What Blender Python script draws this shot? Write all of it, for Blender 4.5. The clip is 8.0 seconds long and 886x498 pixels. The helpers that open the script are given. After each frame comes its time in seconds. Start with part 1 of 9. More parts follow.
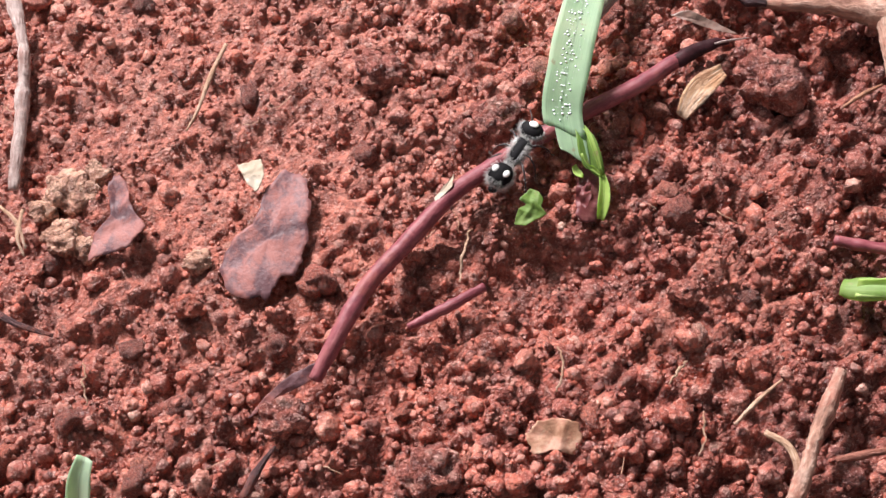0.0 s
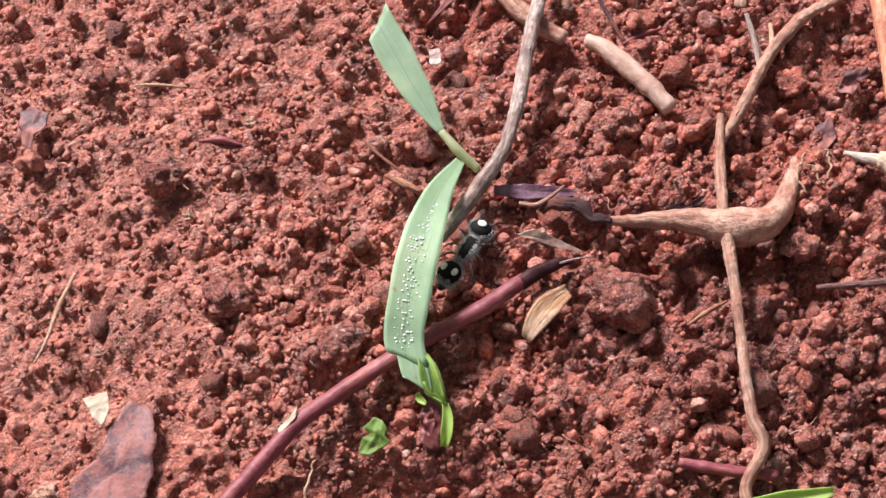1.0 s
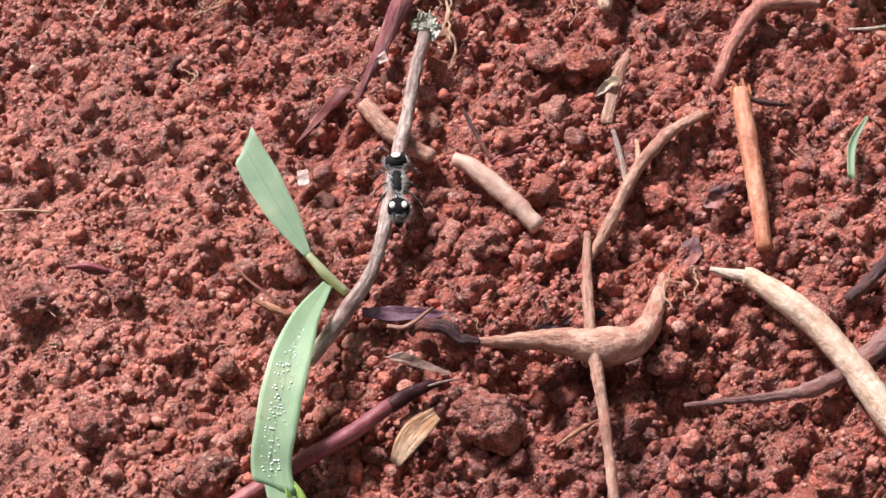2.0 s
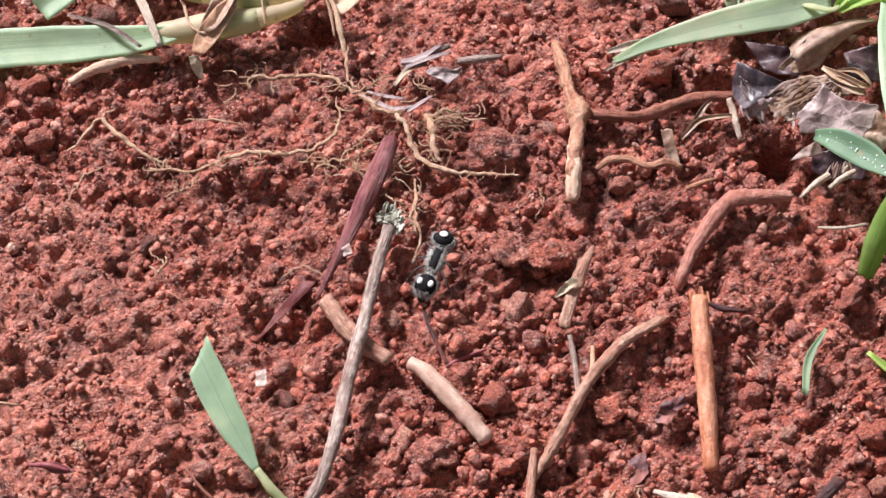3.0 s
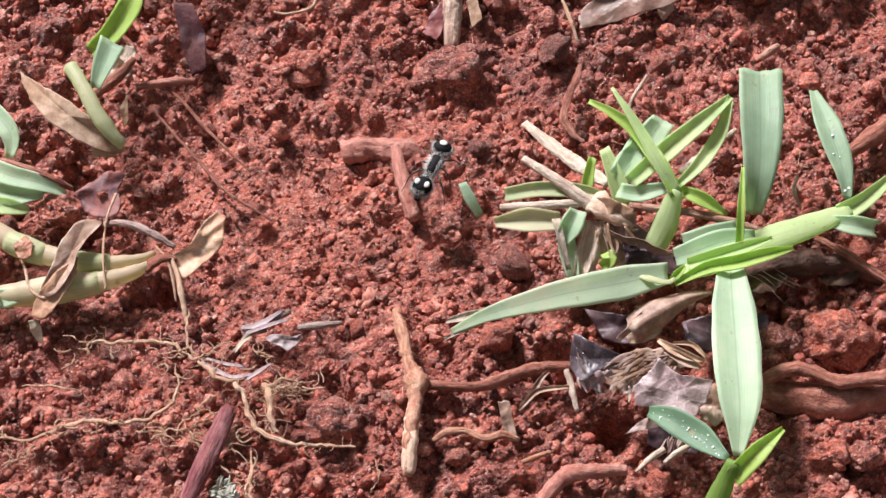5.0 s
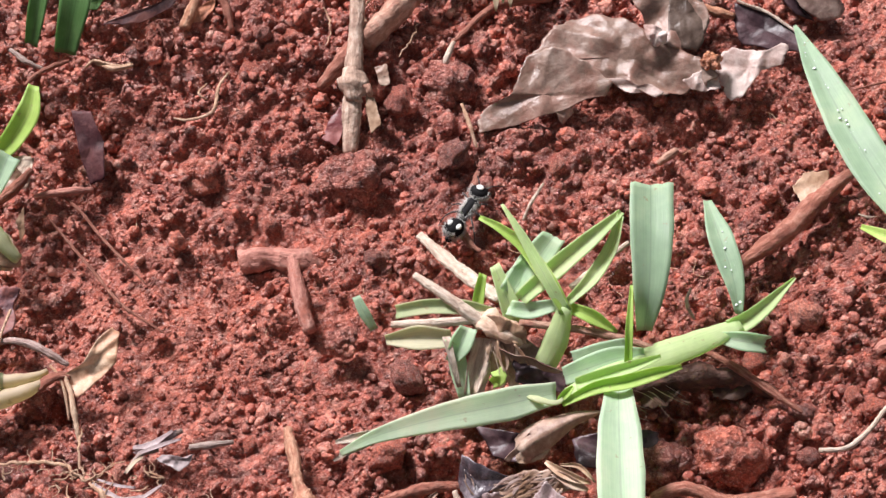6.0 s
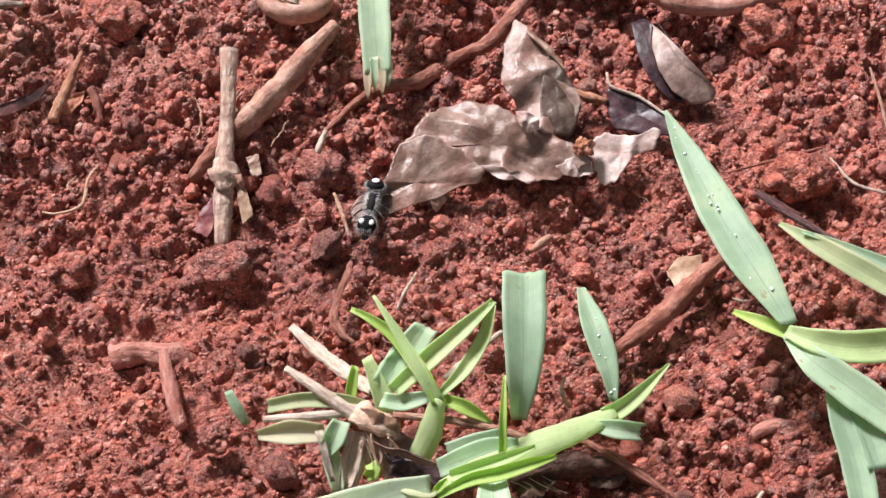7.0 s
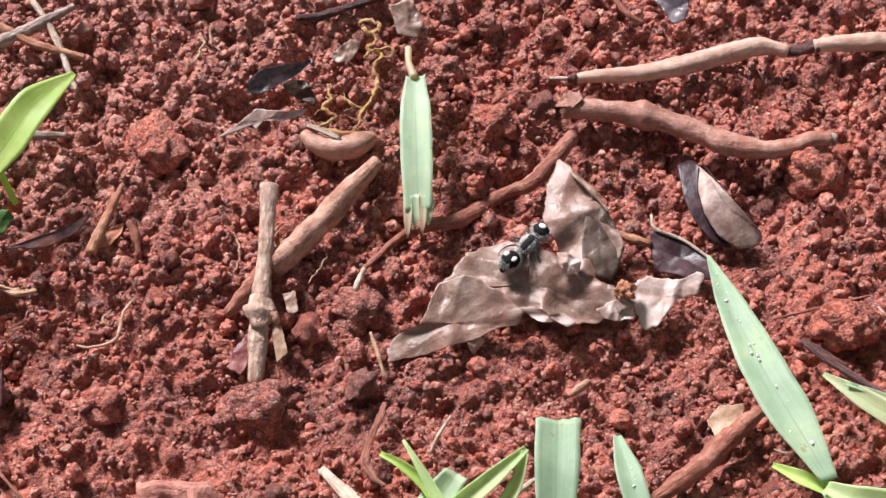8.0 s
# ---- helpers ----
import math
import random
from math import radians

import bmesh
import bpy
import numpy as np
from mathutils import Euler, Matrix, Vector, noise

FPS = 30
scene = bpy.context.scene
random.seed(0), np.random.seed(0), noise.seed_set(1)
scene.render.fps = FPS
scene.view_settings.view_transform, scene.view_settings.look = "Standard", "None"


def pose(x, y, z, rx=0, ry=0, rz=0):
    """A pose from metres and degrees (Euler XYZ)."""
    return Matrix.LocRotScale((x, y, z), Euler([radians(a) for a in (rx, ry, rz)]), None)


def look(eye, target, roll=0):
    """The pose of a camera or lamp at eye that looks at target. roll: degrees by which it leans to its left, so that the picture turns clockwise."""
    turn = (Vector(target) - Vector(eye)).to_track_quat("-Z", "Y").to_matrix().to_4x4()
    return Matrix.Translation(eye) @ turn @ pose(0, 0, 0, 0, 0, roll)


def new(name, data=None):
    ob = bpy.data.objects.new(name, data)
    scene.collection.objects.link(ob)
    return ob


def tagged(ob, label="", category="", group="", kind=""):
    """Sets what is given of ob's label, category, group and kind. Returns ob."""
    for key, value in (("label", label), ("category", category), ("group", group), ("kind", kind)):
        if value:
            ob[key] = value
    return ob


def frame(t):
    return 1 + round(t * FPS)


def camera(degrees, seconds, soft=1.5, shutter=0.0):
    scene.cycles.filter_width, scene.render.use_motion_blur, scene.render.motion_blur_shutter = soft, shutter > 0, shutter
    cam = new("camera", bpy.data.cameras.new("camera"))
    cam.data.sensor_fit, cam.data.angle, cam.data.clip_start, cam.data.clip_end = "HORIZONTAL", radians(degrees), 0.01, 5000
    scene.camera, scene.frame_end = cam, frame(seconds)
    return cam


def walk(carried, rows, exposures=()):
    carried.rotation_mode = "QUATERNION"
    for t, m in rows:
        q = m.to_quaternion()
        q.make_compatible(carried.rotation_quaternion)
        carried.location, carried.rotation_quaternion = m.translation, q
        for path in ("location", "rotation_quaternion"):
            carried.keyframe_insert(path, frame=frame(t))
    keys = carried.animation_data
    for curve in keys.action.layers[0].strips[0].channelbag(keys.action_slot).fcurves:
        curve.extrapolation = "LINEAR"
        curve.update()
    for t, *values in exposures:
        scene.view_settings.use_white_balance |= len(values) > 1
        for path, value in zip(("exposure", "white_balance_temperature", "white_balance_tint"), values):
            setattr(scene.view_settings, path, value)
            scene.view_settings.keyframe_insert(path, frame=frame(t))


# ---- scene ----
CM = 0.01
cam = camera(24.60, 8.0, soft=1.4)
PATH = [
    (0, pose(0.00209, -0.12520, 0.23429, 28.222, -0.180, -0.886)),
    (0.2, pose(0.00340, -0.12254, 0.23605, 28.937, -0.844, -2.209)),
    (0.5, pose(0.02127, -0.10882, 0.24444, 28.130, 1.207, -1.928)),
    (0.8, pose(0.02324, -0.10745, 0.24422, 29.857, 0.746, -2.060)),
    (1, pose(0.02493, -0.10873, 0.24353, 30.548, 0.789, -2.005)),
    (1.2, pose(0.02769, -0.10698, 0.24390, 30.159, 0.826, -2.077)),
    (1.5, pose(0.03192, -0.10295, 0.24653, 29.786, 0.533, -2.757)),
    (1.7, pose(0.03357, -0.10202, 0.24780, 30.820, 0.193, -3.325)),
    (2, pose(0.03313, -0.10182, 0.24760, 32.308, -0.510, -3.986)),
    (2.2, pose(0.03148, -0.10017, 0.24793, 33.243, -1.027, -3.877)),
    (3.3, pose(0.07780, -0.04608, 0.28441, 25.789, 3.966, -0.177)),
    (3.5, pose(0.07916, -0.04624, 0.28430, 26.898, 3.237, -0.899)),
    (3.7, pose(0.07980, -0.04603, 0.28382, 27.876, 2.613, -1.587)),
    (4, pose(0.07831, -0.04434, 0.28411, 28.521, 1.379, -2.398)),
    (4.3, pose(0.07655, -0.04228, 0.28474, 29.467, 0.644, -2.431)),
    (4.5, pose(0.07697, -0.03998, 0.28528, 30.076, 0.730, -1.909)),
    (4.7, pose(0.07823, -0.03923, 0.28542, 30.799, 0.922, -1.603)),
    (5.8, pose(0.10002, -0.01430, 0.30073, 29.043, 2.090, -1.054)),
    (6, pose(0.10294, -0.01352, 0.30060, 29.475, 1.777, -1.575)),
    (6.2, pose(0.10596, -0.01314, 0.30018, 30.014, 1.558, -2.140)),
    (6.5, pose(0.10942, -0.01285, 0.29916, 31.040, 1.087, -2.710)),
    (6.8, pose(0.10929, -0.01150, 0.29912, 31.497, 0.271, -3.474)),
    (7, pose(0.10943, -0.00944, 0.29974, 31.414, 0.103, -3.699)),
    (7.2, pose(0.10785, -0.00760, 0.29988, 31.805, -0.208, -3.387)),
    (7.5, pose(0.10836, -0.00403, 0.30004, 32.565, 0.581, -2.298)),
    (7.7, pose(0.11245, -0.00294, 0.29948, 33.430, 1.265, -1.600)),
    (8, pose(0.11753, -0.00281, 0.29764, 34.637, 1.430, -1.454)),
]
walk(cam, PATH, [(0.0, 0.52), (2.0, 0.47), (4.5, 0.43), (6.5, 0.42), (8.0, 0.47)])

# ---- light: bright overcast sky, soft light from beyond and a little to the side ----
SUN_ELEVATION, SUN_AZIMUTH = radians(43), radians(-34)
world = bpy.data.worlds.new("overcast_sky")
scene.world = world
world.use_nodes = True
wn = world.node_tree.nodes
sky = wn.new("ShaderNodeTexSky")
sky.sky_type, sky.sun_disc = "NISHITA", False
sky.sun_elevation, sky.sun_rotation = SUN_ELEVATION, SUN_AZIMUTH
sky.dust_density, sky.ozone_density, sky.air_density = 3.0, 0.6, 1.0
wn["Background"].inputs["Strength"].default_value = 0.048
cloud = wn.new("ShaderNodeHueSaturation")
cloud.inputs["Saturation"].default_value = 0.25
world.node_tree.links.new(sky.outputs[0], cloud.inputs["Color"])
world.node_tree.links.new(cloud.outputs[0], wn["Background"].inputs["Color"])
sun_data = bpy.data.lights.new("sun", "SUN")
sun_data.energy, sun_data.angle, sun_data.color = 5.3, radians(13), (1.0, 0.965, 1.0)
sun = new("sun", sun_data)
sun_dir = Vector((math.sin(SUN_AZIMUTH) * math.cos(SUN_ELEVATION), math.cos(SUN_AZIMUTH) * math.cos(SUN_ELEVATION), math.sin(SUN_ELEVATION)))
sun.matrix_world = look(sun_dir * 2, (0, 0, 0))


# ---- materials ----
class Mat:
    """A node material with a few short-hands."""

    def __init__(self, name):
        self.m = bpy.data.materials.new(name)
        self.m.use_nodes = True
        self.t = self.m.node_tree
        self.b = self.t.nodes["Principled BSDF"]
        self.co = self.t.nodes.new("ShaderNodeTexCoord")

    def link(self, a, b):
        self.t.links.new(a, b)

    def noise(self, scale, detail=4.0, rough=0.6, space="Object", stretch=None, distort=0.0):
        n = self.t.nodes.new("ShaderNodeTexNoise")
        n.inputs["Scale"].default_value, n.inputs["Detail"].default_value = scale, detail
        n.inputs["Roughness"].default_value, n.inputs["Distortion"].default_value = rough, distort
        src = self.co.outputs[space]
        if stretch:
            mp = self.t.nodes.new("ShaderNodeMapping")
            mp.inputs["Scale"].default_value = stretch
            self.link(src, mp.inputs["Vector"])
            src = mp.outputs[0]
        self.link(src, n.inputs["Vector"])
        return n.outputs["Fac"]

    def cells(self, scale):
        n = self.t.nodes.new("ShaderNodeTexVoronoi")
        n.inputs["Scale"].default_value = scale
        self.link(self.co.outputs["Object"], n.inputs["Vector"])
        return n.outputs["Distance"], n.outputs["Color"]

    def ramp(self, fac, stops):
        r = self.t.nodes.new("ShaderNodeValToRGB")
        e = r.color_ramp.elements
        while len(e) < len(stops):
            e.new(0.5)
        for k, (p, c) in enumerate(stops):
            e[k].position = p
            e[k].color = (*c, 1) if len(c) == 3 else c
        self.link(fac, r.inputs["Fac"])
        return r.outputs["Color"]

    def mix(self, fac, a, b, kind="MIX"):
        n = self.t.nodes.new("ShaderNodeMix")
        n.data_type, n.blend_type = "RGBA", kind
        for value, sock in ((fac, n.inputs[0]), (a, n.inputs[6]), (b, n.inputs[7])):
            if isinstance(value, (int, float)):
                sock.default_value = value
            elif isinstance(value, tuple):
                sock.default_value = (*value, 1)
            else:
                self.link(value, sock)
        return n.outputs[2]

    def maths(self, op, a, b=0.0):
        n = self.t.nodes.new("ShaderNodeMath")
        n.operation = op
        for value, sock in ((a, n.inputs[0]), (b, n.inputs[1])):
            if isinstance(value, (int, float)):
                sock.default_value = value
            else:
                self.link(value, sock)
        return n.outputs[0]

    def color(self, c):
        if isinstance(c, tuple):
            self.b.inputs["Base Color"].default_value = (*c, 1)
        else:
            self.link(c, self.b.inputs["Base Color"])
        return self

    def set(self, **kw):
        for k, v in kw.items():
            sock = self.b.inputs[k.replace("_", " ")]
            if isinstance(v, (int, float, tuple)):
                sock.default_value = v
            else:
                self.link(v, sock)
        return self

    def bump(self, height, strength, distance):
        n = self.t.nodes.new("ShaderNodeBump")
        n.inputs["Strength"].default_value, n.inputs["Distance"].default_value = strength, distance
        self.link(height, n.inputs["Height"])
        self.link(n.outputs[0], self.b.inputs["Normal"])
        return self


# place, reach (cm), weight and tone of paler and darker soil
PALE_SOIL, DARK_SOIL = (0.80, 0.36, 0.26), (0.22, 0.062, 0.050)
REACHES = [(-2.2, 4.0, 5.8, 7.2, 0.60, PALE_SOIL), (5.5, 25.0, 8.0, 5.0, 0.75, (0.74, 0.36, 0.28)), (7.0, 0.2, 4.4, 4.2, 0.62, DARK_SOIL), (9.5, 17.3, 4.5, 1.6, 0.36, DARK_SOIL), (5.5, 14.6, 3.4, 2.6, 0.45, (0.72, 0.215, 0.125)), (15.5, 17.5, 2.6, 2.2, 0.30, DARK_SOIL)]


def soil_material(name, source="", tint=None):
    """Moist red laterite. source: none for the sheet, island for joined crumbs, object for single pebbles; tint: one tone for a clod."""
    k = Mat(name)
    broad = k.noise(30.0, 4.0, 0.6)
    patch = k.noise(135.0, 5.0, 0.68)
    grain = k.noise(560.0, 6.0, 0.72)
    fine = k.noise(2300.0, 5.0, 0.75)
    tones = [(0.0, (0.105, 0.038, 0.033)), (0.13, (0.23, 0.083, 0.070)), (0.30, (0.36, 0.112, 0.084)), (0.50, (0.52, 0.126, 0.080)), (0.68, (0.64, 0.162, 0.094)), (0.84, (0.74, 0.27, 0.185)), (0.95, (0.80, 0.43, 0.33)), (1.0, (0.86, 0.62, 0.48))]
    if tint:
        c = k.mix(0.82 if tint[1] > 0.4 else 0.55, k.ramp(patch, [(0.36, (0.30, 0.088, 0.066)), (0.5, (0.52, 0.135, 0.090)), (0.64, (0.74, 0.30, 0.21))]), tint)
    elif source:
        if source == "island":
            rnd = k.t.nodes.new("ShaderNodeNewGeometry").outputs["Random Per Island"]
        else:
            rnd = k.t.nodes.new("ShaderNodeObjectInfo").outputs["Random"]
        # a crumb's own tone, drawn a little towards the soil that it lies in
        c = k.ramp(k.maths("ADD", k.maths("MULTIPLY", rnd, 0.94), k.maths("MULTIPLY", k.maths("SUBTRACT", patch, 0.42), 0.4)), tones)
    else:
        c = k.ramp(patch, [(0.34, (0.21, 0.072, 0.060)), (0.45, (0.42, 0.112, 0.080)), (0.54, (0.60, 0.160, 0.105)), (0.66, (0.80, 0.34, 0.24))])
    blush = 0.22 if source else 0.42
    c = k.mix(k.ramp(broad, [(0.48, (0, 0, 0)), (0.62, (blush,) * 3)]), c, (0.74, 0.19, 0.10))
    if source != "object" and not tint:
        # reaches of paler clay and of darker soil
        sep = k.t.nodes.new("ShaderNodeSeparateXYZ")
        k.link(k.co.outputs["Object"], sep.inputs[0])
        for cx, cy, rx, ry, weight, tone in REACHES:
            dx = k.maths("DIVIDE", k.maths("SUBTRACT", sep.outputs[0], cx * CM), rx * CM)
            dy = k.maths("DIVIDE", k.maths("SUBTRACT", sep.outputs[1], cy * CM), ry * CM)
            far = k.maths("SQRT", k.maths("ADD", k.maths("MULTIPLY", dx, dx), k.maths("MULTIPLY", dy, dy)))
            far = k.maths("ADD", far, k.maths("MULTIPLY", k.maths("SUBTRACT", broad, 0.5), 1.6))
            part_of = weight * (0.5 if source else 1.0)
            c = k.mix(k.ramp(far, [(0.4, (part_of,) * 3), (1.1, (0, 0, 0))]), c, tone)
    # fine grain: dark pores and pale grit
    c = k.mix(1.0, c, k.ramp(grain, [(0.37, (0.33, 0.23, 0.22)), (0.48, (0.62, 0.515, 0.505)), (0.61, (1.20, 1.13, 1.13))]), "MULTIPLY")
    # each little granule has its own tone
    knob, tint_of = k.cells(1000.0)
    pick = k.t.nodes.new("ShaderNodeSeparateColor")
    k.link(tint_of, pick.inputs[0])
    c = k.mix(0.15 if tint and tint[1] > 0.4 else 0.30, c, k.ramp(pick.outputs[0], [(0.0, (0.16, 0.055, 0.045)), (0.45, (0.46, 0.12, 0.080)), (0.8, (0.72, 0.24, 0.165)), (1.0, (0.84, 0.50, 0.40))]))
    # pale dust flecks that also put the soil's pinkish highlights into the colour
    dust_glint = k.ramp(fine, [(0.54, (0, 0, 0)), (0.66, (0.75, 0.75, 0.75))])
    c = k.mix(dust_glint, c, (0.89, 0.54, 0.46))
    wet = k.noise(260.0, 4.0, 0.65)
    k.color(c).set(Roughness=k.ramp(wet, [(0.40, (0.30, 0.30, 0.30)), (0.60, (0.58, 0.58, 0.58))]))
    k.set(Specular_IOR_Level=0.62)
    h = k.maths("ADD", grain, k.maths("MULTIPLY", fine, 0.7))
    h = k.maths("SUBTRACT", h, k.maths("MULTIPLY", knob, 0.75))
    h = k.maths("SUBTRACT", h, k.maths("MULTIPLY", k.cells(2300.0)[0], 0.35))
    k.bump(h, 1.0, 0.00045 if source else 0.00080)
    return k.m


def wood_material(name, dark, mid, light, rough=0.7, scale=12.0, relief=0.8, mud=0.6):
    """Bark or root skin: streaks along the thing's length, given by the second texture coordinate, cross wrinkles, patches and specks of soil."""
    k = Mat(name)
    lines = k.noise(scale, 5.0, 0.65, "UV", (1.0, 0.25, 1))
    wrinkle = k.noise(7.0, 5.0, 0.7, "UV", (0.9, 0.9, 1), 1.5)
    spots = k.noise(420.0, 4.0, 0.6)
    patch = k.noise(110.0, 4.0, 0.6)
    c = k.ramp(k.maths("ADD", k.maths("MULTIPLY", lines, 0.6), k.maths("MULTIPLY", patch, 0.4)), [(0.32, dark), (0.47, mid), (0.62, light)])
    c = k.mix(k.ramp(spots, [(0.50, (0, 0, 0)), (0.72, (0.7, 0.7, 0.7))]), c, dark)
    c = k.mix(k.ramp(wrinkle, [(0.34, (0.45, 0.45, 0.45)), (0.44, (0, 0, 0))]), c, dark)
    stain = k.noise(170.0, 6.0, 0.75)
    c = k.mix(k.ramp(stain, [(0.52, (0, 0, 0)), (0.64, (mud, mud, mud))]), c, (0.40, 0.12, 0.08))
    k.color(c).set(Roughness=rough, Specular_IOR_Level=0.3)
    h = k.maths("ADD", k.maths("MULTIPLY", lines, 0.8), k.maths("MULTIPLY", spots, 0.7))
    k.bump(k.maths("ADD", h, k.maths("ADD", k.maths("MULTIPLY", wrinkle, 0.5), k.maths("MULTIPLY", stain, 0.6))), relief, 0.0009)
    return k.m


def grass_material(name, edge, mid, tip, rim=0.475):
    """A live blade: fine veins along it, a midrib, worn flecks; the surface lets light through."""
    k = Mat(name)
    sep = k.t.nodes.new("ShaderNodeSeparateXYZ")
    k.link(k.co.outputs["UV"], sep.inputs[0])
    veins = k.noise(16.0, 3.0, 0.6, "UV", (3.0, 0.05, 1))
    blotch = k.noise(110.0, 4.0, 0.65)
    fleck = k.noise(520.0, 3.0, 0.6)
    c = k.mix(k.ramp(veins, [(0.35, (0.1, 0.1, 0.1)), (0.65, (0.9, 0.9, 0.9))]), edge, mid)
    c = k.mix(k.ramp(blotch, [(0.36, (0.45, 0.45, 0.45)), (0.52, (0, 0, 0))]), c, tuple(v * 0.8 for v in edge))
    c = k.mix(k.ramp(blotch, [(0.52, (0, 0, 0)), (0.72, (0.55, 0.55, 0.55))]), c, tip)
    rib = k.maths("ABSOLUTE", k.maths("SUBTRACT", sep.outputs[0], 0.5))
    c = k.mix(k.ramp(rib, [(0.0, (0.6, 0.6, 0.6)), (0.035, (0, 0, 0))]), c, tuple(v * 0.72 for v in edge))
    c = k.mix(k.ramp(k.maths("ADD", rib, k.maths("MULTIPLY", k.maths("SUBTRACT", blotch, 0.5), 0.12)), [(rim, (0, 0, 0)), (0.5, (0.7, 0.7, 0.7))]), c, tip)
    c = k.mix(k.ramp(fleck, [(0.66, (0, 0, 0)), (0.72, (0.6, 0.6, 0.6))]), c, (0.46, 0.36, 0.20))
    k.color(c).set(Roughness=k.ramp(blotch, [(0.4, (0.36, 0.36, 0.36)), (0.65, (0.55, 0.55, 0.55))]), Specular_IOR_Level=0.45)
    k.bump(k.maths("ADD", veins, k.maths("MULTIPLY", blotch, 0.4)), 0.3, 0.0003)
    through_light = k.t.nodes.new("ShaderNodeBsdfTranslucent")
    k.link(k.mix(1.0, c, (1.10, 1.27, 0.90), "MULTIPLY"), through_light.inputs["Color"])
    both = k.t.nodes.new("ShaderNodeMixShader")
    both.inputs[0].default_value = 0.46
    k.link(k.b.outputs[0], both.inputs[1])
    k.link(through_light.outputs[0], both.inputs[2])
    k.link(both.outputs[0], k.t.nodes["Material Output"].inputs["Surface"])
    return k.m


def litter_material(name, dark, mid, light, rough=0.6, gloss=0.3, net=0.0, mud=0.0):
    """Dry leaf: stains, a net of pale veins (net: how strong), papery relief."""
    k = Mat(name)
    stain = k.noise(130.0, 6.0, 0.7)
    vein = k.noise(420.0, 5.0, 0.75, "Object", None, 1.2)
    c = k.ramp(stain, [(0.38, dark), (0.5, mid), (0.60, light)])
    c = k.mix(k.ramp(vein, [(0.4, (0.3, 0.3, 0.3)), (0.62, (0, 0, 0))]), c, dark)
    h = k.maths("ADD", k.maths("MULTIPLY", vein, 0.5), stain)
    if net:
        for scale, part_of in ((260.0, 1.0), (900.0, 0.6)):
            mesh = k.t.nodes.new("ShaderNodeTexVoronoi")
            mesh.feature = "DISTANCE_TO_EDGE"
            mesh.inputs["Scale"].default_value = scale
            k.link(k.co.outputs["Object"], mesh.inputs["Vector"])
            line = k.ramp(mesh.outputs["Distance"], [(0.0, (net * part_of,) * 3), (0.07, (0, 0, 0))])
            c = k.mix(line, c, tuple(min(0.85, 1.35 * v) for v in light))
            h = k.maths("ADD", h, k.maths("MULTIPLY", line, 0.5))
    if mud:
        smear = k.noise(210.0, 6.0, 0.75)
        c = k.mix(k.ramp(smear, [(0.46, (0, 0, 0)), (0.58, (mud,) * 3)]), c, (0.52, 0.17, 0.125))
        h = k.maths("ADD", h, smear)
    k.color(c).set(Roughness=k.ramp(stain, [(0.4, (rough * 0.7,) * 3), (0.6, (rough,) * 3)]), Specular_IOR_Level=gloss)
    k.bump(h, 0.4, 0.0007)
    return k.m


def plain_material(name, c, rough=0.4, **kw):
    k = Mat(name)
    n = k.noise(900.0, 3.0, 0.6)
    k.color(k.mix(k.maths("MULTIPLY", n, 0.5), c, tuple(v * 0.55 for v in c))).set(Roughness=rough, **kw)
    k.bump(n, 0.4, 0.0002)
    return k.m


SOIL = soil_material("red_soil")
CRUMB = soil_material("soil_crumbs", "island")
PEBBLE = soil_material("laterite_pebble", "object")
CLOD_DARK = soil_material("clod_dark", tint=(0.24, 0.085, 0.07))
CLOD_PALE = soil_material("clod_pale", tint=(0.98, 0.68, 0.47))
CLOD_TAN = soil_material("clod_tan", tint=(0.92, 0.45, 0.22))
CLOD_RED = soil_material("clod_red", tint=(0.82, 0.22, 0.12))
CLOD_PINK = soil_material("clod_pink", tint=(0.58, 0.25, 0.19))
RED_STEM = wood_material("red_stem", (0.13, 0.026, 0.038), (0.26, 0.066, 0.078), (0.40, 0.150, 0.150), rough=0.45, scale=5.0, relief=0.25, mud=0.35)
PALE_ROOT = wood_material("pale_root", (0.20, 0.085, 0.06), (0.50, 0.265, 0.19), (0.70, 0.47, 0.37))
CREAM_ROOT = wood_material("cream_root", (0.42, 0.24, 0.155), (0.70, 0.485, 0.355), (0.82, 0.67, 0.54), mud=0.3, relief=0.5)
BROWN_ROOT = wood_material("brown_root", (0.14, 0.044, 0.031), (0.33, 0.118, 0.080), (0.55, 0.28, 0.21))
ORANGE_ROOT = wood_material("orange_root", (0.24, 0.07, 0.04), (0.50, 0.225, 0.13), (0.70, 0.44, 0.30))
FORK_ROOT = wood_material("fork_root", (0.22, 0.075, 0.046), (0.52, 0.245, 0.155), (0.74, 0.49, 0.35))
SMOOTH_TWIG = wood_material("smooth_twig", (0.38, 0.215, 0.165), (0.54, 0.345, 0.27), (0.70, 0.50, 0.415), rough=0.55, scale=7.0, relief=0.35, mud=0.3)
BENT_TWIG = wood_material("bent_twig_skin", (0.17, 0.068, 0.052), (0.36, 0.17, 0.127), (0.56, 0.33, 0.265), rough=0.5, scale=8.0, relief=0.5, mud=0.45)
STUB = wood_material("orange_stub", (0.30, 0.085, 0.045), (0.60, 0.225, 0.125), (0.76, 0.42, 0.28), rough=0.45, mud=0.3, relief=0.5)
GREY_STICK = wood_material("grey_stick", (0.13, 0.080, 0.072), (0.40, 0.290, 0.250), (0.75, 0.63, 0.57), mud=0.3)
TAN_STICK = wood_material("tan_stick", (0.22, 0.12, 0.09), (0.53, 0.365, 0.28), (0.78, 0.64, 0.54), mud=0.3)
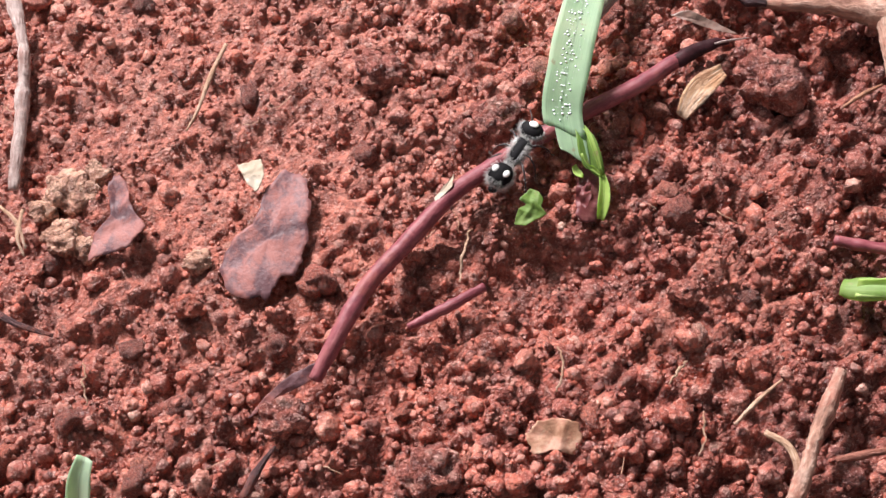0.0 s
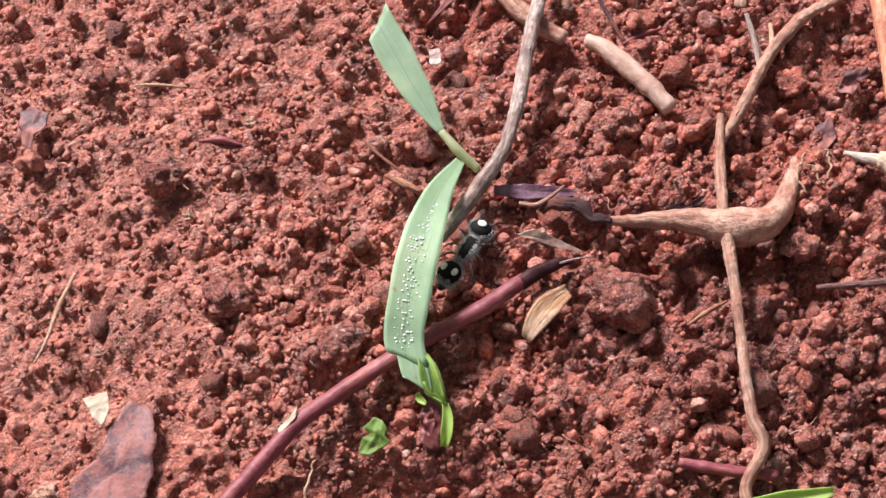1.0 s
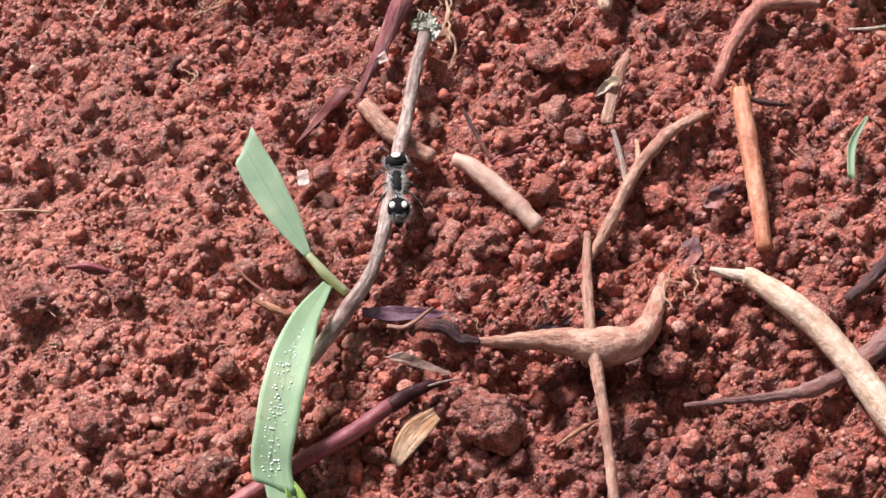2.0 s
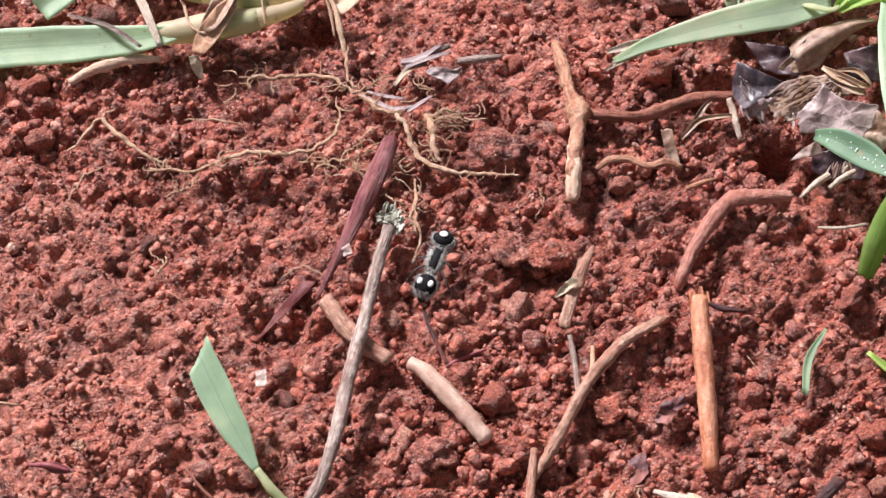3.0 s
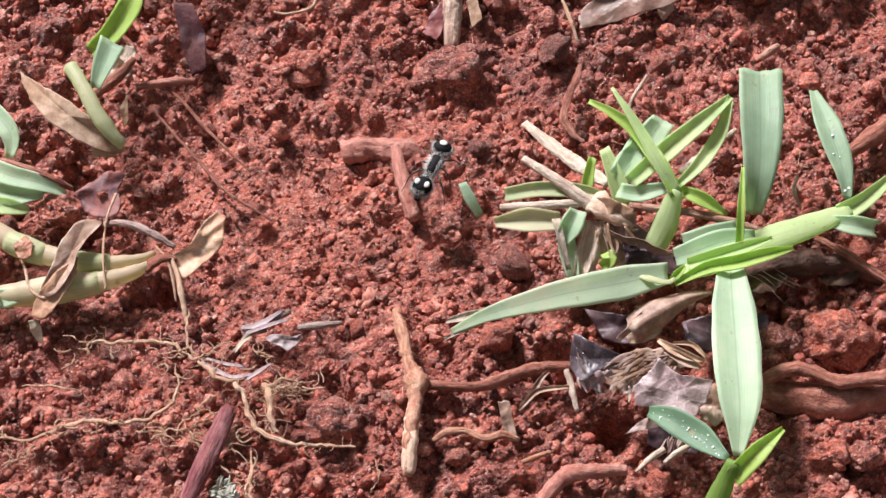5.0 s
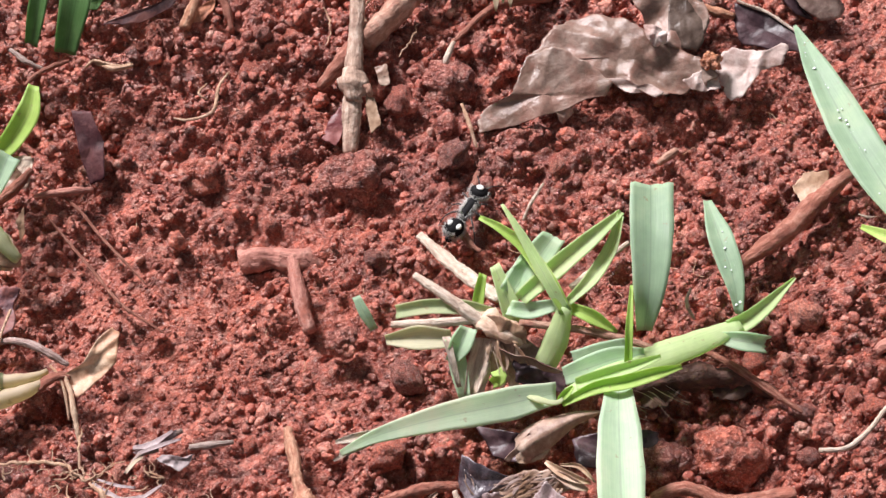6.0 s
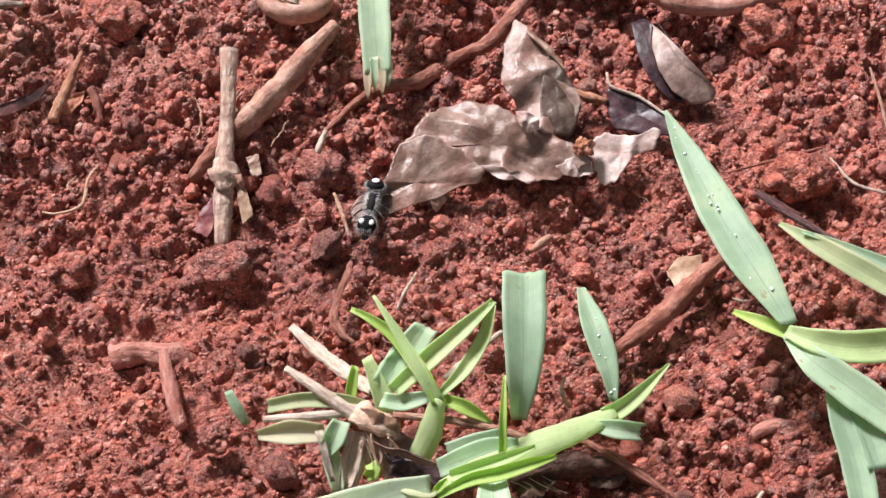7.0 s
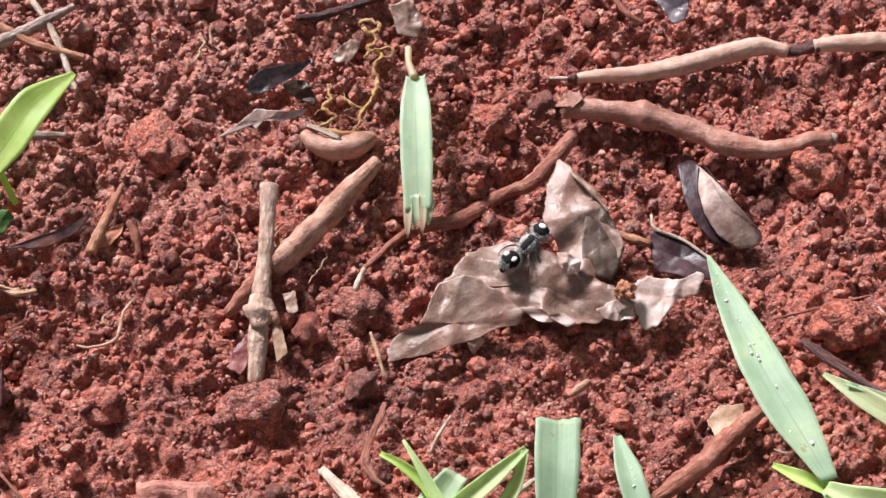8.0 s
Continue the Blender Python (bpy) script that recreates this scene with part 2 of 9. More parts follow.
DARK_STICK = wood_material("dark_stick", (0.035, 0.02, 0.022), (0.09, 0.04, 0.042), (0.2, 0.1, 0.09), rough=0.5)
FINE_ROOT = wood_material("fine_root", (0.48, 0.235, 0.135), (0.71, 0.44, 0.29), (0.85, 0.66, 0.50), mud=0.35)
SHELL = litter_material("husk_shell", (0.17, 0.105, 0.088), (0.36, 0.25, 0.21), (0.56, 0.43, 0.365), 0.5, 0.3)
GRASS = grass_material("grass_blade", (0.40, 0.55, 0.38), (0.51, 0.65, 0.48), (0.72, 0.77, 0.58))
GRASS_PALE = grass_material("grass_pale", (0.54, 0.68, 0.50), (0.66, 0.78, 0.60), (0.85, 0.86, 0.72))
GRASS_MINT = grass_material("grass_mint", (0.46, 0.63, 0.42), (0.57, 0.73, 0.52), (0.78, 0.82, 0.63))
GRASS_BRIGHT = grass_material("grass_bright", (0.46, 0.63, 0.15), (0.60, 0.75, 0.23), (0.79, 0.83, 0.42))
GRASS_MID = grass_material("grass_mid", (0.22, 0.36, 0.075), (0.33, 0.48, 0.13), (0.52, 0.62, 0.26))
GRASS_FRESH = grass_material("grass_fresh", (0.58, 0.70, 0.36), (0.71, 0.81, 0.46), (0.88, 0.87, 0.64))
GRASS_DEEP = grass_material("grass_deep", (0.20, 0.34, 0.21), (0.29, 0.45, 0.29), (0.52, 0.64, 0.48))
GRASS_DARK = grass_material("grass_dark", (0.11, 0.23, 0.07), (0.17, 0.33, 0.11), (0.30, 0.46, 0.19))
STOLON_GREEN = grass_material("stolon_green", (0.58, 0.60, 0.37), (0.72, 0.71, 0.49), (0.84, 0.74, 0.58))
ROSY_LEAF = litter_material("rosy_husk", (0.34, 0.165, 0.095), (0.58, 0.335, 0.205), (0.76, 0.54, 0.38), 0.5, 0.3, 0.15, 0.2)
STOLON = grass_material("stolon_cream", (0.72, 0.56, 0.40), (0.81, 0.67, 0.53), (0.86, 0.76, 0.66))
FADING = grass_material("fading_blade", (0.48, 0.56, 0.32), (0.60, 0.65, 0.40), (0.80, 0.66, 0.50), 0.40)
STRAW = wood_material("straw", (0.48, 0.32, 0.235), (0.71, 0.555, 0.44), (0.84, 0.74, 0.64), rough=0.6, mud=0.2)
LONG_BLADE = grass_material("long_blade", (0.60, 0.72, 0.54), (0.73, 0.81, 0.66), (0.86, 0.77, 0.66), 0.42)
DRY_BLADE = grass_material("dry_blade", (0.60, 0.58, 0.40), (0.73, 0.69, 0.52), (0.82, 0.70, 0.56), 0.38)
ORANGE_CHIP = wood_material("orange_chip", (0.40, 0.15, 0.06), (0.68, 0.38, 0.21), (0.86, 0.70, 0.54), rough=0.55, scale=7.0, mud=0.15)
CURLY_ROOT = wood_material("curly_root", (0.45, 0.22, 0.08), (0.62, 0.36, 0.14), (0.72, 0.48, 0.25))
DEAD_LEAF = litter_material("dead_leaf", (0.165, 0.095, 0.070), (0.275, 0.180, 0.142), (0.39, 0.285, 0.235), 0.42, 0.5, 0.07, 0.15)
PINK_LEAF = litter_material("faded_leaf", (0.34, 0.21, 0.18), (0.52, 0.38, 0.34), (0.70, 0.57, 0.52), 0.5, 0.3, 0.12)
FOLD_SHADE = litter_material("folded_leaf_shade", (0.055, 0.034, 0.026), (0.105, 0.068, 0.052), (0.17, 0.118, 0.094), 0.40, 0.45, 0.15)
PURPLE_LEAF = litter_material("purple_leaf", (0.085, 0.038, 0.044), (0.160, 0.074, 0.080), (0.30, 0.16, 0.155), 0.6, 0.3, 0.10, 0.45)
BROWN_LEAF = litter_material("brown_husk", (0.20, 0.11, 0.075), (0.40, 0.255, 0.19), (0.58, 0.43, 0.34), 0.5, 0.35)
VIOLET_SHEATH = litter_material("violet_sheath", (0.085, 0.035, 0.055), (0.19, 0.095, 0.135), (0.36, 0.22, 0.27), 0.35, 0.5)
# black leaf; under the clump its dark tone also stands in for shade
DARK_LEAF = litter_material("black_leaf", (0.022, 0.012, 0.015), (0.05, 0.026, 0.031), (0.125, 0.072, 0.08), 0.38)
RED_BARK = litter_material("red_bark", (0.11, 0.025, 0.028), (0.2, 0.055, 0.055), (0.32, 0.12, 0.11), 0.5)
# rotten leaf, used as well for shade under the runner and in the stub
ROT_AND_SHADE = litter_material("rot_and_shade", (0.045, 0.022, 0.016), (0.10, 0.050, 0.036), (0.22, 0.125, 0.090), 0.6)
TAN_FLAKE = litter_material("tan_flake", (0.28, 0.125, 0.075), (0.50, 0.285, 0.18), (0.66, 0.47, 0.34), 0.6, 0.2, 0.0, 0.4)
CHIP = litter_material("wood_chip", (0.28, 0.155, 0.095), (0.46, 0.295, 0.195), (0.64, 0.47, 0.35), 0.6)
WHITE_FLAKE = litter_material("white_flake", (0.44, 0.34, 0.24), (0.58, 0.47, 0.35), (0.70, 0.60, 0.48), 0.7, 0.15)
MAUVE_LEAF = litter_material("mauve_leaf", (0.22, 0.14, 0.14), (0.37, 0.265, 0.26), (0.57, 0.45, 0.44), 0.40, 0.5, 0.3)
GREY_SHRED = litter_material("grey_shred", (0.27, 0.195, 0.195), (0.46, 0.36, 0.36), (0.66, 0.57, 0.57), 0.75, 0.12)
LICHEN = litter_material("grey_lichen", (0.24, 0.23, 0.18), (0.44, 0.43, 0.36), (0.66, 0.64, 0.56), 0.8, 0.1)
SLATE_LEAF = litter_material("slate_leaf", (0.050, 0.036, 0.044), (0.115, 0.090, 0.105), (0.32, 0.27, 0.29), 0.34, 0.6)
MUDDY_ROOT = wood_material("muddy_root", (0.26, 0.095, 0.074), (0.48, 0.20, 0.155), (0.66, 0.36, 0.29), mud=0.9)
MAGENTA_BARK = wood_material("magenta_bark", (0.13, 0.030, 0.040), (0.25, 0.070, 0.078), (0.44, 0.20, 0.20), rough=0.45, scale=9.0, mud=0.3)
WITHERED = wood_material("withered_stalk", (0.26, 0.15, 0.125), (0.52, 0.37, 0.33), (0.76, 0.63, 0.58), mud=0.3)
ROTTEN_WOOD = wood_material("rotten_wood", (0.040, 0.020, 0.016), (0.10, 0.048, 0.036), (0.20, 0.105, 0.078), rough=0.6, mud=0.5)
MAROON_LEAF = litter_material("maroon_husk", (0.030, 0.009, 0.011), (0.072, 0.022, 0.026), (0.15, 0.058, 0.058), 0.6, 0.2)
POD = wood_material("tan_pod", (0.20, 0.09, 0.065), (0.40, 0.215, 0.155), (0.60, 0.41, 0.32), rough=0.45, scale=8.0, relief=0.4, mud=0.4)
ANT_BLACK = plain_material("ant_black", (0.010, 0.009, 0.010), 0.75, Specular_IOR_Level=0.2)
ANT_WHITE = plain_material("ant_white", (0.85, 0.83, 0.78), 0.6)
ANT_HAIR = plain_material("ant_hair", (0.78, 0.75, 0.71), 0.45)
ANT_LEG = plain_material("ant_leg", (0.045, 0.026, 0.024), 0.45)
# opaque white beads: the sky's glint on dew is put into the base colour
DEW_GLINT = Mat("dew").color((0.93, 0.97, 0.95)).set(Roughness=0.18, IOR=1.33).m


# ---- builders ----
def terrain(x, y):
    """Height of the smooth ground in centimetres."""
    u, v = (np.clip(x, -7, 21) - 7) / 10, (np.clip(y, -6, 27) - 9) / 10
    a = [0.14, 0.0556, -0.1464, -0.1604, -0.0509, -0.3843, 0.3337, -0.0103, -0.2674, 0.4224]
    return a[0] + a[1] * u + a[2] * v + a[3] * u * u + a[4] * u * v + a[5] * v * v + a[6] * u**3 + a[7] * u * u * v + a[8] * u * v * v + a[9] * v**3


def hashed(ix, iy, seed):
    n = (ix.astype(np.int64) * 374761393 + iy.astype(np.int64) * 668265263 + seed * 982451653) & 0x7FFFFFFF
    n = ((n ^ (n >> 13)) * 1274126177) & 0x7FFFFFFF
    n = ((n ^ (n >> 16)) * 461845907) & 0x7FFFFFFF
    return (n & 0xFFFFF) / float(0x100000)


def value_noise(x, y, seed):
    ix, iy = np.floor(x), np.floor(y)
    fx, fy = x - ix, y - iy
    fx, fy = fx * fx * (3 - 2 * fx), fy * fy * (3 - 2 * fy)
    a, b = hashed(ix, iy, seed), hashed(ix + 1, iy, seed)
    c, d = hashed(ix, iy + 1, seed), hashed(ix + 1, iy + 1, seed)
    return (a * (1 - fx) + b * fx) * (1 - fy) + (c * (1 - fx) + d * fx) * fy - 0.5


def fbm(x, y, seed, octaves=4):
    return sum(value_noise(x * 2**k + 17 * k, y * 2**k - 9 * k, seed + k) / 2**k for k in range(octaves))


def lumps(x, y, seed):
    """Rounded clods: one dome a cell, each of its own height."""
    ix, iy = np.floor(x), np.floor(y)
    best = np.zeros_like(x)
    for dx in (-1, 0, 1):
        for dy in (-1, 0, 1):
            cx, cy = ix + dx, iy + dy
            px_, py_ = cx + hashed(cx, cy, seed), cy + hashed(cx, cy, seed + 5)
            r = 0.35 + 0.5 * hashed(cx, cy, seed + 9)
            d2 = ((x - px_) ** 2 + (y - py_) ** 2) / r**2
            best = np.maximum(best, r * np.sqrt(np.clip(1 - d2, 0, None)))
    return best


PACKED = [(-2.5, 5.5, 3.4, 0.72), (1.2, 8.6, 2.6, 0.45), (-3.0, 0.6, 2.6, 0.55), (2.2, -1.2, 1.3, 0.4), (4.2, 13.6, 2.6, 0.55), (5.5, 15.2, 2.6, 0.65), (7.6, 13.2, 1.6, 0.25), (16.8, 19.0, 1.8, 0.6), (12.0, 17.4, 1.6, 0.25), (13.5, 10.0, 1.5, 0.3)]


def crumbly(x, y):
    """How loose the soil is: 0 packed clay, 1 loose crumbs."""
    v = 0.84 + 0.6 * fbm(x * 0.3, y * 0.3, 3, 3)
    for cx, cy, r, a in PACKED:
        v = v - 0.9 * a * np.exp(-((x - cx) ** 2 + (y - cy) ** 2) / r**2)
    return np.clip(v, 0.06, 1.0)


PITS = [(10.55, 10.25, 0.48, 1.0), (9.8, 11.3, 0.4, 0.5), (11.1, 11.6, 0.6, 0.5), (11.9, 11.6, 0.5, 0.5), (3.4, 13.0, 0.32, 0.7), (1.8, 15.7, 0.6, 0.6), (2.3, 14.2, 0.4, 0.4), (11.9, 9.8, 0.6, 0.5), (11.3, 12.2, 0.8, 0.6), (10.7, 13.7, 0.5, 0.5), (13.6, 12.8, 0.7, 0.5), (6.5, 3.3, 0.35, 0.35), (5.6, 3.5, 0.4, 0.35), (6.8, 3.3, 0.4, 0.4), (9.7, 22.1, 0.5, 0.3), (10.7, 20.5, 0.4, 0.3), (8.3, 23.4, 0.6, 0.4), (12.8, 21.7, 0.4, 0.4), (15.9, 22.5, 0.5, 0.35), (17.1, 21.9, 0.4, 0.3), (3.8, 18.1, 0.4, 0.4), (6.2, 10.9, 0.4, 0.3), (3.0, 7.6, 0.5, 0.4), (7.9, 2.9, 0.5, 0.3), (5.7, 2.7, 0.5, 0.3), (-0.8, -1.2, 0.4, 0.25), (1.7, -0.1, 0.6, 0.3)]  # hollows: place, radius and depth in centimetres


def ground_height(x, y):
    """Height of the rough ground in centimetres."""
    loose = crumbly(x, y)
    wx, wy = x + 0.25 * fbm(x * 2.1, y * 2.1, 71, 2), y + 0.25 * fbm(x * 2.1, y * 2.1, 77, 2)
    h = terrain(x, y) + 0.25 * fbm(x * 0.45, y * 0.45, 11, 3) + 0.20 * fbm(x * 1.5, y * 1.5, 23, 3)
    h = h + (0.3 + 0.7 * loose) * (0.24 * lumps(wx * 1.3, wy * 1.3, 31) + 0.25 * lumps(wx * 2.9, wy * 2.9, 37))
    h = h + (0.35 + 0.65 * loose) * 0.20 * lumps(wx * 6.5, wy * 6.5, 41) + 0.10 * fbm(wx * 4.5, wy * 4.5, 53, 4)
    h = h + 0.03 * fbm(wx * 16.0, wy * 16.0, 63, 2)
    for cx, cy, r, deep in PITS:
        h = h - deep * np.exp(-(((x + 1.6 * (wx - x) - cx) ** 2 + (y + 1.6 * (wy - y) - cy) ** 2) / r**2) ** 1.4)
    return h - 0.38


def bank_edges(y):
    """Left and right edge of the closely built stretch of soil (cm)."""
    y = np.clip(y, -4.5, 27.5)
    return -6.6 + 0.42 * np.clip(y - 4.0, 0, None), np.minimum(21.8, 8.0 + 0.70 * (y + 4.5))


def mesh_from(name, verts, faces, smooth=True):
    me = bpy.data.meshes.new(name)
    me.from_pydata([tuple(v) for v in verts], [], faces)
    me.polygons.foreach_set("use_smooth", [smooth] * len(me.polygons))
    me.update()
    return me


def mesh_arrays(name, verts, tris):
    """A mesh of triangles from two numpy arrays."""
    me = bpy.data.meshes.new(name)
    me.vertices.add(len(verts))
    me.vertices.foreach_set("co", verts.astype(np.float32).ravel())
    me.loops.add(tris.size)
    me.loops.foreach_set("vertex_index", tris.astype(np.int32).ravel())
    me.polygons.add(len(tris))
    me.polygons.foreach_set("loop_start", np.arange(0, tris.size, 3, dtype=np.int32))
    me.polygons.foreach_set("use_smooth", np.ones(len(tris), dtype=bool))
    me.update(calc_edges=True)
    return me


def set_uv(me, uv):
    layer = me.uv_layers.new(name="UVMap")
    idx = np.empty(len(me.loops), dtype=np.int32)
    me.loops.foreach_get("vertex_index", idx)
    layer.data.foreach_set("uv", np.asarray(uv, dtype=np.float32)[idx].ravel())


def add(name, me, material, parent=None, label=""):
    """One mesh object, on its own or under a thing."""
    me.materials.append(material)
    ob = new(name, me)
    if parent:
        ob.parent = parent
        ob.matrix_parent_inverse = parent.matrix_basis.inverted()
    if label:
        ob["label"] = label
    return ob


def spline(points, count):
    """Points along a smooth curve through the given ones, evenly by length."""
    p = np.array(points, float)
    if len(p) == 2:
        p = np.array([p[0], (p[0] + p[1]) / 2, p[1]])
    q = np.concatenate([[2 * p[0] - p[1]], p, [2 * p[-1] - p[-2]]])
    out = []
    for i in range(len(p) - 1):
        a, b, c, d = q[i : i + 4]
        for s in np.linspace(0, 1, 12, endpoint=False):
            out.append(0.5 * (2 * b + (c - a) * s + (2 * a - 5 * b + 4 * c - d) * s**2 + (3 * b - a - 3 * c + d) * s**3))
    out.append(p[-1])
    out = np.array(out)
    along = np.concatenate([[0], np.cumsum(np.linalg.norm(np.diff(out, axis=0), axis=1))])
    s = np.linspace(0, along[-1], count)
    return np.stack([np.interp(s, along, out[:, k]) for k in range(3)], 1), along[-1]


def along_values(values, count):
    w = np.interp(np.linspace(0, 1, count), np.linspace(0, 1, len(values)), values)
    for _ in range(max(1, count // (3 * len(values)))):
        w[1:-1] = 0.25 * w[:-2] + 0.5 * w[1:-1] + 0.25 * w[2:]
    return w


KEEP_CLEAR = []  # x, y, radius and underside of lying things, in centimetres


def clear(points, radii):
    for p, r in zip(points, radii):
        KEEP_CLEAR.append((p[0], p[1], r, p[2] - 0.5 * r))


def tube_mesh(name, points, widths, rough=0.12, seed=0, flat=1.0, sides=12, knots=(), keep=True):
    """A root, stick or stem through points (cm), as wide as widths along it, with an uneven skin and broken ends."""
    rng = np.random.RandomState(seed + len(points) * 7)
    length = sum(np.linalg.norm(np.subtract(b, a)) for a, b in zip(points, points[1:]))
    mean = np.mean(widths)
    count = int(np.clip(length / max(0.24 * mean, 0.05), 8, 110))
    c, _ = spline(points, count)
    r = along_values(widths, count) / 2
    lump = np.interp(np.arange(count), np.arange(0, count + 3, 3), rng.uniform(-1, 1, len(np.arange(0, count + 3, 3))))
    r = r * (1 + rough * lump)
    s01 = np.linspace(0, 1, count)
    for at, swell, wide in knots:
        r = r * (1 + swell * np.exp(-(((s01 - at) / wide) ** 2)))
    tan = np.gradient(c, axis=0)
    tan /= np.linalg.norm(tan, axis=1)[:, None] + 1e-9
    c = c + rng.normal(0, 1, c.shape) * (0.025 * mean * rough / 0.12)
    verts, uv, faces = [], [], []
    phase = rng.uniform(0, 6, 3)
    for i in range(count):
        side = np.cross(tan[i], (0, 0, 1.0))
        side /= np.linalg.norm(side) + 1e-9
        up = np.cross(side, tan[i])
        for k in range(sides):
            a = 2 * math.pi * k / sides
            w = 1 + rough * (0.5 * math.sin(2 * a + phase[0] + 0.05 * i) + 0.3 * math.sin(3 * a + phase[1] - 0.08 * i)) + rough * 0.22 * rng.uniform(-1, 1)
            q = Vector(c[i] + r[i] * (math.cos(a) * side + math.sin(a) * up)) / max(mean, 0.04)
            w += rough * (0.7 * noise.noise(q * 1.6) + 0.5 * noise.noise(q * 4.2))
            verts.append((c[i] + r[i] * w * (math.cos(a) * side + flat * math.sin(a) * up)) * CM)
            uv.append((k / sides, length * s01[i]))
    for i in range(count - 1):
        for k in range(sides):
            k2 = (k + 1) % sides
            faces.append((i * sides + k, i * sides + k2, (i + 1) * sides + k2, (i + 1) * sides + k))
    for i, sign in ((0, -1), (count - 1, 1)):
        verts.append((c[i] + sign * tan[i] * r[i] * 0.25) * CM)
        uv.append((0.5, length * s01[i]))
        n = len(verts) - 1
        for k in range(sides):
            k2 = (k + 1) % sides
            faces.append((n, i * sides + k2, i * sides + k) if sign < 0 else (n, i * sides + k, i * sides + k2))
    me = mesh_from(name, verts, [f[::-1] for f in faces])
    set_uv(me, uv)
    if keep:
        clear(c, r)
    return me


def blade_mesh(name, points, widths, fold=0.18, face=(0, -0.45, 1), seed=0, thick=0.016, wavy=0.01, twist=0.0, keep=True, cut=0.0, tear=0.03):
    """A grass blade along points (cm): V-folded on its midrib, with real thickness and a slightly wavy edge."""
    rng = np.random.RandomState(seed + 3)
    length = sum(np.linalg.norm(np.subtract(b, a)) for a, b in zip(points, points[1:]))
    count = int(np.clip(length / 0.09, 10, 46))
    c, _ = spline(points, count)
    w = along_values(widths, count)
    tan = np.gradient(c, axis=0)
    tan /= np.linalg.norm(tan, axis=1)[:, None] + 1e-9
    across = np.linspace(-1, 1, 9)
    ph = rng.uniform(0, 6, 4)
    ragged = rng.uniform(-tear, tear, 9)
    slant = cut or rng.uniform(-0.12, 0.12)
    verts, uv, faces = [], [], []
    for layer in (0, 1):
        for i in range(count):
            n = np.array(face, float)
            n = n - tan[i] * (n @ tan[i])
            n /= np.linalg.norm(n) + 1e-9
            side = np.cross(tan[i], n)
            tw = twist * (i / (count - 1) - 0.5)
            side, n = side * math.cos(tw) + n * math.sin(tw), n * math.cos(tw) - side * math.sin(tw)
            for a in across:
                lift = fold * w[i] * (abs(a) ** 1.3 - 0.4) + wavy * w[i] * math.sin(i * 0.5 + ph[0] + 2 * a) * abs(a)
                s01 = i / (count - 1)
                near = (1 - s01) ** 5 * (w[0] > 0.3 * max(w)) - s01**5 * (w[-1] > 0.3 * max(w))
                along = abs(near) * slant * a * w[i] + (ragged[int((a + 1) * 4)] * w[i] if i in (0, count - 1) and near else 0.0)
                edge = 1 + 0.012 * math.sin(i * 0.9 + ph[1] + a) * abs(a)
                verts.append((c[i] + side * a * w[i] / 2 * edge + n * (lift - layer * thick) + tan[i] * along) * CM)
                uv.append((a / 2 + 0.5, length * i / (count - 1)))
    m, half = len(across), count * len(across)
    for i in range(count - 1):
        for k in range(m - 1):
            q = (i * m + k, i * m + k + 1, (i + 1) * m + k + 1, (i + 1) * m + k)
            faces.append(q)
            faces.append(tuple(half + v for v in q[::-1]))
        for k in (0, m - 1):
            q = (i * m + k, (i + 1) * m + k, half + (i + 1) * m + k, half + i * m + k)
            faces.append(q if k == 0 else q[::-1])
    for i in (0, count - 1):
        for k in range(m - 1):
            q = (i * m + k, half + i * m + k, half + i * m + k + 1, i * m + k + 1)
            faces.append(q if i == 0 else q[::-1])
    me = mesh_from(name, verts, [f[::-1] for f in faces])
    set_uv(me, uv)
    if keep:
        clear(c, w / 2)
    return me


